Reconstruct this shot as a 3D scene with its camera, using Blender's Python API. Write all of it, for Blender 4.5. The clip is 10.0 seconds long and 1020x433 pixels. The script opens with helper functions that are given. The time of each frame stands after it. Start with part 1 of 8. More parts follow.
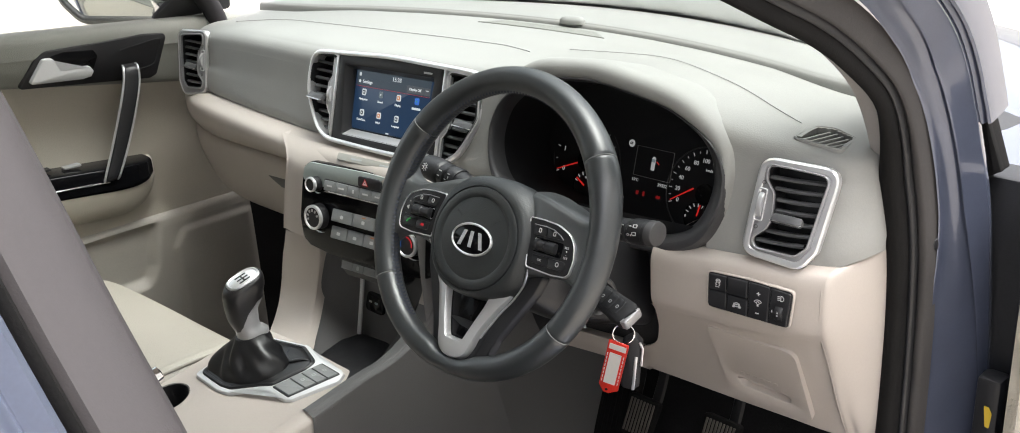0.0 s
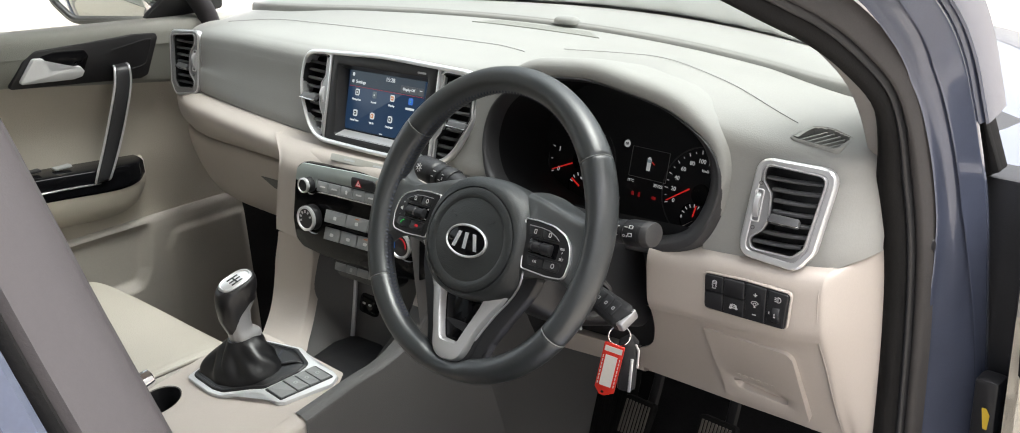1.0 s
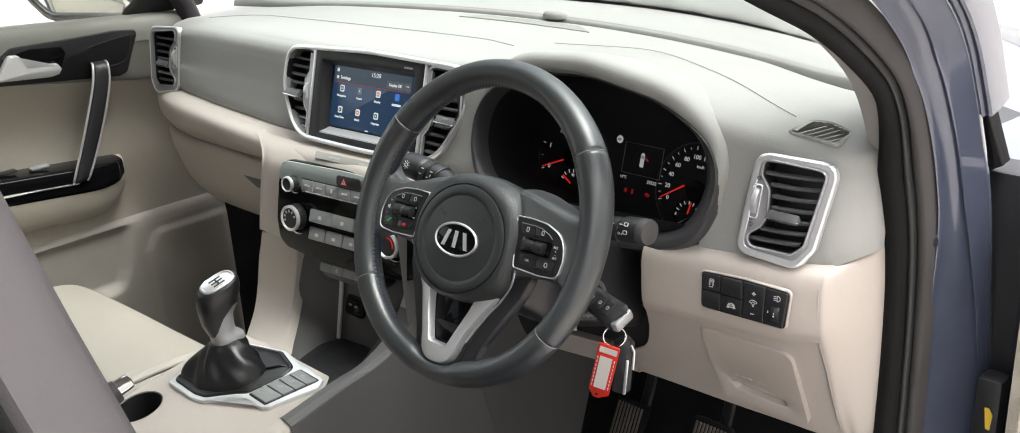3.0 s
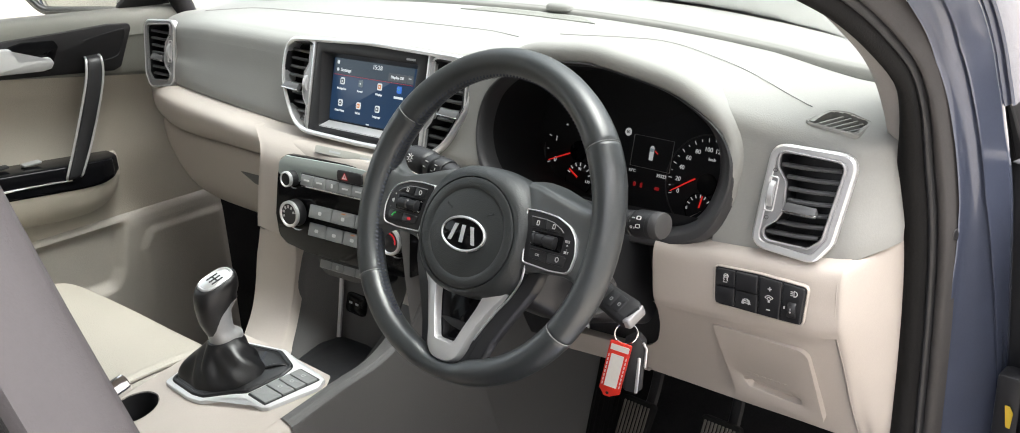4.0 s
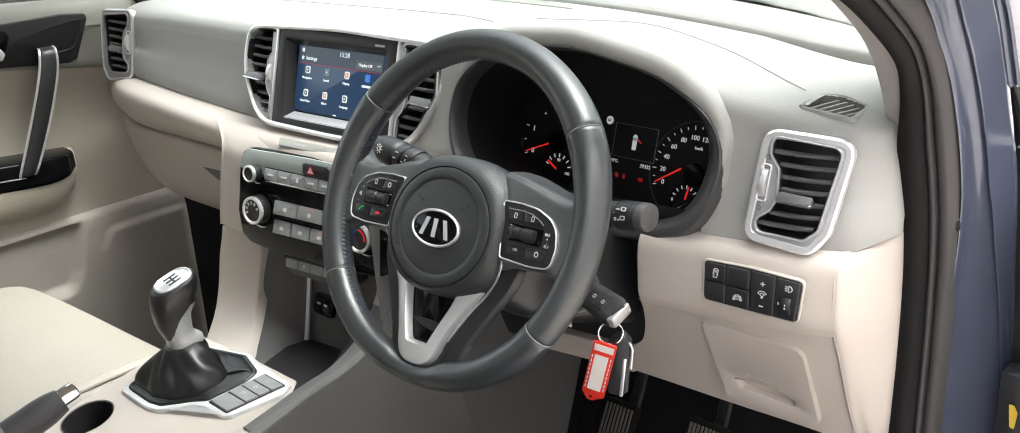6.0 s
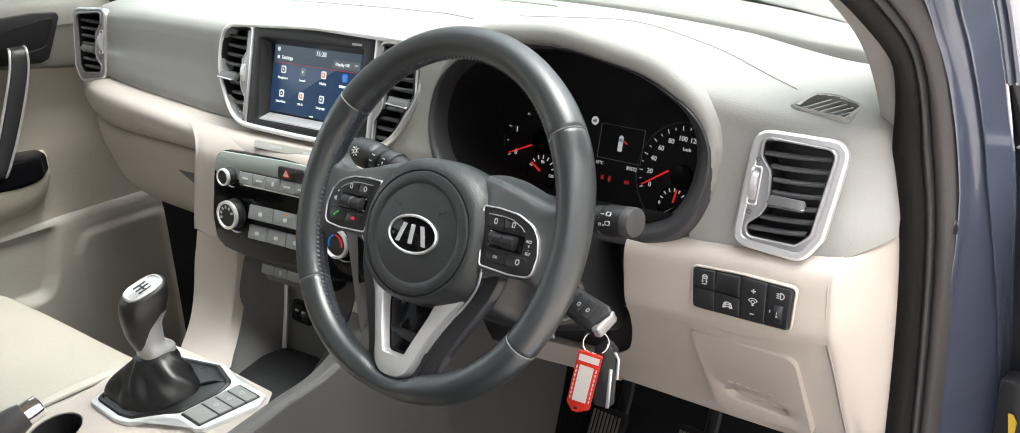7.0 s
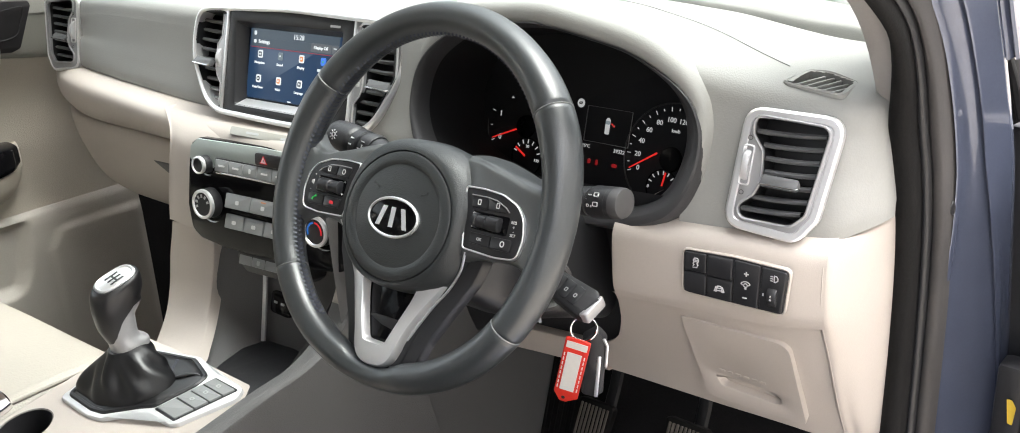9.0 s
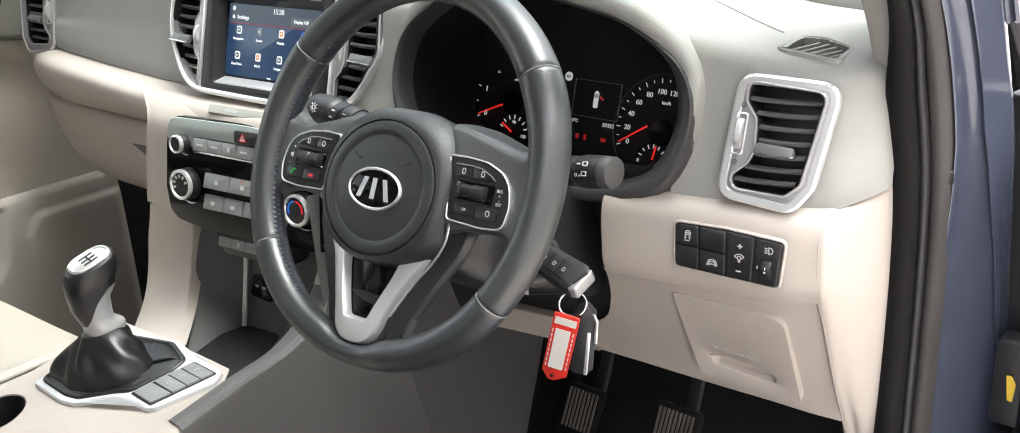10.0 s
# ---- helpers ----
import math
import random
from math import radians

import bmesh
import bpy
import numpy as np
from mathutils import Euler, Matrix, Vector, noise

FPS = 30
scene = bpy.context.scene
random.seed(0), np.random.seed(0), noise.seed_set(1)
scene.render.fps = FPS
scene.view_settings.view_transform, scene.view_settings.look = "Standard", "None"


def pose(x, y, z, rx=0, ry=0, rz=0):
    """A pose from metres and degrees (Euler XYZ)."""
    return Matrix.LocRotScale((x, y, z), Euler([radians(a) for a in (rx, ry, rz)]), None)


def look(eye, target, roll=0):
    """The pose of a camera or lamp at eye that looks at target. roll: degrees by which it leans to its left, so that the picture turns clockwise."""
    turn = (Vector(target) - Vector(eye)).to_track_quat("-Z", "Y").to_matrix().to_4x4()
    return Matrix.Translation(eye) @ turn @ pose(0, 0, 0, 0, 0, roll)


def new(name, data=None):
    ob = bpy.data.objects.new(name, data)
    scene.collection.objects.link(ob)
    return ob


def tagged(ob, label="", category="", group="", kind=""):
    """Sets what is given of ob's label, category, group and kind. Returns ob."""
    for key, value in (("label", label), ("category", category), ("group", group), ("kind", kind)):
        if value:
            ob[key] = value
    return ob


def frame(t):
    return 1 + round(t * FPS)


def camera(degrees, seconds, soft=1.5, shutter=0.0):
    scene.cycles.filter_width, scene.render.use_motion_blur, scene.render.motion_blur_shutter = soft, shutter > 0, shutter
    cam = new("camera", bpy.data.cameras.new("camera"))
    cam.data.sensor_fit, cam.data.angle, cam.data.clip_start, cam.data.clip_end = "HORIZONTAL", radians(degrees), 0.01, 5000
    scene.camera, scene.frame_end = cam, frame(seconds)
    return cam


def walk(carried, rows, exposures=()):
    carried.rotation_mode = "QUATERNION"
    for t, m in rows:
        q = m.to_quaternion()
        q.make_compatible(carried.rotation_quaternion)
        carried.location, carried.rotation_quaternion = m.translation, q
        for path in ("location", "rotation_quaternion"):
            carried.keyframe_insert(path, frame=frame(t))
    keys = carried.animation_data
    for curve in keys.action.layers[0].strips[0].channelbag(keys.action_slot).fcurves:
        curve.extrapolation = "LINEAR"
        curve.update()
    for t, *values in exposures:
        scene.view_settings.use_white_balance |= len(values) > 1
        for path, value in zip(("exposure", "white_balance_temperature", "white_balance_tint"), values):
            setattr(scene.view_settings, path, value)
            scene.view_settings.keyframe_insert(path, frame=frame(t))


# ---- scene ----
cam = camera(52.69, 10.0, soft=0.9)
# seconds, eye in metres, turn in degrees; x to the car's right, y ahead, z up
PATH = [
    (0.0, 1.1455, -0.6919, 1.4106, 68.902, 3.116, 45.181),
    (0.5, 1.1430, -0.6904, 1.4107, 68.961, 3.069, 45.032),
    (1.0, 1.1376, -0.6865, 1.4074, 68.922, 3.038, 44.819),
    (1.5, 1.1305, -0.6814, 1.4037, 68.881, 3.059, 44.572),
    (2.0, 1.1243, -0.6774, 1.4012, 68.912, 3.039, 44.322),
    (2.5, 1.1195, -0.6734, 1.3978, 68.899, 3.036, 44.116),
    (4.0, 1.0803, -0.6619, 1.3765, 68.879, 2.985, 43.524),
    (4.5, 1.0611, -0.6562, 1.3644, 68.836, 3.002, 43.246),
    (5.0, 1.0501, -0.6501, 1.3566, 68.844, 2.977, 42.807),
    (5.5, 1.0455, -0.6371, 1.3505, 68.858, 2.953, 42.468),
    (7.0, 1.0171, -0.5846, 1.3358, 68.736, 2.965, 41.474),
    (7.5, 1.0110, -0.5778, 1.3315, 68.785, 2.964, 41.261),
    (8.0, 1.0084, -0.5736, 1.3299, 68.775, 2.972, 41.026),
    (8.5, 1.0047, -0.5699, 1.3216, 68.743, 2.994, 40.816),
    (9.0, 0.9999, -0.5665, 1.3091, 68.699, 2.989, 40.558),
    (9.5, 0.9941, -0.5606, 1.2938, 68.699, 2.975, 40.167),
    (10.0, 0.9873, -0.5512, 1.2770, 68.560, 2.996, 39.860),
]
# brightness: sky and sun, and the camera's exposure (stops) as it goes
SKY, SUN = 0.155, 0.09
SUN_FROM = Vector((0.31, 0.215, 0.93))
EXPOSURES = [(0.0, 2.03), (2.5, 2.07), (4.0, 2.32), (5.0, 2.46), (7.5, 2.54), (10.0, 2.66)]
walk(cam, [(t, pose(*row)) for t, *row in PATH], exposures=EXPOSURES)

# ---- world and sun: a bright overcast day ----
world = bpy.data.worlds.new("overcast_sky")
scene.world = world
world.use_nodes = True
wn, wl = world.node_tree.nodes, world.node_tree.links
sky = wn.new("ShaderNodeTexSky")
sky.sky_type, sky.sun_disc = "NISHITA", False
sky.sun_elevation, sky.sun_rotation = radians(68), radians(55)
sky.air_density, sky.dust_density, sky.ozone_density = 1.0, 6.0, 0.5
pale = wn.new("ShaderNodeHueSaturation")
pale.inputs["Saturation"].default_value = 0.22
wl.new(sky.outputs["Color"], pale.inputs["Color"])
# an overcast sky is brighter overhead than at the horizon
where, parts_, grade, dome = wn.new("ShaderNodeTexCoord"), wn.new("ShaderNodeSeparateXYZ"), wn.new("ShaderNodeMapRange"), wn.new("ShaderNodeVectorMath")
wl.new(where.outputs["Generated"], parts_.inputs[0])
wl.new(parts_.outputs["Z"], grade.inputs["Value"])
grade.inputs["To Min"].default_value, grade.inputs["To Max"].default_value = 0.86, 1.06
dome.operation = "SCALE"
wl.new(pale.outputs["Color"], dome.inputs[0])
wl.new(grade.outputs["Result"], dome.inputs["Scale"])
wl.new(dome.outputs["Vector"], wn["Background"].inputs["Color"])
wn["Background"].inputs["Strength"].default_value = SKY
sun = new("sun", bpy.data.lights.new("sun", "SUN"))
sun.data.energy, sun.data.angle, sun.data.color = SUN, radians(50), (1.0, 0.985, 0.97)
sun.matrix_world = look(tuple(SUN_FROM * 10), (0, 0, 0))


# ---- materials ----
def material(name, base, rough=0.5, metal=0.0, vary=0.12, vscale=9.0, bump=0.0, bscale=900.0, pebble=False, coat=0.0, spec=0.5, flake=0.0, patchy=0.06):
    """Principled surface whose colour and gloss vary at two scales, with a fine relief."""
    m = bpy.data.materials.new(name)
    m.use_nodes = True
    n, l = m.node_tree.nodes, m.node_tree.links
    b = n["Principled BSDF"]
    b.inputs["Metallic"].default_value = metal
    b.inputs["Specular IOR Level"].default_value = spec
    b.inputs["Coat Weight"].default_value = coat
    b.inputs["Coat Roughness"].default_value = 0.04
    tc = n.new("ShaderNodeTexCoord")
    big, fine = n.new("ShaderNodeTexNoise"), n.new("ShaderNodeTexNoise")
    big.inputs["Scale"].default_value, big.inputs["Detail"].default_value = vscale, 4
    fine.inputs["Scale"].default_value, fine.inputs["Detail"].default_value = vscale * 40, 2
    for t in (big, fine):
        l.new(tc.outputs["Object"], t.inputs["Vector"])
    mix = n.new("ShaderNodeMath")
    mix.operation = "MULTIPLY_ADD"
    l.new(big.outputs["Fac"], mix.inputs[0])
    mix.inputs[1].default_value = 0.7
    half = n.new("ShaderNodeMath")
    half.operation = "MULTIPLY"
    l.new(fine.outputs["Fac"], half.inputs[0])
    half.inputs[1].default_value = 0.3
    l.new(half.outputs[0], mix.inputs[2])
    ramp = n.new("ShaderNodeValToRGB")
    lo = [max(0.0, c * (1 - vary)) for c in base]
    hi = [min(1.0, c * (1 + vary)) for c in base]
    ramp.color_ramp.elements[0].position, ramp.color_ramp.elements[1].position = 0.3, 0.7
    ramp.color_ramp.elements[0].color, ramp.color_ramp.elements[1].color = (*lo, 1), (*hi, 1)
    l.new(mix.outputs[0], ramp.inputs["Fac"])
    l.new(ramp.outputs["Color"], b.inputs["Base Color"])
    gl = n.new("ShaderNodeMapRange")
    gl.inputs["To Min"].default_value, gl.inputs["To Max"].default_value = max(0.02, rough - patchy), min(1.0, rough + patchy)
    l.new(big.outputs["Fac"], gl.inputs["Value"])
    l.new(gl.outputs["Result"], b.inputs["Roughness"])
    if bump:
        if pebble:
            tex = n.new("ShaderNodeTexVoronoi")
            tex.inputs["Scale"].default_value = bscale
            out = tex.outputs["Distance"]
        else:
            tex = n.new("ShaderNodeTexNoise")
            tex.inputs["Scale"].default_value, tex.inputs["Detail"].default_value = bscale, 3
            out = tex.outputs["Fac"]
        l.new(tc.outputs["Object"], tex.inputs["Vector"])
        bm = n.new("ShaderNodeBump")
        bm.inputs["Strength"].default_value, bm.inputs["Distance"].default_value = bump, 0.0006
        l.new(out, bm.inputs["Height"])
        l.new(bm.outputs["Normal"], b.inputs["Normal"])
    return m


def glow(name, colour, strength):
    """A lit display or lamp."""
    m = bpy.data.materials.new(name)
    m.use_nodes = True
    b = m.node_tree.nodes["Principled BSDF"]
    b.inputs["Base Color"].default_value = (*[c * 0.3 for c in colour], 1)
    b.inputs["Emission Color"].default_value = (*colour, 1)
    b.inputs["Emission Strength"].default_value = strength
    b.inputs["Roughness"].default_value = 0.3
    return m


def glass(name, tint=(0.94, 0.965, 0.955)):
    """Thin clear glass: it lets the view through and mirrors a little at a slant."""
    m = bpy.data.materials.new(name)
    m.use_nodes = True
    n, l = m.node_tree.nodes, m.node_tree.links
    n.remove(n["Principled BSDF"])
    clear, gloss, mix, fresnel = n.new("ShaderNodeBsdfTransparent"), n.new("ShaderNodeBsdfGlossy"), n.new("ShaderNodeMixShader"), n.new("ShaderNodeFresnel")
    clear.inputs["Color"].default_value = (*tint, 1)
    gloss.inputs["Roughness"].default_value = 0.01
    fresnel.inputs["IOR"].default_value = 1.3
    l.new(fresnel.outputs["Fac"], mix.inputs["Fac"])
    l.new(clear.outputs["BSDF"], mix.inputs[1])
    l.new(gloss.outputs["BSDF"], mix.inputs[2])
    l.new(mix.outputs["Shader"], n["Material Output"].inputs["Surface"])
    return m


GREY = material("grey_soft_plastic", (0.320, 0.320, 0.305), 0.55, spec=0.25, bump=0.20, bscale=650, pebble=True, vary=0.05, patchy=0.05)
DOOR_GREY = material("grey_door_vinyl", (0.25, 0.253, 0.228), 0.55, bump=0.5, bscale=650, pebble=True, vary=0.05, spec=0.3)
GRILLE = material("grey_grille_plastic", (0.255, 0.26, 0.235), 0.6, spec=0.25, bump=0.9, bscale=1200, pebble=True, vary=0.05)
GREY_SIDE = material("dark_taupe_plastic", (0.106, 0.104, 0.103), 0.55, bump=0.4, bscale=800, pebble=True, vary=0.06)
CREAM = material("cream_plastic", (0.470, 0.422, 0.382), 0.5, bump=0.13, bscale=800, pebble=True, vary=0.04, patchy=0.05)
CREAM_SOFT = material("cream_leather", (0.42, 0.392, 0.34), 0.45, bump=0.6, bscale=420, pebble=True, vary=0.05)
DOOR_BEIGE = material("beige_vinyl", (0.50, 0.462, 0.395), 0.55, bump=0.5, bscale=600, pebble=True, vary=0.05)
DOOR_DARK = material("taupe_door_plastic", (0.45, 0.42, 0.375), 0.55, bump=0.4, bscale=700, pebble=True, vary=0.07)
TRIM = material("pillar_trim", (0.34, 0.32, 0.305), 0.6, bump=0.5, bscale=900, vary=0.06)
KNOBSKIN = material("smooth_black_leather", (0.010, 0.0095, 0.0105), 0.32, spec=0.7, bump=0.06, bscale=1100, pebble=True, vary=0.2)
LEATHER = material("black_leather", (0.032, 0.0365, 0.0395), 0.36, spec=1.0, bump=0.12, bscale=1100, pebble=True, vary=0.2)
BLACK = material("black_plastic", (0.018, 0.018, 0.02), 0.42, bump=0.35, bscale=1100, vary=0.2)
SATIN = material("satin_black_plastic", (0.022, 0.0225, 0.025), 0.32, bump=0.2, bscale=1400, vary=0.15)
GLOSS = material("gloss_black_panel", (0.005, 0.005, 0.006), 0.10, spec=0.16, vary=0.2, patchy=0.02)
DIALFACE = material("matt_black_dial", (0.016, 0.016, 0.018), 0.6, spec=0.15, vary=0.1)
HOODDARK = material("matt_black_hood_lining", (0.013, 0.013, 0.014), 0.65, spec=0.2, bump=0.3, bscale=900, vary=0.12)
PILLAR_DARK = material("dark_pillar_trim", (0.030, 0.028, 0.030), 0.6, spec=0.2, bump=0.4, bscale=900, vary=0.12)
BPOST = material("warm_grey_pillar_plastic", (0.052, 0.047, 0.049), 0.5, spec=0.4, bump=0.25, bscale=900, vary=0.08)
FRAME = material("pale_satin_frame", (0.74, 0.75, 0.76), 0.36, metal=0.35, vary=0.04)
VANE = material("charcoal_vane", (0.115, 0.117, 0.12), 0.34, vary=0.1)
LIPGREY = material("charcoal_lip", (0.048, 0.047, 0.050), 0.42, bump=0.3, bscale=900, vary=0.1)
GAITER_SKIN = material("soft_black_gaiter", (0.0075, 0.0075, 0.0085), 0.38, spec=0.6, bump=0.06, bscale=700, pebble=True, vary=0.2)
SPOKE = material("charcoal_spoke_plastic", (0.080, 0.086, 0.088), 0.36, spec=1.0, bump=0.2, bscale=1300, vary=0.1)
CAPGREY = material("mid_grey_stalk_plastic", (0.062, 0.060, 0.061), 0.5, spec=0.4, vary=0.08)
THREAD = material("stitching_thread", (0.060, 0.066, 0.090), 0.6, vary=0.2)
HUBSKIN = material("grained_hub_plastic", (0.024, 0.0275, 0.0290), 0.42, spec=0.8, bump=0.35, bscale=900, pebble=True, vary=0.12)
SPOKE_SILVER = material("satin_silver_paint", (0.66, 0.665, 0.67), 0.32, metal=0.55, vary=0.03, bump=0.06, bscale=2500, patchy=0.04)
RUBBER = material("black_rubber", (0.010, 0.0096, 0.0096), 0.68, spec=0.12, bump=0.5, bscale=500, vary=0.3)
FLOCK = material("grey_flocked_seal", (0.048, 0.044, 0.043), 0.85, bump=0.6, bscale=1500, vary=0.2)
CARPET = material("black_carpet", (0.017, 0.0165, 0.0175), 0.95, bump=0.9, bscale=700, vary=0.4, spec=0.1)
CHROME = material("satin_chrome", (0.84, 0.84, 0.85), 0.30, metal=0.75, vary=0.04, patchy=0.05)
BRIGHT = material("bright_chrome", (0.85, 0.85, 0.86), 0.07, metal=1.0, vary=0.03, patchy=0.02)
DULL = material("dull_silver_plastic", (0.42, 0.42, 0.43), 0.36, metal=0.5, vary=0.05)
SILVER = material("silver_paint", (0.66, 0.66, 0.67), 0.36, metal=0.4, vary=0.05, bump=0.1, bscale=2500)
GREYKEY = material("grey_button", (0.24, 0.248, 0.248), 0.35, vary=0.08, bump=0.15, bscale=1500)
GUNMETAL = material("gunmetal_panel", (0.38, 0.43, 0.415), 0.3, metal=0.15, vary=0.06)
STRIPE = material("satin_strip", (0.36, 0.35, 0.31), 0.35, metal=0.25, vary=0.05)
WHITE = material("white_print", (0.60, 0.60, 0.60), 0.5, vary=0.04)
PALE = material("pale_grey_print", (0.42, 0.43, 0.43), 0.5, vary=0.05)
RED = material("red_paper", (0.72, 0.035, 0.02), 0.42, vary=0.08)
PAPER = material("white_paper", (0.74, 0.72, 0.68), 0.6, vary=0.05)
BLUE = material("blue_metallic_paint", (0.098, 0.113, 0.165), 0.24, metal=0.4, coat=1.0, vary=0.1, vscale=14, bump=0.05, bscale=3000, patchy=0.04)
STEEL = material("worn_pedal_rubber", (0.10, 0.09, 0.08), 0.6, vary=0.35, vscale=30, bump=0.5, bscale=500)
YELLOW = material("yellow_sticker", (0.75, 0.5, 0.02), 0.5, vary=0.15, vscale=60)
CONCRETE = material("concrete", (0.47, 0.425, 0.37), 0.9, vary=0.15, vscale=2, bump=0.6, bscale=60)
STEELWALL = material("pale_cladding", (0.62, 0.62, 0.6), 0.6, vary=0.08, vscale=1.5, bump=0.2, bscale=40)
MIRROR = material("mirror_glass", (0.8, 0.82, 0.82), 0.02, metal=1.0, vary=0.01, patchy=0.005)
CLEAR = glass("clear_glass")
PRIVACY = glass("privacy_glass", (0.42, 0.43, 0.43))
SCREEN_GLASS = glass("tinted_screen_glass", (0.685, 0.725, 0.71))
NAVY = glow("screen_navy", (0.012, 0.03, 0.065), 0.288)
SCREENBAR = glow("screen_grey", (0.09, 0.10, 0.11), 0.179)
SCREENDIM = glow("screen_slate_blue", (0.030, 0.045, 0.062), 0.25)
SCREENWHITE = glow("screen_white", (0.75, 0.8, 0.82), 0.179)
SCREENRED = glow("screen_red", (0.5, 0.02, 0.015), 0.157)
SCREENAMBER = glow("screen_orange", (0.75, 0.28, 0.09), 0.157)
SCREENBLUE = glow("screen_blue", (0.05, 0.2, 0.75), 0.157)
SCREENGREEN = glow("screen_green", (0.06, 0.45, 0.12), 0.157)
SCREENTEAL = glow("screen_slate", (0.16, 0.2, 0.22), 0.157)
NEEDLE = glow("lit_needle", (0.85, 0.025, 0.02), 0.125)
DIALWHITE = glow("lit_numerals", (0.50, 0.51, 0.51), 0.135)
DIALRED = glow("warning_lamp_red", (0.40, 0.008, 0.010), 0.085)
KEYGREEN = glow("call_green", (0.03, 0.5, 0.08), 0.160)
KEYRED = glow("call_red", (0.65, 0.02, 0.03), 0.160)
KEYBLUE = glow("cool_blue", (0.02, 0.2, 0.75), 0.112)


# ---- building helpers ----
def link(name, bm, mat, parent=None, label="", smooth=True):
    me = bpy.data.meshes.new(name)
    bmesh.ops.recalc_face_normals(bm, faces=bm.faces)
    bm.to_mesh(me)
    bm.free()
    if mat:
        me.materials.append(mat)
    if smooth:
        me.shade_smooth()
        me.set_sharp_from_angle(angle=radians(38))
    ob = new(name, me)
    ob.parent = parent
    if label:
        tagged(ob, label)
    return ob


def part(name, bm, mat, parent, label="", smooth=True):
    return link(name, bm, mat, parent, label, smooth)


def thing(name, label, category, at=(0, 0, 0), group="", kind=""):
    ob = new(name)
    ob.empty_display_size = 0.02
    ob.matrix_world = Matrix.Identity(4)
    return tagged(ob, label, category, group, kind)


def fr(o, u, v):
    """A flat working frame at o: u to its right, v up, w out of it."""
    u = Vector(u).normalized()
    v = Vector(v)
    v = (v - u * u.dot(v)).normalized()
    w = u.cross(v)
    return Matrix(((u.x, v.x, w.x, o[0]), (u.y, v.y, w.y, o[1]), (u.z, v.z, w.z, o[2]), (0, 0, 0, 1)))


def at(m, x, y, z=0.0):
    return m @ pose(x, y, z)


def curve(pts, n, closed=False):
    """n points on a smooth line through pts (Catmull-Rom)."""
    p = np.array(pts, float)
    k = len(p)
    q = np.vstack([p[-1:], p, p[:2]]) if closed else np.vstack([2 * p[:1] - p[1:2], p, 2 * p[-1:] - p[-2:-1]])
    spans = k if closed else k - 1
    out = []
    for s in np.linspace(0, spans, n, endpoint=not closed):
        i = min(int(s), spans - 1)
        t = s - i
        a, b, c, d = q[i], q[i + 1], q[i + 2], q[i + 3]
        out.append(0.5 * (2 * b + (c - a) * t + (2 * a - 5 * b + 4 * c - d) * t * t + (3 * b - a - 3 * c + d) * t ** 3))
    return np.array(out)


def patch(grid, close_u=False, close_v=False, bm=None):
    """A sheet of quads over grid[i][j]."""
    bm = bm or bmesh.new()
    vs = [[bm.verts.new(p) for p in row] for row in grid]
    nu, nv = len(vs), len(vs[0])
    for i in range(nu if close_u else nu - 1):
        for j in range(nv if close_v else nv - 1):
            a, b, c, d = vs[i][j], vs[(i + 1) % nu][j], vs[(i + 1) % nu][(j + 1) % nv], vs[i][(j + 1) % nv]
            bm.faces.new((a, b, c, d))
    return bm, vs


def loft(sections, nu, nv, close_v=False, caps=False):
    """A smooth skin through sections, each a list of the same number of points."""
    rows = [curve(s, nv, close_v) for s in sections]
    cols = np.array([curve([r[j] for r in rows], nu) for j in range(nv)])
    grid = cols.transpose(1, 0, 2)
    bm, vs = patch(grid, False, close_v)
    if caps:
        bm.faces.new(vs[0])
        bm.faces.new(vs[-1])
    return bm


def rounded(pts, r, seg=5):
    """A polygon with its corners rounded; r one radius or one for each corner."""
    n = len(pts)
    rs = r if isinstance(r, (list, tuple)) else [r] * n
    out = []
    for i in range(n):
        p, a, b = Vector(pts[i]), Vector(pts[i - 1]), Vector(pts[(i + 1) % n])
        da, db = (a - p), (b - p)
        la, lb = da.length, db.length
        da, db = da / la, db / lb
        ang = da.angle(db)
        d = min(rs[i] / max(math.tan(ang / 2), 1e-3), 0.48 * la, 0.48 * lb)
        if d < 1e-5:
            out.append(tuple(p))
            continue
        s, e = p + da * d, p + db * d
        for k in range(seg + 1):
            t = k / seg
            out.append(tuple((1 - t) ** 2 * s + 2 * t * (1 - t) * p + t * t * e))
    return out


def rect(w, h, r=0.0, seg=4, x=0.0, y=0.0):
    pts = [(x - w / 2, y - h / 2), (x + w / 2, y - h / 2), (x + w / 2, y + h / 2), (x - w / 2, y + h / 2)]
    return rounded(pts, r, seg) if r else pts


def ellipse(a, b, n=32, x=0.0, y=0.0, start=0.0):
    return [(x + a * math.cos(start + 2 * math.pi * k / n), y + b * math.sin(start + 2 * math.pi * k / n)) for k in range(n)]


def oval(a, b, k, x=0.0, y=0.0, n=64):
    """An oval that fills out towards a rectangle as k rises above 2."""
    out = []
    for i in range(n):
        g = 2 * math.pi * i / n
        c, q = math.cos(g), math.sin(g)
        out.append((x + a * math.copysign(abs(c) ** (2 / k), c), y + b * math.copysign(abs(q) ** (2 / k), q)))
    return out


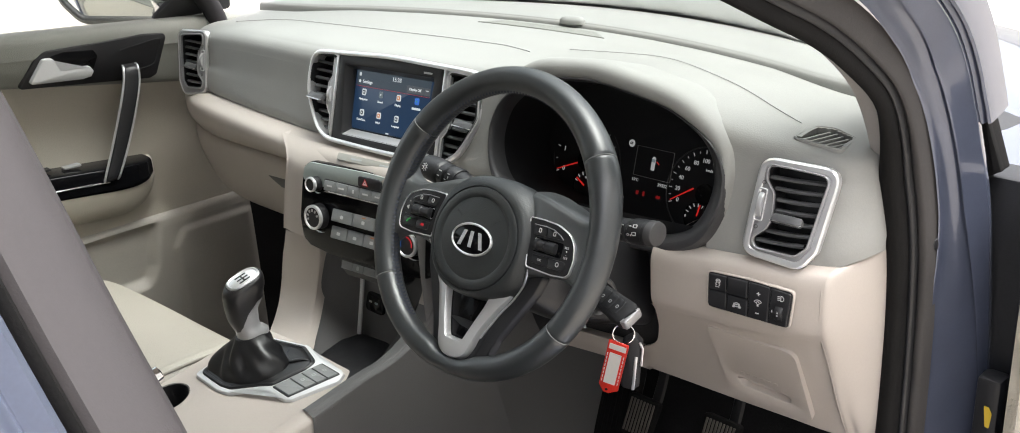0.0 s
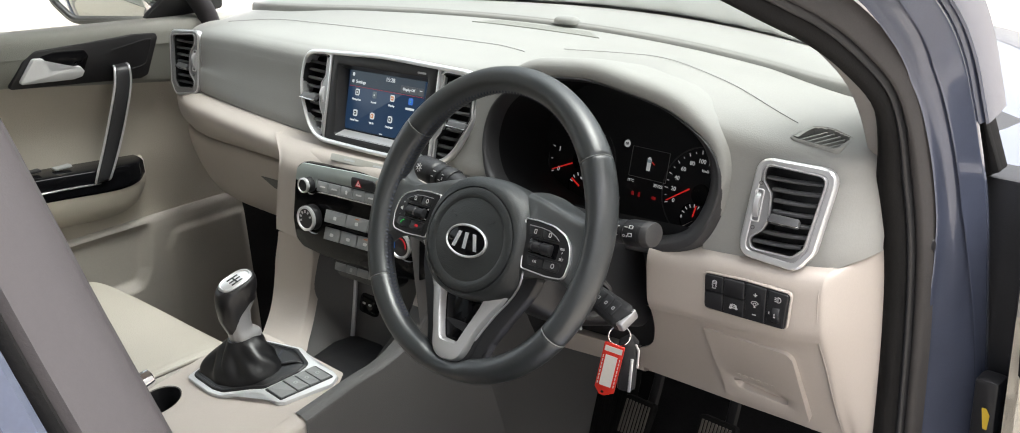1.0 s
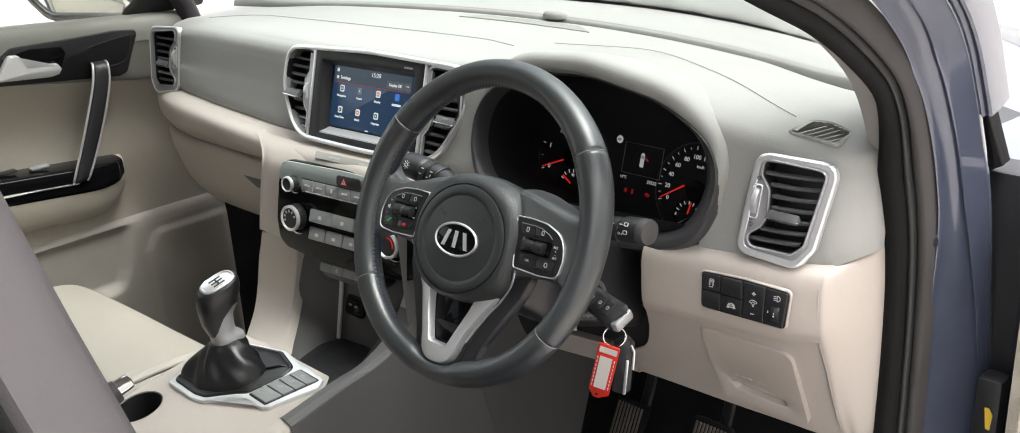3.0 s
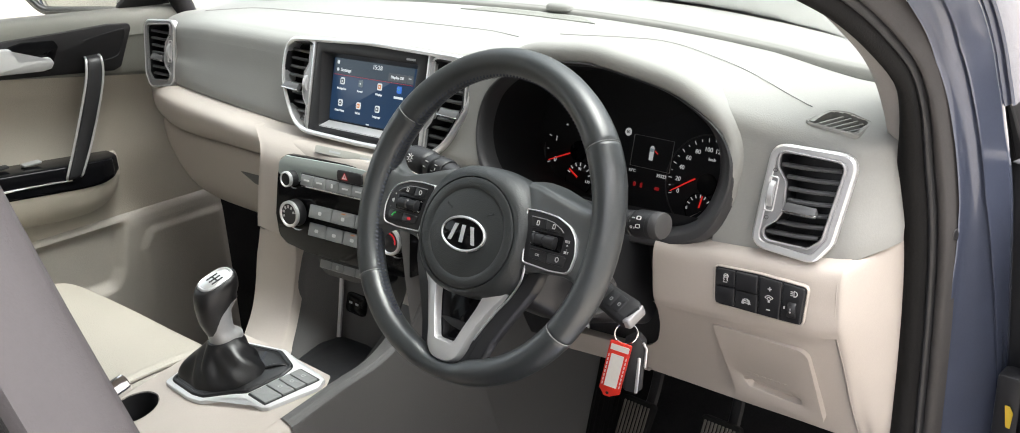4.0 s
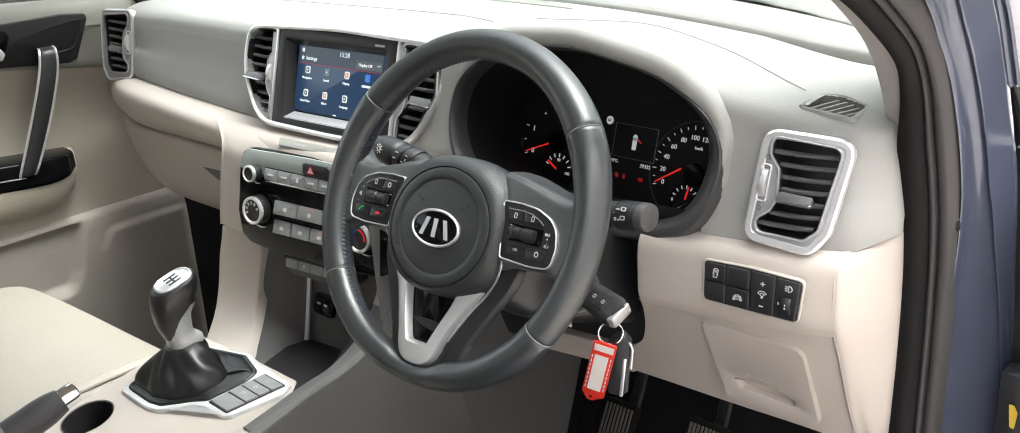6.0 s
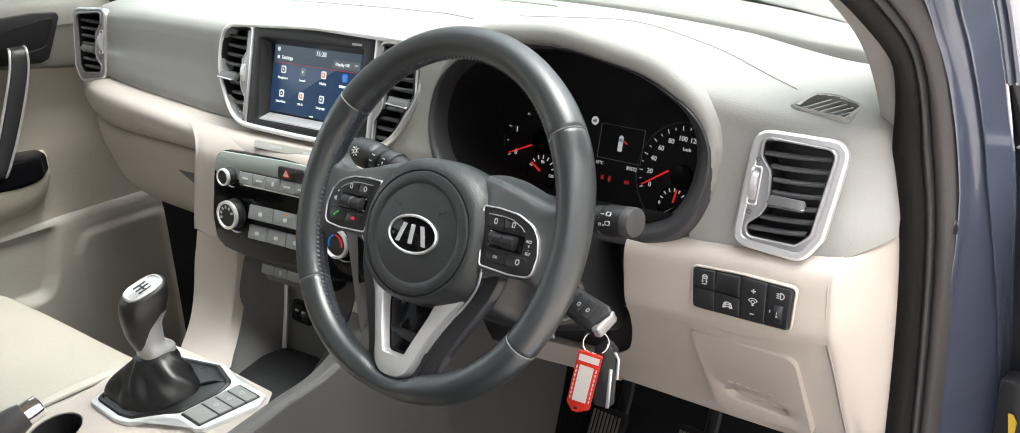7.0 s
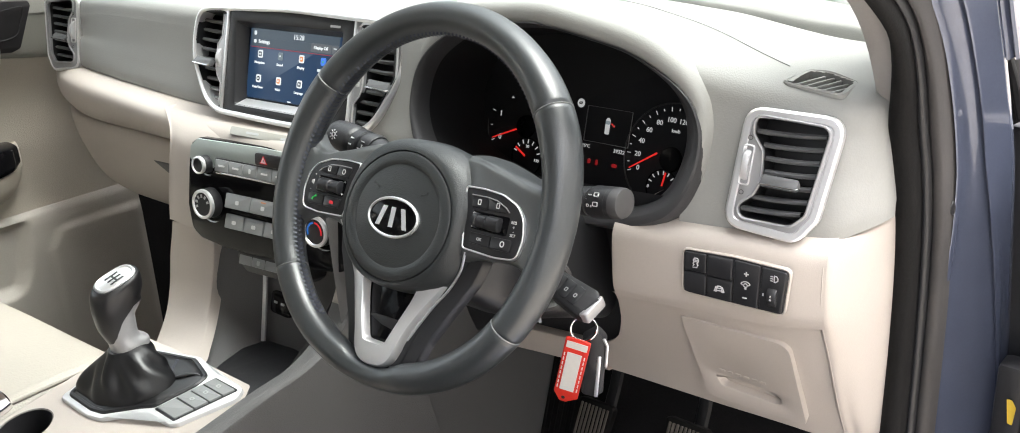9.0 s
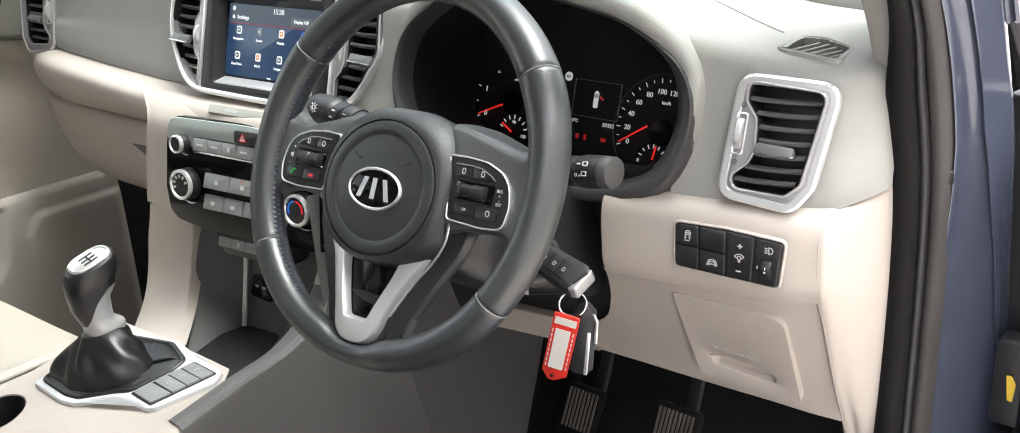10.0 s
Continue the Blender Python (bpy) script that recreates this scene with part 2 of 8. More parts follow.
def inset(pts, d):
    """The outline moved inwards by d (outwards where d is negative)."""
    n = len(pts)
    area = sum(pts[i - 1][0] * pts[i][1] - pts[i][0] * pts[i - 1][1] for i in range(n))
    sgn = 1 if area > 0 else -1
    out = []
    for i in range(n):
        p, a, b = Vector(pts[i]), Vector(pts[i - 1]), Vector(pts[(i + 1) % n])
        e1, e2 = p - a, b - p
        n1 = Vector((-e1.y, e1.x)).normalized() if e1.length > 1e-9 else Vector((0, 0))
        n2 = Vector((-e2.y, e2.x)).normalized() if e2.length > 1e-9 else n1
        if n1.length == 0:
            n1 = n2
        m = n1 + n2
        m = m.normalized() if m.length > 1e-6 else n1
        out.append(tuple(p + m * (sgn * d / max(0.45, m.dot(n1)))))
    return out


def rings(layers, m, cap_first=True, cap_last=True, bend=None):
    """Skins loops of 2D points at heights w: layers of (points, w)."""
    bm = bmesh.new()
    loops = []
    for pts, w in layers:
        loops.append([bm.verts.new(m @ Vector((x, y, w + (bend(x, y) if bend else 0.0)))) for x, y in pts])
    n = len(loops[0])
    for a, b in zip(loops, loops[1:]):
        for i in range(n):
            bm.faces.new((a[i - 1], a[i], b[i], b[i - 1]))
    if cap_first:
        bm.faces.new(loops[0])
    if cap_last:
        bm.faces.new(loops[-1])
    big = [f for f in bm.faces if len(f.verts) > 4]
    if big:
        bmesh.ops.triangulate(bm, faces=big, ngon_method="EAR_CLIP")
    return bm


def radial(pts, n, c):
    """An outline resampled at even angles round c."""
    out = []
    for i in range(n):
        g = 2 * math.pi * (i + 0.37) / n
        dx, dy, far = math.cos(g), math.sin(g), 0.0
        for k in range(len(pts)):
            ax, ay, bx, by = pts[k - 1][0] - c[0], pts[k - 1][1] - c[1], pts[k][0] - c[0], pts[k][1] - c[1]
            det = dx * (ay - by) - dy * (ax - bx)
            if abs(det) > 1e-12:
                r, f = (ax * (ay - by) - ay * (ax - bx)) / det, (dx * ay - dy * ax) / det
                if r > far and -1e-6 <= f <= 1 + 1e-6:
                    far = r
        out.append((c[0] + far * dx, c[1] + far * dy))
    return out


def plate(pts, m, depth, bev=0.0008, bend=None, dome=0.0):
    """A slab whose face lies at w = 0 of frame m, with softened front edges."""
    layers = [(pts, -depth), (pts, -bev), (inset(pts, bev * 0.35), -bev * 0.3), (inset(pts, bev), 0.0)]
    if dome:
        layers.append((inset(pts, bev * 4), dome))
    return rings(layers, m, bend=bend)


def hoop(outer, inner, m, depth, bev=0.001, bend=None, sink=None):
    """A frame between two outlines with the same number of points."""
    s = depth if sink is None else sink
    layers = [(outer, -depth), (outer, -bev), (inset(outer, bev), 0.0), (inset(inner, -bev), 0.0), (inner, -bev), (inner, -s)]
    return rings(layers, m, cap_first=False, cap_last=False, bend=bend)


def lathe(profile, m, n=40, caps=True):
    """Turns a profile of (radius, w) round the frame's w axis."""
    layers = [(ellipse(max(r, 1e-5), max(r, 1e-5), n), w) for r, w in profile]
    return rings(layers, m, caps, caps)


def tube(path, radius, n=12, closed=False, flat=1.0, caps=True):
    """A round bar along a path; radius one number or one for each point."""
    p = [Vector(q) for q in path]
    k = len(p)
    bm = bmesh.new()
    loops = []
    up = Vector((0, 0, 1))
    side = None
    for i in range(k):
        if closed:
            t = p[(i + 1) % k] - p[i - 1]
        else:
            t = p[min(i + 1, k - 1)] - p[max(i - 1, 0)]
        t.normalize()
        if side is None:
            side = t.cross(up if abs(t.dot(up)) < 0.95 else Vector((1, 0, 0))).normalized()
        side = (side - t * side.dot(t)).normalized()
        v = side.cross(t)
        r = radius[i] if isinstance(radius, (list, tuple, np.ndarray)) else radius
        loops.append([bm.verts.new(p[i] + r * (math.cos(a) * side + flat * math.sin(a) * v)) for a in (2 * math.pi * j / n for j in range(n))])
    for i in range(k if closed else k - 1):
        a, b = loops[i], loops[(i + 1) % k]
        for j in range(n):
            bm.faces.new((a[j - 1], a[j], b[j], b[j - 1]))
    if caps and not closed:
        bm.faces.new(loops[0])
        bm.faces.new(loops[-1])
    return bm


def sweep(path, profile, side_of):
    """A strip: profile points (a, b) carried along path; side_of(i, p) gives the two directions."""
    grid = []
    for i, q in enumerate(path):
        s, o = side_of(i, Vector(q))
        grid.append([Vector(q) + s * a + o * b for a, b in profile])
    return patch(grid)[0]


def block(lo, hi, bev=0.004, seg=2):
    bm = bmesh.new()
    c = [(a + b) / 2 for a, b in zip(lo, hi)]
    d = [abs(b - a) for a, b in zip(lo, hi)]
    bmesh.ops.create_cube(bm, size=1.0, matrix=Matrix.Translation(c) @ Matrix.Diagonal((*d, 1)))
    if bev:
        bmesh.ops.bevel(bm, geom=bm.edges[:], offset=min(bev, min(d) * 0.45), segments=seg, profile=0.5, affect="EDGES")
    return bm


def thick(ob, d, offset=-1.0):
    mod = ob.modifiers.new("thickness", "SOLIDIFY")
    mod.thickness, mod.offset = d, offset
    return ob


def letters(name, text, size, m, mat, parent, depth=0.0003, align="CENTER", label=""):
    cu = bpy.data.curves.new(name, "FONT")
    cu.body, cu.size, cu.align_x, cu.align_y, cu.extrude = text, size, align, "CENTER", depth
    cu.resolution_u = 3
    tmp = bpy.data.objects.new("tmp", cu)
    me = bpy.data.meshes.new_from_object(tmp)
    bpy.data.objects.remove(tmp)
    bpy.data.curves.remove(cu)
    me.transform(m)
    me.name = name
    me.materials.clear()
    me.materials.append(mat)
    ob = new(name, me)
    ob.parent = parent
    if label:
        tagged(ob, label)
    return ob


def merged(*bms):
    """Several bmeshes as one."""
    out = bmesh.new()
    for b in bms:
        me = bpy.data.meshes.new("tmp")
        b.to_mesh(me)
        b.free()
        out.from_mesh(me)
        bpy.data.meshes.remove(me)
    return out


def pierced(bm, m, outline, deep=0.05):
    """Takes out the faces of a skin that lie within an outline of frame m."""
    inv, n = m.inverted(), len(outline)

    def inside(p):
        c = False
        for i in range(n):
            (x1, y1), (x2, y2) = outline[i - 1], outline[i]
            if (y1 > p.y) != (y2 > p.y) and p.x < (x2 - x1) * (p.y - y1) / (y2 - y1) + x1:
                c = not c
        return c
    out = []
    for f in bm.faces:
        q = inv @ f.calc_center_median()
        if abs(q.z) < deep and inside(q):
            out.append(f)
    bmesh.ops.delete(bm, geom=out, context="FACES")
    return bm

# ---- setting: ground and the car's shell ----
bm = bmesh.new()
bmesh.ops.create_grid(bm, x_segments=2, y_segments=2, size=400)
ground = tagged(link("ground", bm, CONCRETE), "pale worn concrete yard under the parked car", "ground", kind="structure")


def screen_base(x):
    """How far ahead the windscreen's foot lies."""
    return 0.715 - 0.55 * x * x


# the line of the door opening on the driver's side, from the sill up along the front pillar to the roof
OPENING = [(0.690, 0.305, 0.42), (0.690, 0.311, 0.58), (0.690, 0.312, 0.74), (0.690, 0.307, 0.88), (0.689, 0.294, 0.98), (0.682, 0.272, 1.07),
           (0.674, 0.244, 1.13), (0.664, 0.196, 1.175), (0.655, 0.140, 1.212), (0.645, 0.072, 1.245), (0.620, -0.08, 1.32), (0.590, -0.30, 1.42), (0.575, -0.52, 1.475)]
LINE = curve(OPENING, 60)


def pillar_dirs(i, p):
    """Across the pillar's rear face (outwards and ahead), and out of it towards the opening."""
    a, b = LINE[max(i - 1, 0)], LINE[min(i + 1, len(LINE) - 1)]
    t = Vector(b - a).normalized()
    out = Vector((1, 0, 0))
    out = (out - t * out.dot(t)).normalized()
    n = t.cross(out)
    if n.y > 0 or (abs(n.y) < 0.2 and n.z > 0):
        n = -n
    return out, n


car = thing("car", "dark blue metallic car body with the driver's door standing open", "car")


def strip(name, profile, mat, label=""):
    """A seal or trim along the opening; the seals draw together where the pillar leans back."""
    grid = []
    for i, q in enumerate(LINE):
        s, o = pillar_dirs(i, Vector(q))
        shift = float(np.interp(q[2], [1.04, 1.13], [0.0, 0.019]))
        grid.append([Vector(q) + s * (a + shift * max(0.0, 1 - a / 0.040)) + o * b for a, b in profile])
    return part(name, patch(grid)[0], mat, car, label)


def arc(cx, cy, r, a0, a1, n=7):
    return [(cx + r * math.cos(radians(a0 + (a1 - a0) * k / (n - 1))), cy + r * math.sin(radians(a0 + (a1 - a0) * k / (n - 1)))) for k in range(n)]


# profiles run outwards (a) and towards the camera side of the opening (b)
strip("door_seal", [(-0.004, -0.03)] + arc(0.008, -0.006, 0.012, 180, 20, 9) + [(0.0205, -0.012), (0.021, -0.02)], RUBBER, "soft black rubber door seal")
strip("seal_lip", [(0.0195, -0.03)] + arc(0.0225, -0.013, 0.004, 170, 10, 6) + [(0.027, -0.03)], BLACK, "thin dark inner lip of the seal")
strip("flange_trim", [(0.025, -0.03), (0.026, -0.022)] + arc(0.031, -0.021, 0.005, 150, 20, 5) + [(0.037, -0.028), (0.039, -0.045)], FLOCK, "matt grey flange trim")
# painted panel between two rolled beads that part towards the sill: height, first bead, second bead, outer edge
BEADS = [(0.42, 0.034, 0.088, 0.0920), (0.682, 0.035, 0.084, 0.0880), (0.775, 0.0345, 0.0775, 0.0825), (0.861, 0.0350, 0.0703, 0.0775), (0.929, 0.0385, 0.0632, 0.0740), (0.986, 0.0405, 0.0580, 0.0720),
         (1.044, 0.0405, 0.0565, 0.0695), (1.09, 0.040, 0.055, 0.0685), (1.125, 0.039, 0.0545, 0.0690), (1.154, 0.042, 0.058, 0.0695), (1.20, 0.046, 0.062, 0.070), (1.50, 0.046, 0.062, 0.070)]


def back(a):
    return -0.0475 - (a - 0.047) * 1.2


panel = []
for i, q in enumerate(LINE):
    b1, b2, e = (float(np.interp(q[2], [r[0] for r in BEADS], [r[c] for r in BEADS])) for c in (1, 2, 3))
    m = 0.5 * (b1 + b2)
    prof = [(b1 - 0.007, back(b1) - 0.016), (b1 - 0.0048, back(b1) - 0.010), (b1 - 0.0022, back(b1) - 0.0065), (b1 - 0.0015, back(b1) + 0.0008), (b1, back(b1) + 0.0024), (b1 + 0.0015, back(b1) + 0.0008), (b1 + 0.0022, back(b1) - 0.0048), (b1 + 0.006, back(b1 + 0.006) - 0.004),
            (m, back(m) - 0.0045), (b2 - 0.006, back(b2 - 0.006) - 0.004), (b2 - 0.0020, back(b2) - 0.0030), (b2 - 0.0014, back(b2) + 0.0010), (b2, back(b2) + 0.0024), (b2 + 0.0014, back(b2) + 0.0004), (b2 + 0.0025, back(b2) - 0.0075), (e - 0.001, back(e) - 0.006), (e, back(e) - 0.010), (e - 0.001, back(e) - 0.016), (e - 0.010, back(e) - 0.022)]
    a, o = pillar_dirs(i, Vector(q))
    panel.append([Vector(q) + a * u + o * v for u, v in prof])
part("pillar_panel", patch(panel)[0], BLUE, car, "dark blue painted front pillar with rolled beads")
high = [i for i, q in enumerate(LINE) if q[2] > 1.06]
outer = []
for i in high:
    q, f = LINE[i], 0.28
    e = float(np.interp(q[2], [r[0] for r in BEADS], [r[3] for r in BEADS]))
    a, o = pillar_dirs(i, Vector(q))
    outer.append([Vector(q) + a * (e + u) + o * (back(e) + v) for u, v in ((-0.004, -0.012), (0.003 * f, -0.016), (0.012 * f, -0.020), (0.022 * f, -0.016), (0.030 * f, -0.018), (0.036 * f, -0.030), (0.038 * f, -0.055))])
part("outer_pillar", patch(outer)[0], BLUE, car, "blue outer skin of the front pillar")
first = int(np.argmax(LINE[:, 2] > 1.05))
part("pillar_trim", sweep([tuple(q) for q in LINE[first:]], [(0.020, -0.014), (0.006, -0.009), (-0.006, -0.009), (-0.013, -0.013), (-0.017, -0.03), (-0.022, -0.14)], lambda i, p: pillar_dirs(i + first, p)), TRIM, car, "pale grey trim of the front pillar")
part("blanking_plug", lathe([(0.0075, -0.004), (0.0075, 0.001), (0.006, 0.0025), (0.0, 0.003)], fr((0.727, 0.335, 0.962), (0.3, 1, 0), (0, 0, 1)), 20), BLACK, car, "round black blanking plug in the pillar")

# rear pillar of the opening, close to the camera
BP = [(0.900, -0.525, 0.55), (0.875, -0.525, 0.80), (0.842, -0.530, 1.00), (0.800, -0.543, 1.14), (0.756, -0.556, 1.235), (0.715, -0.570, 1.33), (0.665, -0.590, 1.43), (0.62, -0.62, 1.50)]
BLINE = curve(BP, 40)


def bpillar_dirs(i, p):
    a, b = BLINE[max(i - 1, 0)], BLINE[min(i + 1, len(BLINE) - 1)]
    t = Vector(b - a).normalized()
    back = Vector((0.35, -1, 0))
    back = (back - t * back.dot(t)).normalized()
    n = back.cross(t)
    return back, (n if n.x > 0 else -n)


def bstrip(name, profile, mat, label):
    return part(name, sweep([tuple(q) for q in BLINE], profile, bpillar_dirs), mat, car, label)


bstrip("rear_pillar_trim", [(0.006, -0.10), (-0.012, -0.045), (-0.0180, -0.024), (-0.0190, -0.014), (-0.0165, -0.006), (-0.010, -0.0015), (0.0, 0.0005), (0.012, 0.001), (0.022, 0.0), (0.025, -0.004)], BPOST, "warm grey trim of the middle pillar")
bstrip("rear_door_seal", [(0.0245, -0.006), (0.026, -0.0015), (0.0285, 0.0005), (0.031, -0.002), (0.032, -0.008)], RUBBER, "black rubber seal of the middle pillar")
bstrip("rear_pillar_panel", [(0.030, -0.01), (0.034, 0.000), (0.038, 0.002), (0.047, -0.002), (0.050, 0.001), (0.067, 0.005), (0.12, 0.008), (0.30, 0.010)], BLUE, "dark blue painted middle pillar")

# roof, floor and the closing sides
roof_rows = []
for x in np.linspace(-0.60, 0.60, 13):
    roof_rows.append([(x, y, z - 0.10 * (x / 0.6) ** 2 * 0.6) for y, z in ((0.0, 1.50), (-0.3, 1.585), (-0.9, 1.62), (-1.6, 1.60), (-2.3, 1.52))])
roof = thick(part("roof", loft(roof_rows, 20, 20), BLUE, car, "blue roof skin"), 0.004)
lining_rows = [[(x, y, z - 0.03) for x, y, z in r] for r in roof_rows]
ceiling = thick(tagged(link("ceiling", loft(lining_rows, 20, 20), CREAM), "pale cloth headlining under the car roof", "ceiling", kind="structure"), 0.006)
floor = tagged(link("floor", block((-0.74, -2.3, 0.30), (0.74, 0.62, 0.335), 0.01), CARPET), "black carpeted car floor", "floor", kind="structure")
part("bulkhead", loft([[(x, 0.42, 0.33), (x, 0.52, 0.42), (x, 0.60, 0.62), (x, 0.62, 0.9)] for x in (-0.72, -0.3, 0, 0.3, 0.69)], 14, 12), CARPET, car, "black carpeted bulkhead")
part("far_kick_panel", loft([[(-0.785 + 0.02 * k, y, z) for z in (0.33, 0.6, 0.85, 1.03)] for k, y in ((0, 0.20), (0.3, 0.34), (1.5, 0.50), (2.5, 0.62))], 8, 8), CARPET, car, "black lining of the far foot well")
part("rear_wall", loft([[(x, -2.3, 0.33), (x, -2.34, 0.7), (x, -2.34, 1.03)] for x in (-0.72, 0, 0.72)], 8, 8), DOOR_DARK, car, "dark rear lining")
part("tailgate_glass", loft([[(x, -2.34, 1.03), (x, -2.32, 1.25), (x * 0.85, -2.25, 1.50)] for x in (-0.72, 0, 0.72)], 8, 8), PRIVACY, car, "dark privacy glass of the tailgate")
part("sill", block((0.70, -0.62, 0.30), (0.90, 0.30, 0.47), 0.02), BLUE, car, "blue door sill")
for s in (-1, 1):
    part("rear_glass", loft([[(s * x, y, z) for z, x in ((1.02, 0.76), (1.25, 0.70), (1.50, 0.60))] for y in ((-0.72, -1.5, -2.32) if s > 0 else (-0.66, -1.5, -2.32))], 6, 6), PRIVACY, car, "dark privacy glass of the rear")
    part("rear_side", block((s * 0.72, -2.3, 0.30), (s * 0.86, -0.70 if s > 0 else -1.0, 1.03), 0.03), BLUE, car, "blue lower rear side")
    part("roof_rail", tube(curve([(s * 0.60, 0.02, 1.455), (s * 0.595, -0.3, 1.515), (s * 0.60, -0.9, 1.545), (s * 0.60, -1.6, 1.53), (s * 0.60, -2.3, 1.45)], 24), 0.045, 10), CREAM, car, "pale lined roof rail")
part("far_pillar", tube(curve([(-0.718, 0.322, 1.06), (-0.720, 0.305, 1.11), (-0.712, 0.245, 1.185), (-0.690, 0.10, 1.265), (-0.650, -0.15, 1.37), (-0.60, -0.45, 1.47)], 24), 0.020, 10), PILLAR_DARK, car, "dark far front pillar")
part("far_middle_pillar", tube(curve([(-0.76, -0.62, 0.4), (-0.74, -0.62, 1.0), (-0.66, -0.66, 1.3), (-0.60, -0.70, 1.5)], 16), 0.05, 10), TRIM, car, "trimmed far middle pillar")

# windscreen with its dark band, and the scuttle and wipers outside
ws_rows = []
for x in np.linspace(-0.66, 0.66, 9):
    y0 = screen_base(x)
    ws_rows.append([(x, y0 + 0.02, 1.071), (x * 0.985, y0 - 0.20, 1.225 - 0.03 * (x / 0.66) ** 2), (x * 0.96, y0 - 0.45, 1.385 - 0.04 * (x / 0.66) ** 2), (x * 0.92, y0 - 0.68, 1.49 - 0.05 * (x / 0.66) ** 2)])
ws = tagged(link("window_1", loft(ws_rows, 18, 14), SCREEN_GLASS), "clear laminated windscreen", "windscreen", kind="structure")
band = []
for x in np.linspace(-0.66, 0.66, 25):
    y0 = screen_base(x)
    band.append([(x, y0 + 0.012, 1.082), (x, y0 - 0.016, 1.1000)])
part("windscreen_band", patch(band)[0], GLOSS, ws, "black printed band at the foot of the glass", smooth=False)
part("scuttle", loft([[(x, screen_base(x) + 0.03, 1.058), (x, screen_base(x) + 0.10, 1.030), (x, screen_base(x) + 0.20, 1.020)] for x in np.linspace(-0.7, 0.7, 9)], 20, 8), BLACK, car, "black plastic scuttle panel")
part("bonnet", loft([[(x, screen_base(x) + 0.17, 1.035 - 0.18 * (x / 0.8) ** 4), (x, screen_base(x) + 0.6, 1.02 - 0.18 * (x / 0.8) ** 4), (x * 0.95, 1.75 - 0.2 * x * x, 0.92 - 0.16 * (x / 0.8) ** 4)] for x in np.linspace(-0.78, 0.78, 13)], 20, 14), BLUE, car, "blue bonnet")
part("front_wing", loft([[(0.78, y, 0.86), (0.85, y, 0.84), (0.90, y, 0.76), (0.90, y, 0.45)] for y in (0.50, 0.8, 1.2, 1.7)], 10, 12), BLUE, car, "blue front wing")


def wiper(x0, x1):
    w = thing("windscreen_wiper", "black windscreen wiper resting at the foot of the glass", "wiper", group="windscreen wipers")
    p = curve([(x, screen_base(x) - 0.025 + 0.02, 1.118 + 0.004) for x in np.linspace(x0, x1, 5)], 14)
    part("blade", tube(p, 0.005, 8), RUBBER, w)
    xm = (x0 + x1) / 2
    part("arm", tube(curve([(xm, screen_base(xm) - 0.006, 1.126), (xm - 0.12, screen_base(xm) + 0.03, 1.115), (xm - 0.25, screen_base(xm - 0.25) + 0.07, 1.08)], 12), 0.007, 8), BLACK, w)


wiper(-0.05, 0.36)
wiper(-0.62, -0.12)

# a pale clad building far off beyond the bonnet and on the passenger's side
# the tall third block is unseen, added on the driver's side to cut skylight
for lo, hi, name in (((-30, 17, 0), (22, 18, 3.0), "yard_wall"), ((-16, -14, 0), (-15, 10, 3.4), "yard_wall"), ((6.0, -16, 0), (7.0, 5.0, 6.0), "yard_wall")):
    shed = thing(name, "metal-clad wall block added to close the yard", "building", group="workshops")
    part("wall", block(lo, hi, 0), STEELWALL, shed, "ribbed cladding")
    part("roof", block((lo[0] - 0.3, lo[1] - 0.3, hi[2]), (hi[0] + 0.3, hi[1] + 0.3, hi[2] + 0.25), 0.02), GREY, shed, "grey roof edge")

# ---- dashboard ----
dash = thing("dashboard", "two-tone dashboard, grey soft-touch top over cream lower half", "dashboard")


def lerp(x, table):
    xs, ys = [a for a, _ in table], [b for _, b in table]
    return float(np.interp(x, xs, ys))


def ease(x, table, w=0.03):
    """A softened broken line."""
    w = min(w, max(0.002, 0.6 * (0.70 - abs(x))))
    return sum(lerp(x + d * w, table) for d in (-1, -0.5, 0, 0.5, 1)) / 5


FACE = [(-0.72, 0.265), (-0.66, 0.237), (-0.58, 0.214), (-0.4, 0.192), (-0.2, 0.174), (0.0, 0.172), (0.2, 0.180), (0.5, 0.200), (0.58, 0.214), (0.655, 0.233), (0.676, 0.247), (0.687, 0.268), (0.691, 0.290), (0.694, 0.320)]
TOPZ = [(-0.72, 1.068), (-0.58, 1.083), (-0.45, 1.094), (-0.25, 1.100), (0.0, 1.106), (0.2, 1.108), (0.37, 1.118), (0.5, 1.103), (0.58, 1.083), (0.64, 1.073), (0.70, 1.067)]


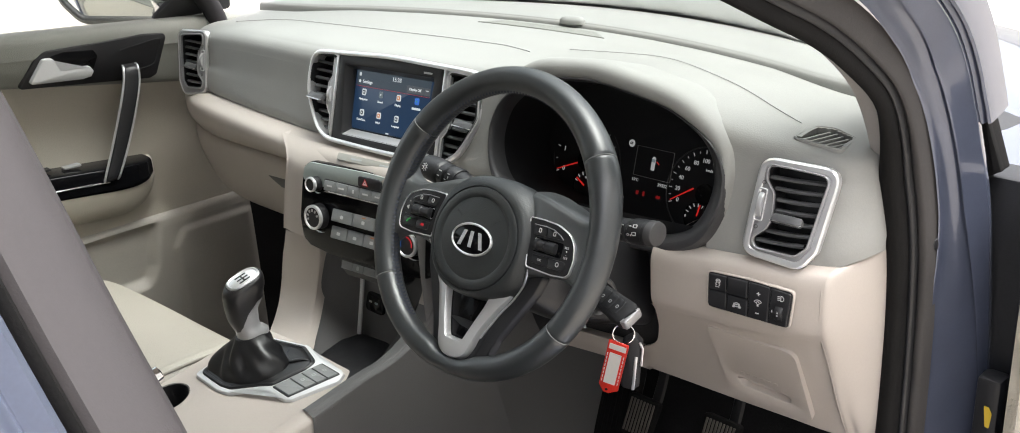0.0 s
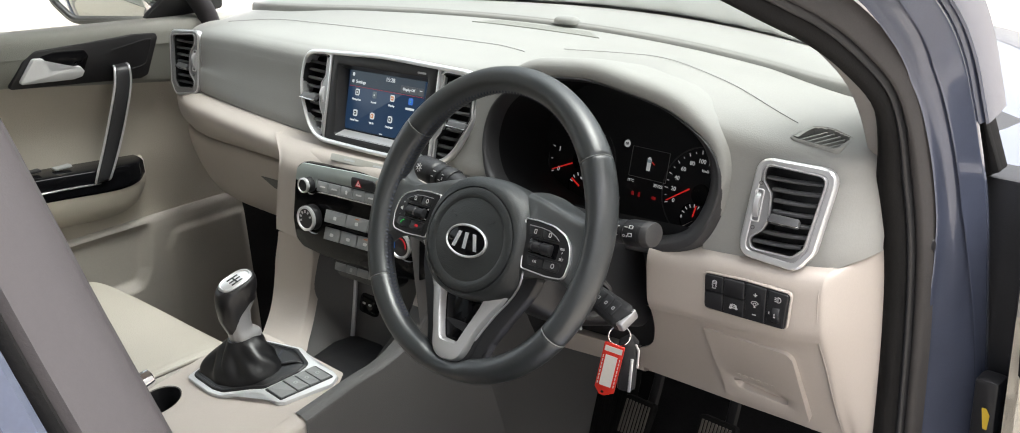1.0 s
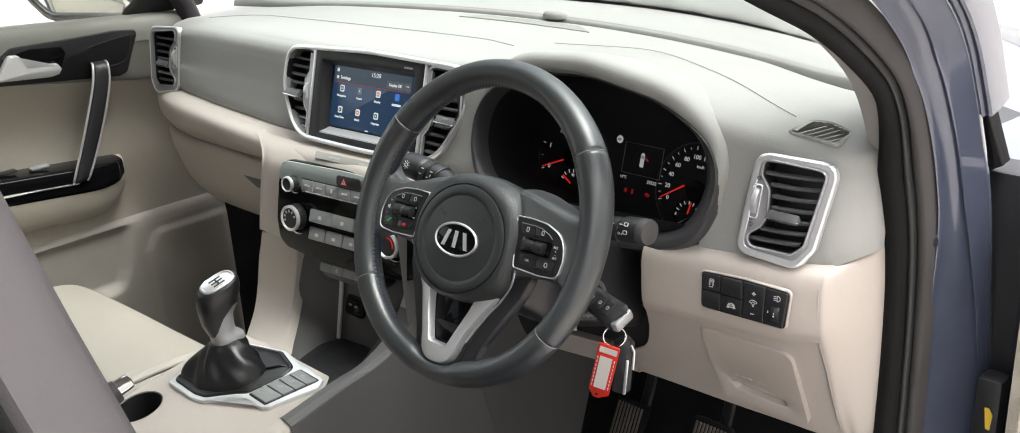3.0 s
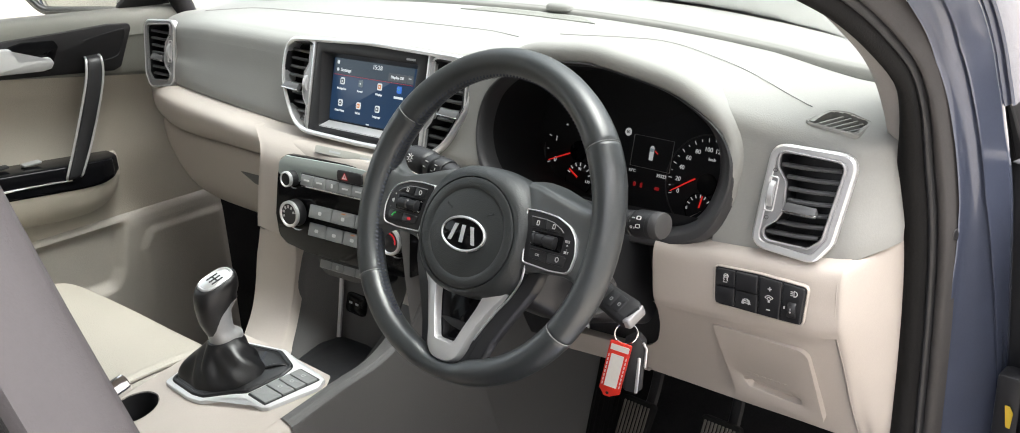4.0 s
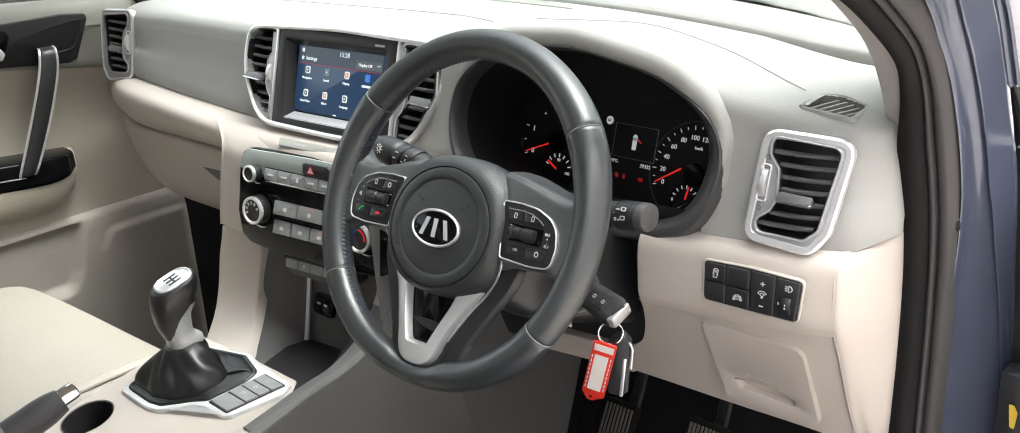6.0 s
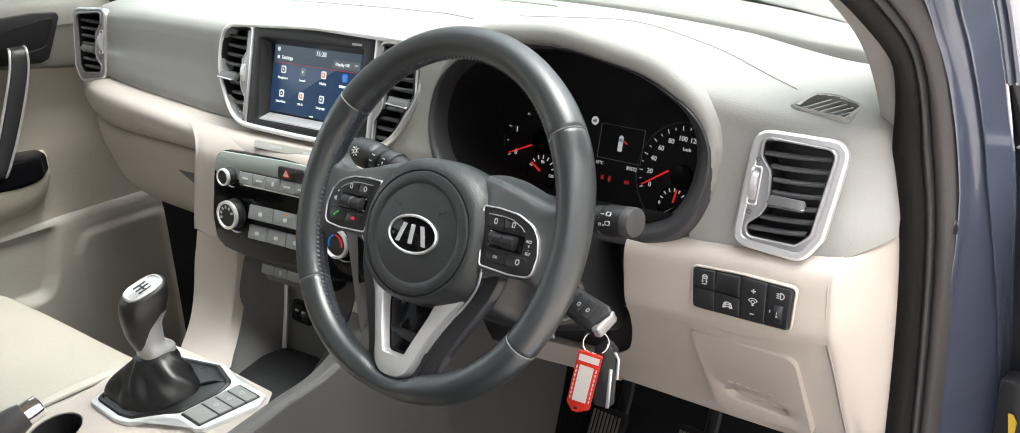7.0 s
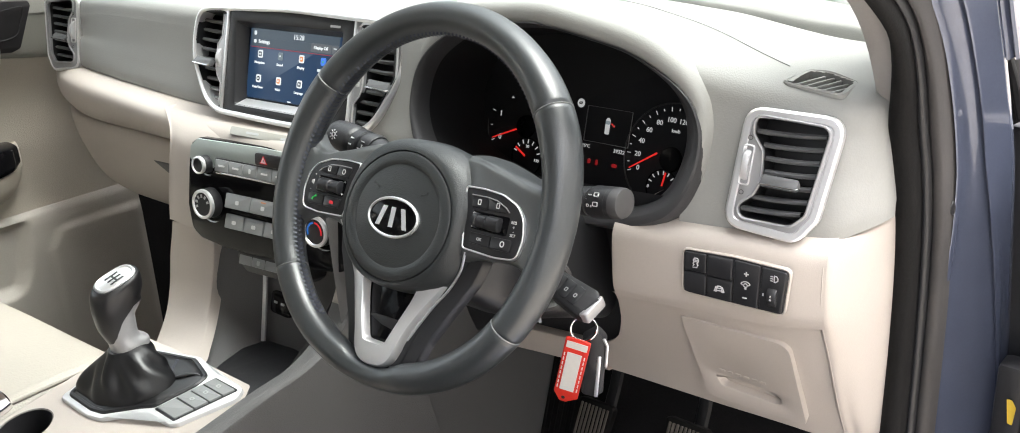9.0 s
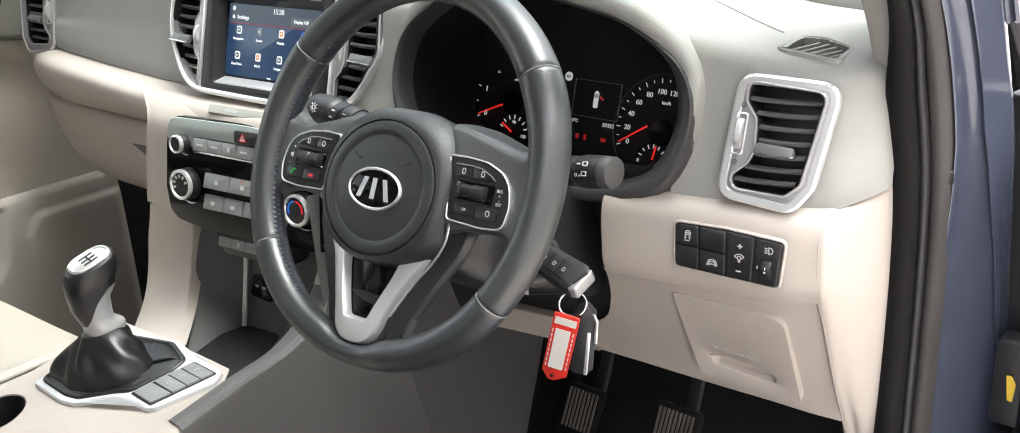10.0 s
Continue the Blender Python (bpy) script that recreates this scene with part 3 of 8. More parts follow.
# outlines of the outer vents and the long centre bezel, cut through the fascia
SIDE_OUT = [(-0.0385, 0.0675), (0.0480, 0.0630), (0.0325, -0.026), (0.0165, -0.0478), (-0.0500, -0.0390)]
F_RV = fr((0.625, 0.206, 1.0), (1, 0.2, 0), (0, 0.27, 1))
F_LV = fr((-0.627, 0.200, 1.012), (1, 0.10, 0), (0, 0.27, 1)) @ Matrix.Diagonal((1.08, 1.08, 1, 1))
F_CB = fr((0.006, 0.1615, 1.04), (1, 0.07, 0), (0, 0.3, 1))
CEN = rounded([(-0.1735, 0.0675), (0.0000, 0.0750), (0.1841, 0.0700), (0.1860, 0.012), (0.1488, -0.048), (0.1209, -0.062), (0.0000, -0.0640), (-0.1209, -0.062), (-0.1450, -0.048), (-0.1790, 0.008)], [0.016, 0.4, 0.02, 0.05, 0.02, 0.02, 0.4, 0.02, 0.03, 0.06], 6)


def flipped(pts):
    return [(-x, y) for x, y in pts][::-1]


def eased(pts, n, rounds=10):
    """A closed outline resampled evenly to n points and softened."""
    p = np.array(pts + pts[:1])
    d = np.concatenate([[0], np.cumsum(np.linalg.norm(np.diff(p, axis=0), axis=1))])
    q = np.array([[np.interp(t, d, p[:, c]) for c in (0, 1)] for t in np.linspace(0, d[-1], n, endpoint=False)])
    for _ in range(rounds):
        q = 0.5 * q + 0.25 * (np.roll(q, 1, 0) + np.roll(q, -1, 0))
    return [tuple(v) for v in q]


CEN = eased(CEN, 150, 8)
LIP = fr((0.374, 0.187, 1.035), (1, 0.055, 0), (0, 0.25, 1))
LIP_OUT = eased(rounded([(-0.172, -0.010), (-0.150, -0.068), (-0.05, -0.095), (0.10, -0.088), (0.158, -0.070), (0.178, -0.012), (0.165, 0.035), (0.100, 0.068), (0.00, 0.086), (-0.095, 0.080), (-0.160, 0.040)], 0.05, 6), 132)


F_DF = fr((0.627, 0.284, 1.0795), (1, 0.0, -0.16), (0, 1, 0.03)) @ Matrix.Diagonal((1, 0.84, 1, 1))
DEM = rounded([(-0.0245, -0.044), (0.0247, -0.033), (0.0215, 0.012), (-0.007, 0.021), (-0.0215, 0.008)], [0.005, 0.006, 0.007, 0.012, 0.010])


def shelf_front(x):
    """How far ahead the raised rear shelf begins."""
    return max(0.540 - 0.40 * x * x, 0.470 - 0.10 * abs(x)) if abs(x) > 0.3 else 0.540 - 0.40 * x * x


def top_row(x):
    f, t, yw = ease(x, FACE), ease(x, TOPZ), screen_base(x)
    ys, y3 = shelf_front(x), f + 0.05
    rear = 1.0975 - 0.012 * max(0.0, abs(x) - 0.45) / 0.25
    return [(x, f + 0.004, t - 0.030), (x, f + 0.009, t - 0.012), (x, f + 0.022, t - 0.002), (x, f + 0.05, t + 0.003), (x, y3 + 0.36 * (ys - y3), t + 0.003), (x, y3 + 0.68 * (ys - y3), 0.45 * t + 0.55 * rear), (x, y3 + 0.92 * (ys - y3), rear - 0.003), (x, ys + 0.002, rear - 0.006)]


XS = np.concatenate([np.linspace(-0.70, 0.62, 31), [0.645, 0.662, 0.674, 0.682, 0.687, 0.690, 0.693]])
skin = loft([top_row(x) for x in XS], 460, 110)
for m, o in ((F_LV, rounded(flipped(SIDE_OUT), 0.018)), (F_RV, rounded(SIDE_OUT, 0.018)), (F_CB, CEN)):
    pierced(skin, m, inset(o, 0.003))
pierced(skin, LIP, inset(LIP_OUT, -0.004), 0.13)
pierced(skin, F_DF, inset(DEM, 0.002), 0.02)
part("dash_top", skin, GREY, dash, "grey grained soft top of the dashboard")
part("dash_shelf", loft([[(x, shelf_front(x) - 0.002, 1.080), (x, shelf_front(x) + 0.001, 1.0935), (x, shelf_front(x) + 0.006, 1.0985), (x, shelf_front(x) + 0.018, 1.1005), (x, 0.5 * (shelf_front(x) + screen_base(x)), 1.0990), (x, screen_base(x) - 0.010, 1.0915), (x, screen_base(x) + 0.01, 1.075)] for x in np.linspace(-0.69, 0.69, 18)], 70, 34), GREY, dash, "raised grey rear shelf of the dashboard")
# fine seams across the soft top
for pts in ([(x, 0.318 - 0.25 * max(0.0, abs(x + 0.2) - 0.3)) for x in np.linspace(-0.60, 0.16, 24)], [(0.20, 0.340), (0.30, 0.342), (0.40, 0.333), (0.48, 0.314), (0.54, 0.296), (0.590, 0.282)]):
    pts = curve(pts, 40)
    part("top_seam", tube([(x, y, ease(x, TOPZ) + 0.0044) for x, y in pts], 0.0005, 6), GREY, dash, "fine seam across the soft top")


def face_row(x):
    f, t = ease(x, FACE), ease(x, TOPZ)
    return [(x, f + 0.004, t - 0.029), (x, f - 0.001, t - 0.06), (x, f - 0.008, 1.01), (x, f - 0.014, 0.985), (x, f - 0.010, 0.972), (x, f + 0.01, 0.968)]


skin = loft([face_row(x) for x in np.linspace(-0.70, 0.216, 18)], 640, 100)
pierced(skin, F_LV, inset(rounded(flipped(SIDE_OUT), 0.018), 0.004))
pierced(skin, F_CB, inset(CEN, 0.003))
pierced(skin, LIP, inset(LIP_OUT, -0.004), 0.13)
part("fascia_passenger", skin, GREY, dash, "grey upper fascia")


def outer_row(x):
    f, t = ease(x, FACE), ease(x, TOPZ)
    low = lerp(x, [(0.60, 0.930), (0.650, 0.9400), (0.668, 0.9520), (0.680, 0.9570), (0.693, 0.9605)])
    return [(x, f + 0.004, t - 0.029), (x, f - 0.001, 0.5 * (t - 0.029) + 0.506), (x, f - 0.006, 1.003), (x, f - 0.010, 1.003 - 0.25 * (1.003 - low)), (x, f - 0.013, 1.003 - 0.50 * (1.003 - low)), (x, f - 0.015, 1.003 - 0.75 * (1.003 - low)), (x, f - 0.014, low)]


skin = pierced(loft([outer_row(x) for x in (0.532, 0.55, 0.57, 0.60, 0.63, 0.65, 0.664, 0.674, 0.682, 0.687, 0.690, 0.693)], 90, 60), F_RV, inset(rounded(SIDE_OUT, 0.018), 0.004))
pierced(skin, LIP, inset(LIP_OUT, -0.004), 0.13)
part("fascia_driver", skin, GREY, dash, "grey fascia round the outer vent")

gap = [(x, ease(x, FACE) - 0.0135, 0.9705) for x in np.linspace(-0.575, -0.205, 20)]
part("fascia_gap", tube(gap, 0.0016, 6), BLACK, dash, "dark gap under the grey fascia")
ROLL = [(-0.72, 0.225), (-0.64, 0.185), (-0.56, 0.163), (-0.4, 0.140), (-0.22, 0.118), (-0.1, 0.110), (0.1, 0.112), (0.2, 0.120), (0.34, 0.144), (0.5, 0.1675), (0.6, 0.1835), (0.66, 0.1985), (0.69, 0.229)]
LID = [(-0.72, 0.232), (-0.64, 0.197), (-0.55, 0.181), (-0.40, 0.183), (-0.15, 0.185)]
ROLLTOP = [(-0.72, 0.966), (-0.58, 0.972), (-0.2, 0.974), (0.12, 0.974), (0.22, 0.972), (0.4, 0.955), (0.52, 0.950), (0.69, 0.952)]


def roll_row(x):
    f, r, z = ease(x, FACE), ease(x, ROLL), ease(x, ROLLTOP)
    # before the passenger the ledge turns under towards the glovebox
    g = (ease(x, LID) - r) * min(1.0, max(0.0, (-0.150 - x) / 0.03))
    return [(x, f + 0.02, z), (x, f - 0.016, z), (x, r + 0.016, z - 0.004), (x, r + 0.004, z - 0.014), (x, r + 0.10 * g, z - 0.032), (x, r + 0.001 + 0.40 * g, z - 0.052), (x, r + 0.008 + 0.78 * g, z - 0.070), (x, r + 0.014 + g, z - 0.082)]


part("cream_roll", loft([roll_row(x) for x in np.linspace(-0.70, 0.225, 20)], 80, 34), CREAM, dash, "cream rolled ledge across the dashboard")


def glove_row(x):
    r = ease(x, LID)
    return [(x, r + 0.014, 0.893), (x, r + 0.006, 0.889), (x, r + 0.004, 0.872), (x, r + 0.010, 0.835), (x, r + 0.028, 0.785), (x, r + 0.052, 0.756), (x, r + 0.080, 0.744), (x, r + 0.12, 0.742)]


box = part("glovebox_lid", loft([glove_row(x) for x in np.linspace(-0.685, -0.150, 9)], 30, 30), CREAM, dash, "closed cream glovebox lid")
part("glovebox_latch", plate(rounded([(-0.052, 0.006), (0.060, 0.010), (0.060, -0.016), (-0.010, -0.012)], 0.003), fr((-0.340, 0.1895, 0.849), (1, 0.0, 0), (0, -0.15, 1)), 0.01, 0.002), GREY_SIDE, box, "recessed glovebox latch")

# knee panel below the cluster, with the fuse cover
def knee_row(x):
    r = ease(x, ROLL)
    d = 0.16 * (0.66 - x)
    return [(x, r + 0.055, 0.956), (x, r + 0.026, 0.955), (x, r + 0.008, 0.951), (x, r, 0.938), (x, r - 0.001, 0.91), (x, r + 0.000, 0.885), (x, r + 0.006, 0.872 + 0.0 * d)]


def returned(rows):
    """Rows of a panel with a turned-in edge before the first one."""
    first = rows[0]
    return [[(x + dx, y + dy, z) for x, y, z in first] for dx, dy in ((0.001, 0.035), (0.0003, 0.006), (0.0004, 0.0012))] + [[(x + 0.0014, y, z) for x, y, z in first]] + rows[1:]


part("knee_upper", loft(returned([knee_row(x) for x in np.linspace(0.4765, 0.668, 9)]), 60, 26), CREAM, dash, "cream upper knee panel")


def low_row(x):
    r = ease(x, ROLL)
    b = lerp(x, [(0.28, 0.736), (0.40, 0.736), (0.51, 0.730), (0.62, 0.722), (0.667, 0.712)])
    h = 0.874 - b
    return [(x, r + 0.004, 0.8755), (x, r + 0.011, 0.8695), (x, r + 0.024, 0.874 - 0.17 * h), (x, r + 0.049, 0.874 - 0.5 * h), (x, r + 0.076, 0.874 - 0.88 * h), (x, r + 0.086, b), (x, r + 0.115, b + 0.010)]


def knee_left(z):
    """Where the lower knee panel ends beside the column, with a rounded corner below."""
    return lerp(z, [(0.70, 0.395), (0.770, 0.405), (0.778, 0.420), (0.785, 0.4325), (0.795, 0.4430), (0.81, 0.4520), (0.83, 0.4610), (0.86, 0.4695), (0.88, 0.4735)])


lower = []
for u in np.linspace(0, 1, 10):
    x = 0.4735 + (0.667 - 0.4735) * u
    lower.append([tuple(p) for p in curve(low_row(x), 26)])
lower = [[(x + (1 - k / 9) * (knee_left(z) - 0.4735), y, z) for x, y, z in row] for k, row in enumerate(lower)]
part("knee_lower", loft(returned(lower), 60, 44), CREAM, dash, "cream lower knee panel")
part("knee_strip", loft([[(x, ease(x, ROLL) + 0.080, 0.776), (x, ease(x, ROLL) + 0.066, 0.777), (x, ease(x, ROLL) + 0.0625, 0.774), *low_row(x)[4:]] for x in np.linspace(0.285, 0.415, 7)], 24, 18), CREAM, dash, "cream lower edge of the knee panel under the column")
# side cap against the door opening
CAP = [(0.50, 0.345, 0.332), (0.62, 0.325, 0.322), (0.70, 0.298, 0.319), (0.765, 0.264, 0.317), (0.834, 0.233, 0.312), (0.881, 0.2105, 0.308), (0.915, 0.2065, 0.304), (0.935, 0.2075, 0.302), (0.946, 0.213, 0.301), (0.9520, 0.224, 0.300), (0.9555, 0.242, 0.300)]
cap = []
for z, y0, y1 in CAP:
    y1 = max(y1, y0 + 0.012)
    w = y1 - y0
    lift = 0.10 * max(0.0, z - 0.90)
    cap.append([(0.6600, y0 + 0.006, z), (0.6635, y0 + 0.0005, z), (0.6675, y0 + 0.001, z), (0.6715, y0 + 0.007, z), (0.6775, y0 + 0.30 * w, z + 0.3 * lift), (0.6850, y0 + 0.62 * w, z + 0.7 * lift), (0.6935, y1 - 0.002, z + lift), (0.6965, y1 + 0.004, z + lift), (0.6965, y1 + 0.02, z + lift)])
z = 0.9575
cap.append([(0.6600, 0.262, z), (0.6635, 0.258, z), (0.6675, 0.258, z), (0.6715, 0.262, z + 0.001), (0.6775, 0.272, z + 0.002), (0.6850, 0.284, z + 0.004), (0.6935, 0.298, z + 0.006), (0.6965, 0.304, z + 0.006), (0.6965, 0.32, z + 0.006)])
part("end_cap", loft(cap, 60, 34), CREAM, dash, "cream end cap of the dashboard")
part("cap_gap", tube(curve([(0.6655, y0 - 0.0002, z) for z, y0, y1 in CAP[2:-1]], 40), 0.0006, 6), CREAM, dash, "fine joint along the end cap")
F_FU = fr((0.577, 0.2286, 0.79), (1, 0.16, 0), (0, -0.46, 1))
FC = (0.008, -0.020)
fuse_outline = radial(rounded([(-0.0490, 0.0745), (-0.0375, -0.0470), (0.0630, -0.0600), (0.0555, 0.0530), (0.0490, 0.0635)], [0.005, 0.012, 0.006, 0.01, 0.012]), 120, FC)
scoop = radial(rounded([(-0.027, -0.003), (-0.019, -0.0250), (0.041, -0.0370), (0.038, -0.0185)], 0.006), 120, FC)
scoop_low = radial(rounded([(-0.022, -0.0125), (-0.016, -0.0240), (0.039, -0.0355), (0.0355, -0.0250)], 0.004), 120, FC)
fuse = part("fuse_cover", rings([(fuse_outline, -0.012), (fuse_outline, -0.0008), (inset(fuse_outline, 0.0006), 0.0), (inset(scoop, -0.0012), 0.0002), (scoop, -0.0006), (scoop_low, -0.0075)], F_FU, False, True), CREAM, dash, "cream fuse cover with a finger recess")
for k in range(6):
    part("embossed_bar", plate(rect(0.0055, 0.0035, 0.001, 2), at(F_FU, -0.016 + 0.008 * k, 0.0020 - 0.0012 * k, 0.0006), 0.001, 0.0003), CREAM, fuse)

# cluster hood
def swell(d):
    """The hood's outline grown by d over the top, and less at the sides and below."""
    return [(x + (bx - x) * k, y + (by - y) * k) for (x, y), (bx, by), k in ((q, b, 0.30 + 0.70 * max(0.0, min(1.0, (q[1] + 0.01) / 0.07))) for q, b in zip(LIP_OUT, inset(LIP_OUT, -d)))]


hood_layers = [(LIP_OUT, -0.02), (LIP_OUT, -0.004), (swell(0.002), -0.0005), (swell(0.006), 0.0006), (swell(0.013), -0.0005), (swell(0.019), -0.0045), (swell(0.0235), -0.012), (swell(0.0258), -0.024), (swell(0.0262), -0.05), (swell(0.024), -0.11)]


def hood_bend(x, y):
    return 0.014 * max(0.0, y / 0.086) ** 2


part("cluster_hood", rings(hood_layers, LIP, False, False, bend=hood_bend), GREY, dash, "grey grained hood over the instruments")


def lip_in(f):
    """The mouth of the hood narrowed: a little at the top, more at the right and below."""
    return [(x * (1 - f * (0.02 + 0.11 * max(0.0, x / 0.17))), y * (1 - f * (0.03 if y > 0 else 0.10))) for x, y in LIP_OUT]


def lip_out(f):
    """The mouth of the hood widened: hardly at the top and left, more at the right and below."""
    g = [min(1.0, max(0.12, (0.064 - y) / 0.060)) if x > 0 else 1.0 for x, y in LIP_OUT]
    return [(x + k * f * (0.0010 + 0.0040 * max(0.0, x / 0.17) + 0.003 * max(0.0, -x / 0.17)) * (1 if x > 0 else -1), y + k * f * (0.002 if y > 0 else -0.010 * min(1.0, -y / 0.07))) for (x, y), k in zip(LIP_OUT, g)]


part("hood_edge", rings([(LIP_OUT, 0.0012), (lip_out(0.35), 0.0022), (lip_out(0.75), 0.0012), (lip_out(1.0), -0.003), (lip_out(1.12), -0.009), (lip_out(1.2), -0.040)], LIP, False, False, bend=hood_bend), LIPGREY, dash, "charcoal edge of the hood")
part("hood_rim", rings([(inset(LIP_OUT, -0.0006), 0.0006), (lip_in(0.15), -0.0005), (lip_in(0.6), -0.008), (lip_in(1.0), -0.024)], LIP, False, False, bend=hood_bend), LIPGREY, dash, "charcoal rim inside the hood")
part("hood_lining", rings([(lip_in(0.95), -0.022), (lip_in(1.05), -0.05), (lip_in(1.2), -0.118)], LIP, False, True, bend=hood_bend), HOODDARK, dash, "black inside of the hood")

# speaker grille and light sensor on the top
top_pts = np.array([tuple(v.co) for v in bpy.data.objects["dash_top"].data.vertices])


def on_top(x, y):
    """The height of the soft top under a point of the plan."""
    d = (top_pts[:, 0] - x) ** 2 + (top_pts[:, 1] - y) ** 2
    k = np.argsort(d)[:6]
    w = 1 / (d[k] + 1e-7)
    return float((top_pts[k, 2] * w).sum() / w.sum())


grid = []
for v in np.linspace(0, 1, 9):
    x0, x1 = -0.128 + 0.02 * v, 0.150 - 0.06 * v
    grid.append([(x, 0.478 + 0.044 * v - 0.25 * x * x - 0.004 * x, on_top(x, 0.478 + 0.044 * v - 0.25 * x * x - 0.004 * x) + 0.0012) for x in np.linspace(x0, x1, 30)])
grille = thick(part("speaker_grille", patch(grid)[0], GRILLE, dash, "flat perforated centre speaker grille"), 0.0025)
part("light_sensor", rings([(ellipse(0.026, 0.015, 28), 0.0), (ellipse(0.025, 0.0145, 28), 0.005), (ellipse(0.021, 0.0115, 28), 0.0085), (ellipse(0.010, 0.005, 28), 0.0105)], fr((0.02, 0.546, 1.0975), (1, 0, 0), (0, 1, 0))), GREY, dash, "small grey dome of the light sensor")


# ---- side demister grille on the top ----


def demister(m):
    d = thing("demister_vent", "small grey slatted demister outlet on the dashboard top", "air vent")
    out = DEM
    part("frame", hoop(inset(out, -0.0028), out, at(m, 0, 0, -0.0004), 0.010, 0.0012), GREY, d)
    part("throat", plate(out, at(m, 0, 0, -0.0095), 0.002, 0.0002), BLACK, d)
    for k in range(6):
        s = 0.10 + 0.155 * k
        x0, y0 = -0.0245 + 0.0492 * s, -0.0425 + 0.011 * s
        x1 = min(x0 + 0.011, 0.0205)
        y1 = 0.004 + 0.011 * math.sin(math.pi * min(1.0, (x1 + 0.0215) / 0.043))
        if k == 5:
            y1 = -0.010
        part("slat", plate([(x0 - 0.0010, y0), (x0 + 0.0010, y0), (x1 + 0.0010, y1), (x1 - 0.0010, y1)], at(m, 0, 0, -0.0038), 0.004, 0.0006), GREY, d)


demister(F_DF)


# ---- air vents ----
def air_vent(m, outer, opening, wheel_at, tab_at, slats, group, label, flip=1, rim=0.0075, corner=0.018, plain=False):
    """A chrome-framed vent: frame, dark throat, curved slats, a grip tab and a thumb wheel."""
    v = thing("air_vent", label, "air vent", group=group)
    out = rounded(outer, corner, 6)
    # frame: chrome rim, then an inner silver plate pierced by the opening
    part("frame", hoop(out, inset(out, rim), m, 0.012, 0.0022), CHROME, v, "satin chrome frame")
    hole = rounded(opening, 0.0085, 5)
    part("throat", plate(inset(hole, -0.001), at(m, 0, 0, -0.030), 0.003, 0.0002), BLACK, v)
    part("lining", rings([(inset(hole, -0.0005), 0.001), (hole, -0.004), (inset(hole, 0.002), -0.030)], m, False, False), BLACK, v)
    part("hole_rim", hoop(inset(hole, -0.0022), hole, at(m, 0, 0, 0.0012), 0.005, 0.0008), BLACK if plain else DULL, v, "line round the opening")
    # surround plate between rim and opening
    bm = bmesh.new()
    ol = [bm.verts.new(m @ Vector((x, y, -0.0012))) for x, y in inset(out, rim * 0.8)]
    hl = [bm.verts.new(m @ Vector((x, y, -0.0006))) for x, y in inset(hole, -0.0012)]
    eo = [bm.edges.new((ol[i - 1], ol[i])) for i in range(len(ol))]
    eh = [bm.edges.new((hl[i - 1], hl[i])) for i in range(len(hl))]
    bmesh.ops.triangle_fill(bm, use_beauty=True, use_dissolve=False, edges=eo + eh)
    part("surround", bm, BLACK if plain else DULL, v, "surround plate", smooth=False)
    if plain:
        post = [(0.1118, 0.0620), (0.1195, 0.0600), (0.1195, 0.0330), (0.1268, 0.0225), (0.1272, -0.0065), (0.1240, -0.0150), (0.1160, -0.0250), (0.1160, -0.0500), (0.1118, -0.0565)]
        post = rounded(post if flip > 0 else flipped(post), 0.003, 3)
        part("post", plate(post, at(m, 0, 0, 0.0014), 0.006, 0.0010), DULL, v, "silver post with the thumb wheel")
        part("post_edge", tube([tuple(m @ Vector((x, y, 0.0012))) for x, y in [(flip * a, b) for a, b in ((0.1198, 0.0600), (0.1198, 0.0330), (0.1272, 0.0225), (0.1276, -0.0065), (0.1244, -0.0152), (0.1164, -0.0252), (0.1164, -0.0500))]], 0.0010, 6), CHROME, v, "bright edge of the post")
    for y, x0, x1 in slats:
        sec = []
        for x in np.linspace(x0, x1, 7):
            s = (x - x0) / (x1 - x0)
            b = -0.0010 * (1 - (2 * s - 1) ** 2)
            sec.append([tuple(m @ Vector((x, y + b + dy, w))) for dy, w in ((0.0025, -0.020), (0.0030, -0.009), (0.0012, -0.0065), (-0.0010, -0.0075), (-0.0022, -0.020))])
        part("slat", patch(sec)[0], VANE, v)
    tx, ty = tab_at
    part("grip_tab", plate(rounded([(-0.0165, -0.0045), (0.0165, -0.0065), (0.0175, 0.0025), (-0.0145, 0.0050)], 0.0025), m @ pose(tx, ty, 0.004, -28, 0, 0), 0.007, 0.0012), VANE, v, "charcoal grip tab")
    part("tab_edge", tube([tuple(m @ pose(tx, ty, 0.004, -28, 0, 0) @ Vector(p)) for p in ((-0.0165, -0.0035, -0.001), (-0.0155, -0.0052, 0.0002), (0.0155, -0.0072, 0.0002), (0.0170, -0.0055, -0.001))], 0.0008, 6), BRIGHT, v, "bright lower edge of the tab")
    wx, wy = wheel_at
    wm = m @ pose(wx, wy, 0.001, 0, 0, -4 * flip)
    part("wheel_slot", hoop(rect(0.0105, 0.036, 0.003), rect(0.0078, 0.033, 0.0025), wm, 0.004, 0.0007), CHROME, v, "bright slot of the thumb wheel")
    part("slot_floor", plate(rect(0.009, 0.0345, 0.002), at(wm, 0, 0, -0.003), 0.001, 0.0002), BLACK, v)
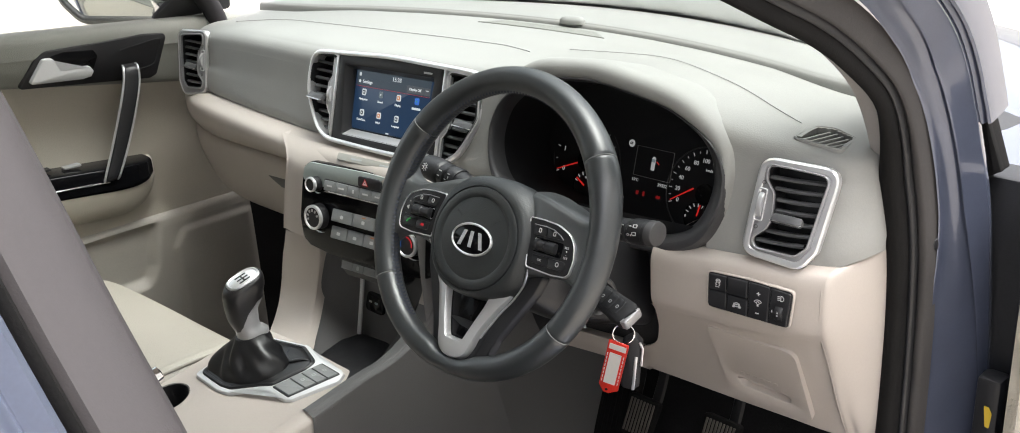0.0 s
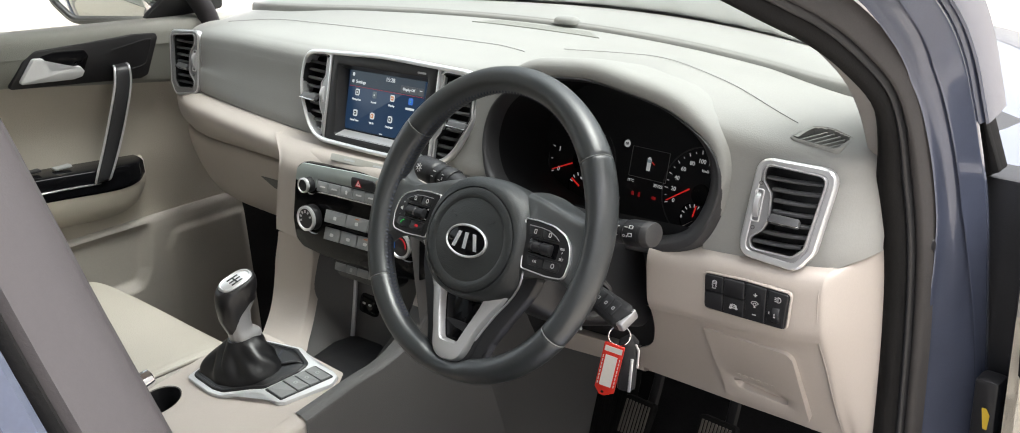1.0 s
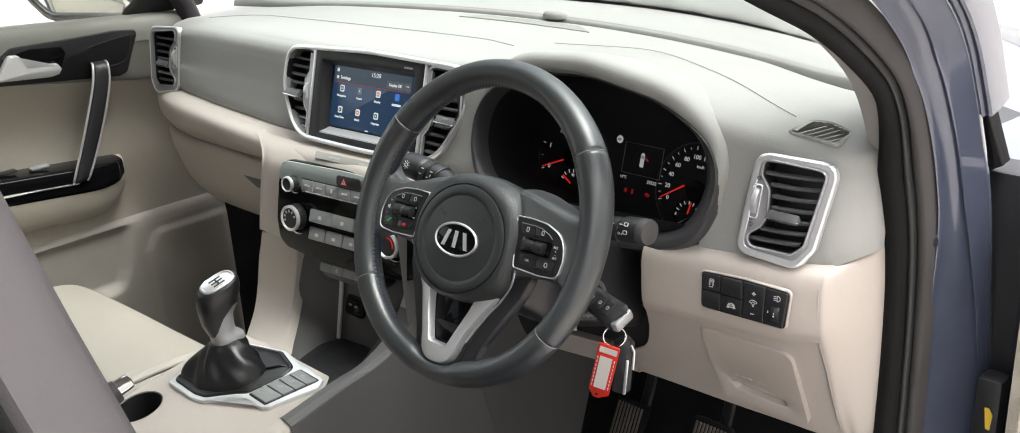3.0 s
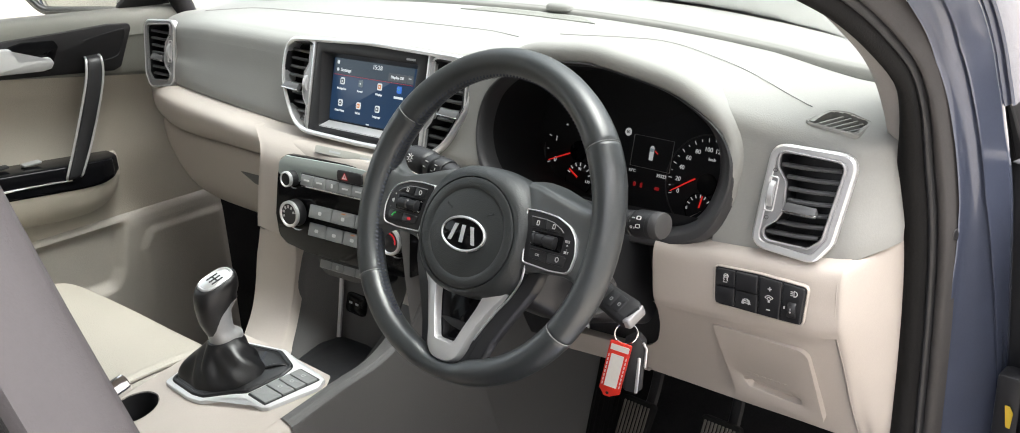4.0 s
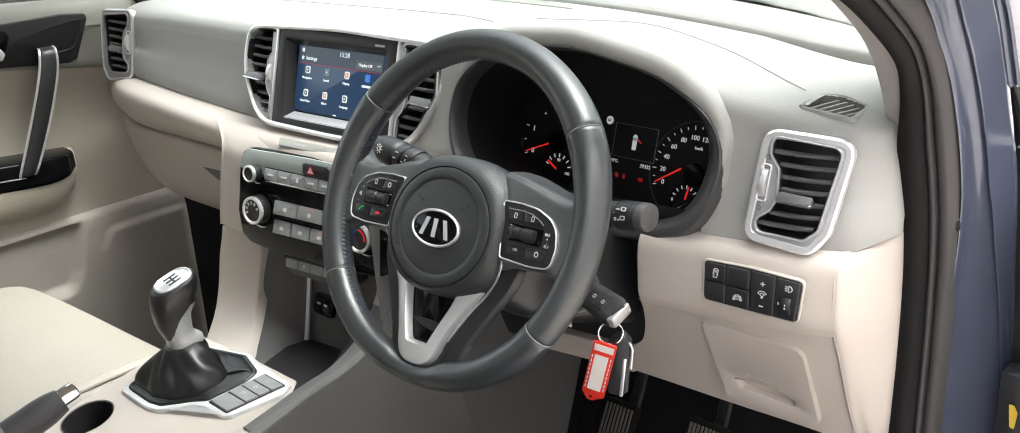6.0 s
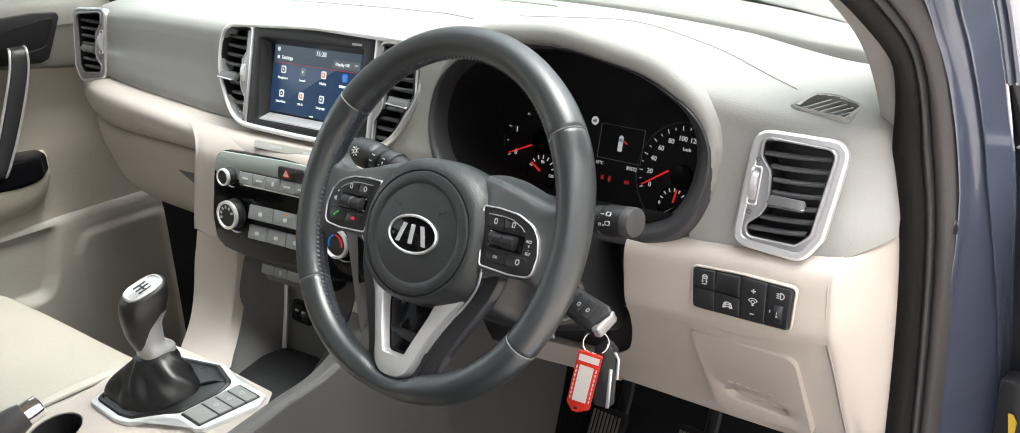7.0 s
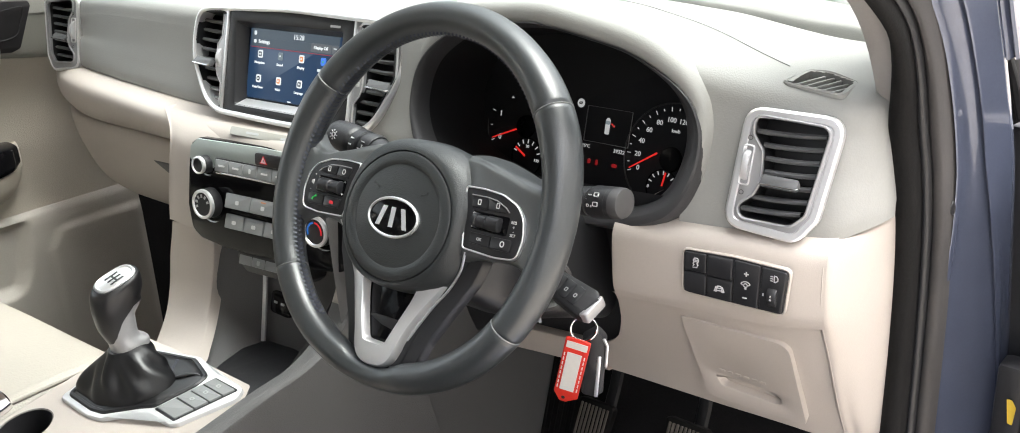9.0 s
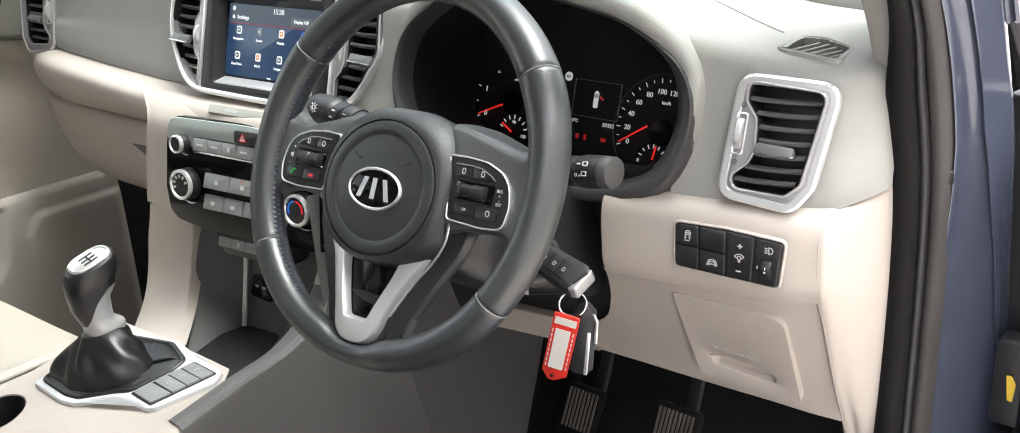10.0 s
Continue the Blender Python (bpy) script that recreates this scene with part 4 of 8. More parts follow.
    wheel = rings([(ellipse(0.015, 0.015, 24), -0.0028), (ellipse(0.0155, 0.0155, 24), 0.0), (ellipse(0.015, 0.015, 24), 0.0028)], wm @ pose(0, 0, -0.0095, 0, 90, 0))
    part("thumb_wheel", wheel, SILVER, v, "silver thumb wheel")
    for dy in (0.024, -0.024):
        part("mark", hoop(ellipse(0.0022, 0.0022, 14), ellipse(0.0016, 0.0016, 14), at(wm, 0.0, dy, 0.0), 0.0006, 0.0001), GREY_SIDE, v)
    return v


SIDE_HOLE = [(-0.029, 0.059), (0.0350, 0.0535), (0.0205, -0.022), (0.009, -0.0325), (-0.034, -0.030), (-0.0375, -0.020), (-0.0245, -0.010), (-0.0185, 0.002), (-0.0195, 0.030), (-0.029, 0.043)]
SIDE_SLATS = [(0.0450, -0.030, 0.031), (0.0335, -0.022, 0.0295), (0.0220, -0.020, 0.027), (0.0105, -0.020, 0.025), (-0.0010, -0.020, 0.0225), (-0.0125, -0.027, 0.0205), (-0.0235, -0.036, 0.016)]


air_vent(F_RV, SIDE_OUT, SIDE_HOLE, (-0.0335, 0.016), (-0.003, 0.006), SIDE_SLATS, "outer dashboard vents", "chrome-framed air vent with black slats beside the open door", rim=0.0090)
air_vent(F_LV, flipped(SIDE_OUT), flipped(SIDE_HOLE), (0.0335, 0.016), (0.003, 0.006), [(y, -b, -a) for y, a, b in SIDE_SLATS], "outer dashboard vents", "chrome-framed air vent with black slats beside the passenger door", -1, rim=0.0048)

# ---- infotainment unit with its two vents ----
def bowed(x, y):
    return -0.10 * max(0.0, abs(x) - 0.06) ** 2 * 3


unit = thing("infotainment_unit", "touchscreen unit showing a settings menu, in a long silver bezel", "car screen")
part("bezel", hoop(inset(CEN, -0.001), inset(CEN, 0.0055), at(F_CB, 0, 0, 0.0045), 0.022, 0.0024, bend=bowed), CHROME, unit, "satin silver bezel round screen and vents")
mid = rounded([(-0.1083, 0.0690), (0.1083, 0.0690), (0.1083, -0.059), (-0.1083, -0.059)], 0.003)
inner = rounded([(-0.0940, 0.0530), (0.0900, 0.0530), (0.0830, -0.0475), (-0.0860, -0.0475)], 0.003)
part("panel", rings([(mid, -0.016), (mid, -0.0015), (inset(mid, 0.001), -0.0008), (inset(inner, -0.003), 0.0), (inset(inner, -0.0005), -0.001), (inset(inner, 0.004), -0.010), (inset(inner, 0.006), -0.0165)], F_CB, False, False), BLACK, unit, "black panel round the display")
for s in (-1, 1):
    part("divider", plate(rounded([(s * 0.1080, 0.0695), (s * 0.1120, 0.0695), (s * 0.1120, -0.058), (s * 0.1080, -0.058)], 0.0008, 2), at(F_CB, 0, 0, 0.001), 0.012, 0.0008), CHROME, unit, "silver divider")
part("lower_ledge", plate(rounded([(-0.081, 0.0085), (0.078, 0.0085), (0.082, -0.0085), (-0.085, -0.0085)], 0.001), F_CB @ pose(0, -0.0440, -0.0075, -58, 0, 0), 0.003, 0.0006), SILVER, unit, "silver ledge under the display")
part("backing", plate(inset(inner, 0.002), at(F_CB, 0, 0, -0.0168), 0.002, 0.0002), BLACK, unit, "black backing of the display")
scr_m = F_CB @ pose(-0.004, 0.0055, -0.0150, 0, 0, 0)
display = part("display", plate(rect(0.158, 0.086, 0.001), scr_m, 0.004, 0.0003), NAVY, unit, "lit dark blue display")


def bar(w, h, x, y, mat, name="bar", r=0.0008, lift=0.0006, m=None, parent=None):
    return part(name, plate(rect(w, h, r, 2), at(m or scr_m, x, y, lift), 0.0005, 0.0001), mat, parent or display, smooth=False)


bar(0.154, 0.011, 0, 0.0365, SCREENDIM, "status_bar")
bar(0.154, 0.0125, 0, 0.0265, SCREENDIM, "title_bar", lift=0.0004)
bar(0.154, 0.0006, 0, 0.0195, SCREENRED, "red_line", lift=0.0009)
letters("clock", "15:28", 0.0085, at(scr_m, 0.008, 0.0360, 0.0008), SCREENWHITE, display)
letters("title", "Settings", 0.0066, at(scr_m, -0.063, 0.0265, 0.0008), SCREENWHITE, display, align="LEFT")
bar(0.0045, 0.0045, -0.0695, 0.0265, SCREENWHITE, "gear_icon", 0.002, 0.0008)
bar(0.0045, 0.0050, -0.0695, 0.0365, SCREENWHITE, "home_icon", 0.0015, 0.0010)
bar(0.034, 0.010, 0.047, 0.0268, SCREENBAR, "display_off_button", 0.001, 0.0008)
letters("display_off", "Display Off", 0.0052, at(scr_m, 0.047, 0.0268, 0.0012), SCREENWHITE, display)
bar(0.011, 0.010, 0.0705, 0.0268, SCREENBAR, "back_button", 0.001, 0.0008)
bar(0.005, 0.001, 0.0705, 0.0280, SCREENWHITE, "back_arrow", 0.0003, 0.0012)
ICONS = [("Navigation", SCREENBAR, -0.058, 0.0075), ("Sound", SCREENTEAL, -0.0215, 0.0075), ("Display", SCREENAMBER, 0.0155, 0.0075), ("", SCREENBLUE, 0.0525, 0.0075),
         ("Date/Time", BLACK, -0.058, -0.0225), ("Wi-Fi", SCREENAMBER, -0.0215, -0.0225), ("Language", SCREENBAR, 0.0155, -0.0225), ("Voice", SCREENTEAL, 0.0525, -0.0225)]
for word, mat, x, y in ICONS[:7]:
    ic = bar(0.0086, 0.0094, x, y + 0.004, SCREENWHITE if word in ("Display", "Wi-Fi", "Navigation", "Date/Time", "Language") else mat, "icon", 0.002)
    bar(0.0056, 0.0060, x, y + 0.004, mat, "icon_mark", 0.0012 if word != "Date/Time" else 0.0028, 0.001)
    bar(0.0022, 0.0022, x, y + 0.004, SCREENWHITE if word else SCREENGREEN, "icon_core", 0.001, 0.0014)
    if word:
        letters("caption", word, 0.0043, at(scr_m, x, y - 0.0065, 0.0008), SCREENWHITE, display)
    else:
        bar(0.017, 0.0030, x, y - 0.0065, SCREENWHITE, "caption_bar", 0.0005, 0.0008)
bar(0.006, 0.0016, 0.0, -0.0415, SCREENWHITE, "page_mark", 0.0006)
bar(0.016, 0.0026, 0.078, 0.0585, PALE, "brand_bar", 0.0005, 0.0004, F_CB, unit)
bar(0.010, 0.006, 0.094, -0.052, PALE, "disc_icon", 0.003, 0.0004, F_CB, unit)
CEN_HOLE_R = [(0.1185, 0.0625), (0.1680, 0.0600), (0.1715, 0.010), (0.1420, -0.0440), (0.1230, -0.0545), (0.1150, -0.0535), (0.1150, -0.026), (0.1240, -0.016), (0.1270, -0.006), (0.1265, 0.022), (0.1185, 0.032)]
CEN_OUT_R = [(0.1121, 0.0670), (0.1715, 0.0630), (0.1745, 0.011), (0.1445, -0.0460), (0.1228, -0.0570), (0.1121, -0.0575)]
CEN_SLATS = [(0.050, 0.1190, 0.1670), (0.038, 0.1190, 0.1680), (0.0260, 0.1265, 0.1690), (0.0140, 0.1268, 0.1695), (0.0020, 0.1270, 0.1660), (-0.0100, 0.1255, 0.1595), (-0.0220, 0.1170, 0.1535), (-0.034, 0.1155, 0.1465), (-0.0455, 0.1155, 0.1390)]
F_CV = at(F_CB, 0, 0, -0.0025)
air_vent(F_CV, CEN_OUT_R, CEN_HOLE_R, (0.1212, 0.006), (0.1525, 0.001), CEN_SLATS, "centre dashboard vents", "centre air vent with black slats and grey tab beside screen", rim=0.0014, corner=0.012, plain=True)
air_vent(F_CV, flipped(CEN_OUT_R), flipped(CEN_HOLE_R), (-0.1212, 0.006), (-0.1525, 0.001), [(y, -b, -a) for y, a, b in CEN_SLATS], "centre dashboard vents", "centre air vent with black slats and grey tab beside screen", -1, rim=0.0014, corner=0.012, plain=True)

# ---- centre stack with the climate panel ----
stack = thing("centre_stack", "cream centre stack running down to the console", "centre stack")
F_HV = fr((0.011, 0.104, 0.88), (1, 0.12, 0), (0, 0.15, 1))
rows = []
for z, hw, y, lw in ((0.973, 0.180, 0.138, 0.222), (0.966, 0.181, 0.1235, 0.196), (0.957, 0.182, 0.1130, 0.178), (0.9425, 0.184, 0.1045, 0.1685), (0.915, 0.188, 0.1005, 0.1725), (0.88, 0.192, 0.0975, 0.1785), (0.850, 0.195, 0.0950, 0.1830), (0.8345, 0.195, 0.0940, 0.1850)):
    rows.append([(-lw + 0.004, y + 0.12, z), (-lw - 0.0005, y + 0.008, z), (-lw + 0.006, y - 0.0045, z), (-0.1, y - 0.003, z), (0.1, y + 0.022, z), (hw - 0.010, y + 0.034, z), (hw, y + 0.044, z), (hw - 0.004, y + 0.12, z)])
part("front", loft(rows, 26, 40), CREAM, stack, "cream front of the stack")
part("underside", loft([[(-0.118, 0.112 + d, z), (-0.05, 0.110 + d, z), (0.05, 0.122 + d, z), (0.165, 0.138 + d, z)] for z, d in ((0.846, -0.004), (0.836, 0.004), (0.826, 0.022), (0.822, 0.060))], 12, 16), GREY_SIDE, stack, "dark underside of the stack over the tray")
STRIP = fr((0.012, 0.1190, 0.9650), (1, 0.09, 0), (0, 0.9, 1))
part("name_strip", plate(rounded([(-0.072, 0.0125), (0.060, 0.0125), (0.066, 0.0015), (-0.068, 0.0015)], 0.003), STRIP, 0.004, 0.0006), STRIPE, stack, "brushed silver strip under the screen")
for x in (-0.03, 0.03):
    bar(0.022, 0.003, x, 0.0070, PALE, "strip_print", 0.001, 0.0003, STRIP, stack)

clim = thing("climate_panel", "gloss black climate and audio panel with chrome-ringed knobs", "control panel")
PAN = rounded([(-0.127, 0.070), (-0.112, 0.0790), (0.0, 0.0815), (0.120, 0.0790), (0.135, 0.070), (0.1395, 0.040), (0.1440, -0.010), (0.138, -0.040), (0.122, -0.0500), (0.080, -0.0555), (-0.072, -0.0555), (-0.114, -0.0500), (-0.130, -0.040), (-0.1365, -0.010), (-0.1320, 0.040)], 0.016, 4)
part("panel", plate(PAN, at(F_HV, 0, 0, 0.004), 0.012, 0.002), GLOSS, clim, "gloss black panel")
part("upper_panel", plate(rounded([(-0.124, 0.068), (-0.111, 0.0780), (0.0, 0.0805), (0.119, 0.0780), (0.132, 0.068), (0.134, 0.052), (0.106, 0.042), (0.099, 0.0585), (-0.078, 0.0585), (-0.081, 0.046), (-0.104, 0.038), (-0.127, 0.052)], 0.005), at(F_HV, 0, 0, 0.0062), 0.003, 0.0008), GUNMETAL, clim, "grey-green metallic upper strip")
part("chrome_line", plate(rounded([(-0.078, 0.0412), (0.092, 0.0412), (0.092, 0.0390), (-0.080, 0.0390)], 0.0006, 2), at(F_HV, 0, 0, 0.0068), 0.003, 0.0005), BRIGHT, clim, "thin chrome line under the keys")
part("key_bed", plate(rounded([(-0.079, 0.0585), (0.099, 0.0585), (0.099, 0.0412), (-0.081, 0.0412)], 0.002), at(F_HV, 0, 0, 0.0066), 0.003, 0.0005), BLACK, clim, "black bed of the radio keys")


def knob(x, y, r, name, dots, label):
    m = at(F_HV, x, y, 0.004)
    k = part(name, lathe([(r * 1.02, 0.0), (r * 1.02, 0.004), (r, 0.006), (r, 0.0130), (r * 0.97, 0.0145), (r * 0.93, 0.0150)], m, 36), BLACK, clim, label)
    part("ring", rings([(ellipse(r * 1.01, r * 1.01, 40), 0.0125), (ellipse(r * 0.99, r * 0.99, 40), 0.0165), (ellipse(r * 0.84, r * 0.84, 40), 0.0172), (ellipse(r * 0.78, r * 0.78, 40), 0.0155)], m, False, False), CHROME, k, "chrome ring")
    part("cap", lathe([(r * 0.79, 0.0155), (r * 0.4, 0.0158), (0.0, 0.0158)], m, 30), BLACK, k)
    for a0, col in dots:
        a = radians(a0)
        wide, high = (0.16, 0.22) if col is WHITE else (0.30, 0.10)
        part("dial_mark", plate(rect(r * wide, r * high, 0.0004, 2), m @ pose(r * 0.56 * math.cos(a), r * 0.56 * math.sin(a), 0.0164, 0, 0, a0 - 90), 0.0005, 0.0001), col, k, smooth=False)
    # the glint on the collar is built in as a tapered chrome sliver
    part("sheen_glint", tube([tuple(m @ Vector((r * 1.36 * math.cos(radians(g)), r * 1.36 * math.sin(radians(g)), 0.0006))) for g in (236, 250, 265, 280, 292)], [0.0003, 0.0012, 0.0015, 0.0012, 0.0003], 6, flat=0.5), CHROME, k, "chrome sliver imitating the glint under the knob")
    part("sheen_ring", hoop(ellipse(r * 1.30, r * 1.30, 40), ellipse(r * 1.06, r * 1.06, 40), m, 0.002, 0.0008), GLOSS, k, "gloss collar")


knob(-0.0955, 0.0485, 0.0110, "volume_knob", [], "small chrome-ringed volume knob")
knob(0.1030, 0.0485, 0.0110, "tune_knob", [], "small chrome-ringed tuning knob")
knob(-0.0905, 0.000, 0.0185, "fan_knob", [(a, WHITE) for a in (200, 165, 130, 95, 60, 20)], "chrome-ringed fan knob")
knob(0.0985, -0.002, 0.0185, "temperature_knob", [(a, KEYBLUE) for a in (190, 165, 140, 115)] + [(a, KEYRED) for a in (75, 50, 25, 0)], "chrome-ringed temperature knob with blue and red arc")


def key(parent, m, w, h, mat, mark=None, name="button", r=0.0012, lift=0.003, tilt=0.0):
    b = part(name, plate(rect(w, h, r, 3), m @ pose(0, 0, lift, tilt, 0, 0), 0.006, 0.0009), mat, parent)
    if mark:
        for mw, mh, mx, my, mm in mark:
            part("print", plate(rect(mw, mh, min(mw, mh) * 0.3, 2), m @ pose(0, 0, lift, tilt, 0, 0) @ pose(mx, my, 0.0003), 0.0004, 0.0001), mm, b, smooth=False)
    return b


for k in range(7):
    x = -0.0655 + 0.0246 * k
    key(clim, at(F_HV, x, 0.0498, 0.0062), 0.0238, 0.0150, GREYKEY, [(0.011, 0.0022, 0, 0, WHITE)] if k != 2 else [(0.0035, 0.0055, 0, 0, WHITE)], tilt=-10)
hz = key(clim, at(F_HV, 0.016, 0.0668, 0.0062), 0.046, 0.0150, BLACK, None, "hazard_button", 0.004)
tri = [(0.0, 0.0052), (-0.0060, -0.0045), (0.0060, -0.0045)]
part("hazard_triangle", hoop(tri, [(x * 0.8, y * 0.8 - 0.0002) for x, y in tri], at(F_HV, 0.008, 0.0668, 0.0099), 0.0004, 0.0001), KEYRED, hz, "red triangle", smooth=False)
part("hazard_core", hoop([(x * 0.78, y * 0.78 - 0.0002) for x, y in tri], [(x * 0.25, y * 0.25 - 0.0002) for x, y in tri], at(F_HV, 0.008, 0.0668, 0.0098), 0.0004, 0.0001), WHITE, hz, smooth=False)
for k, x in enumerate((-0.0400, 0.0040, 0.0480)):
    key(clim, at(F_HV, x, 0.0085, 0.004), 0.0425, 0.0180, GREYKEY, [(0.006, 0.0050, 0, -0.001, WHITE)] + ([(0.008, 0.0014, 0, 0.006, SCREENAMBER)] if k == 1 else []), tilt=-14, lift=0.005)
for k, x in enumerate((-0.0470, -0.0130, 0.0210, 0.0550)):
    key(clim, at(F_HV, x, -0.0175, 0.004), 0.0318, 0.0178, GREYKEY, [(0.007, 0.0045, 0, -0.001, WHITE)] + ([(0.007, 0.0014, 0, 0.006, SCREENAMBER)] if k == 2 else []), tilt=-14, lift=0.005)
pod = part("seat_heater_pod", plate(rounded([(-0.060, -0.0575), (0.068, -0.0575), (0.064, -0.074), (0.054, -0.0825), (-0.042, -0.0825), (-0.054, -0.074)], 0.005), at(F_HV, 0, 0, -0.004), 0.03, 0.002), BLACK, clim, "black pod of seat heater switches")
for k in range(5):
    key(pod, at(F_HV, -0.042 + 0.023 * k, -0.0675, -0.0055), 0.0222, 0.0120, GREYKEY, [(0.005, 0.006, 0, 0, PALE)] if k in (1, 3) else None, tilt=-12)

# ---- console ----
con = thing("centre_console", "cream centre console with dark taupe sides, cup holder and storage tray", "console")
SLOPE = 0.17


def deck_z(y):
    return 0.725 + SLOPE * (y + 0.06) if y < 0.0 else 0.7352 + 0.08 * y


F_CT = fr((0.0, -0.06, 0.7265), (1, 0, 0), (0, 1, SLOPE))
CUP = (-0.076, -0.192)


def deck():
    """The cream deck, pierced by the cup holder."""
    bm = bmesh.new()
    out = rounded([(-0.114, -0.42), (0.118, -0.42), (0.118, -0.03), (0.106, -0.014), (-0.02, -0.014), (-0.09, -0.018), (-0.114, -0.018)], 0.008, 4)
    ol = [bm.verts.new(Vector((x, y, deck_z(y) - 0.0005))) for x, y in out]
    hl = [bm.verts.new(Vector((CUP[0] + 0.030 * math.cos(a), CUP[1] + 0.031 * math.sin(a), deck_z(CUP[1] + 0.031 * math.sin(a)) - 0.0005))) for a in np.linspace(0, 2 * math.pi, 36, endpoint=False)]
    e = [bm.edges.new((l[i - 1], l[i])) for l in (ol, hl) for i in range(len(l))]
    bmesh.ops.triangle_fill(bm, use_beauty=True, edges=e)
    return bm


part("deck", deck(), CREAM, con, "cream deck", smooth=False)
part("cup_holder", rings([(ellipse(0.0315, 0.0325, 36), 0.001), (ellipse(0.030, 0.031, 36), 0.0), (ellipse(0.0285, 0.0295, 36), -0.006), (ellipse(0.027, 0.028, 36), -0.065)], fr((CUP[0], CUP[1], deck_z(CUP[1]) - 0.001), (1, 0, 0), (0, 1, SLOPE)), False, True), BLACK, con, "dark cup holder")
# right flank: cream behind, taupe panel ahead
flank = []
for y in np.linspace(-0.42, -0.0835, 6):
    z = deck_z(y)
    flank.append([(0.100, y, z), (0.117, y, z - 0.001), (0.130, y, z - 0.003), (0.1375, y, z - 0.008), (0.141, y, z - 0.02), (0.147, y, z - 0.085), (0.159, y, z - 0.2), (0.173, y, z - 0.36)])
part("flank", loft(flank, 16, 24), CREAM, con, "cream flank beside the driver's seat")
EDGE = [(-0.100, 0.7180), (-0.02, 0.7315), (0.04, 0.739), (0.085, 0.757), (0.118, 0.790), (0.138, 0.832), (0.150, 0.885)]


def wing(s):
    """Side wall that sweeps from the console up into the stack."""
    e = curve(EDGE, 26)
    skin, lip = [], []
    for y, z in e:
        f = min(1.0, max(0.0, (y + 0.100) / 0.16))
        g = (1 - f) ** 2
        skin.append([(s * 0.1325, y - 0.001, z - 0.0005), (s * 0.1375, y, z - 0.003), (s * (0.139 + 0.003 * g), y - 0.002 * g, z - 0.013), (s * (0.146 + 0.0025 * g), y + f * 0.016 - 0.014 * g, z - 0.08), (s * (0.158 + 0.003 * g), y + f * 0.04 - 0.036 * g, z - 0.2), (s * (0.172 + 0.003 * g), y + f * 0.07 - 0.06 * g, z - 0.36)])
    a = part("side_panel", loft(skin, 40, 20), GREY_SIDE, con, "dark taupe side panel")
    for y, z in e:
        w = float(np.interp(y, [-0.100, 0.02, 0.10, 0.15], [0.1165, 0.1165, 0.106, 0.098]))
        lip.append([(s * (w - 0.001), y + 0.012, z - 0.030), (s * w, y + 0.001, z - 0.004), (s * (w + 0.004), y - 0.001, z + 0.0005), (s * 0.130, y - 0.001, z + 0.0006), (s * 0.1335, y, z - 0.0015)])
    part("side_edge", loft(lip[:17], 26, 14), GREY_SIDE, con, "dark taupe rounded edge")
    part("wing_edge", loft(lip[16:], 26, 14), CREAM, con, "cream edge of the side wall")
    return a


wing(1)
# far side wall: a broad cream band sweeping from the stack down to the console
far = []
for lx, ly, lz, rx, ry, rz in ((-0.1850, 0.0900, 0.8325, -0.118, 0.106, 0.8325), (-0.1920, 0.0890, 0.810, -0.117, 0.105, 0.812), (-0.202, 0.088, 0.783, -0.117, 0.100, 0.784),
                               (-0.212, 0.084, 0.735, -0.112, 0.085, 0.743), (-0.198, 0.065, 0.708, -0.095, 0.060, 0.713), (-0.174, 0.036, 0.692, -0.053, 0.020, 0.706), (-0.145, 0.005, 0.690, 0.000, -0.020, 0.722), (-0.118, -0.040, 0.705, 0.012, -0.050, 0.724)):
    mx, my, mz = 0.5 * (lx + rx), 0.5 * (ly + ry) - (0.004 if ly > 0 else 0.0), 0.5 * (lz + rz)
    far.append([(lx - 0.002, ly + 0.10, lz - 0.02), (lx - 0.001, ly + 0.012, lz - 0.003), (lx + 0.006, ly, lz), (mx, my, mz), (rx - 0.006, ry - 0.002, rz), (rx, ry + 0.003, rz), (rx + 0.001, ry + 0.016, rz)])
part("far_wing", loft(far, 36, 30), CREAM, con, "cream far side wall")
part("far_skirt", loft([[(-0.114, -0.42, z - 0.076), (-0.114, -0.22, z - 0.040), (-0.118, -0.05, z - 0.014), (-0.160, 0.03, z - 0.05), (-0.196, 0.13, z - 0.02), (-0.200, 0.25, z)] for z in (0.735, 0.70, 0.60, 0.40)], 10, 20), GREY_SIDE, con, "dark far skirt")
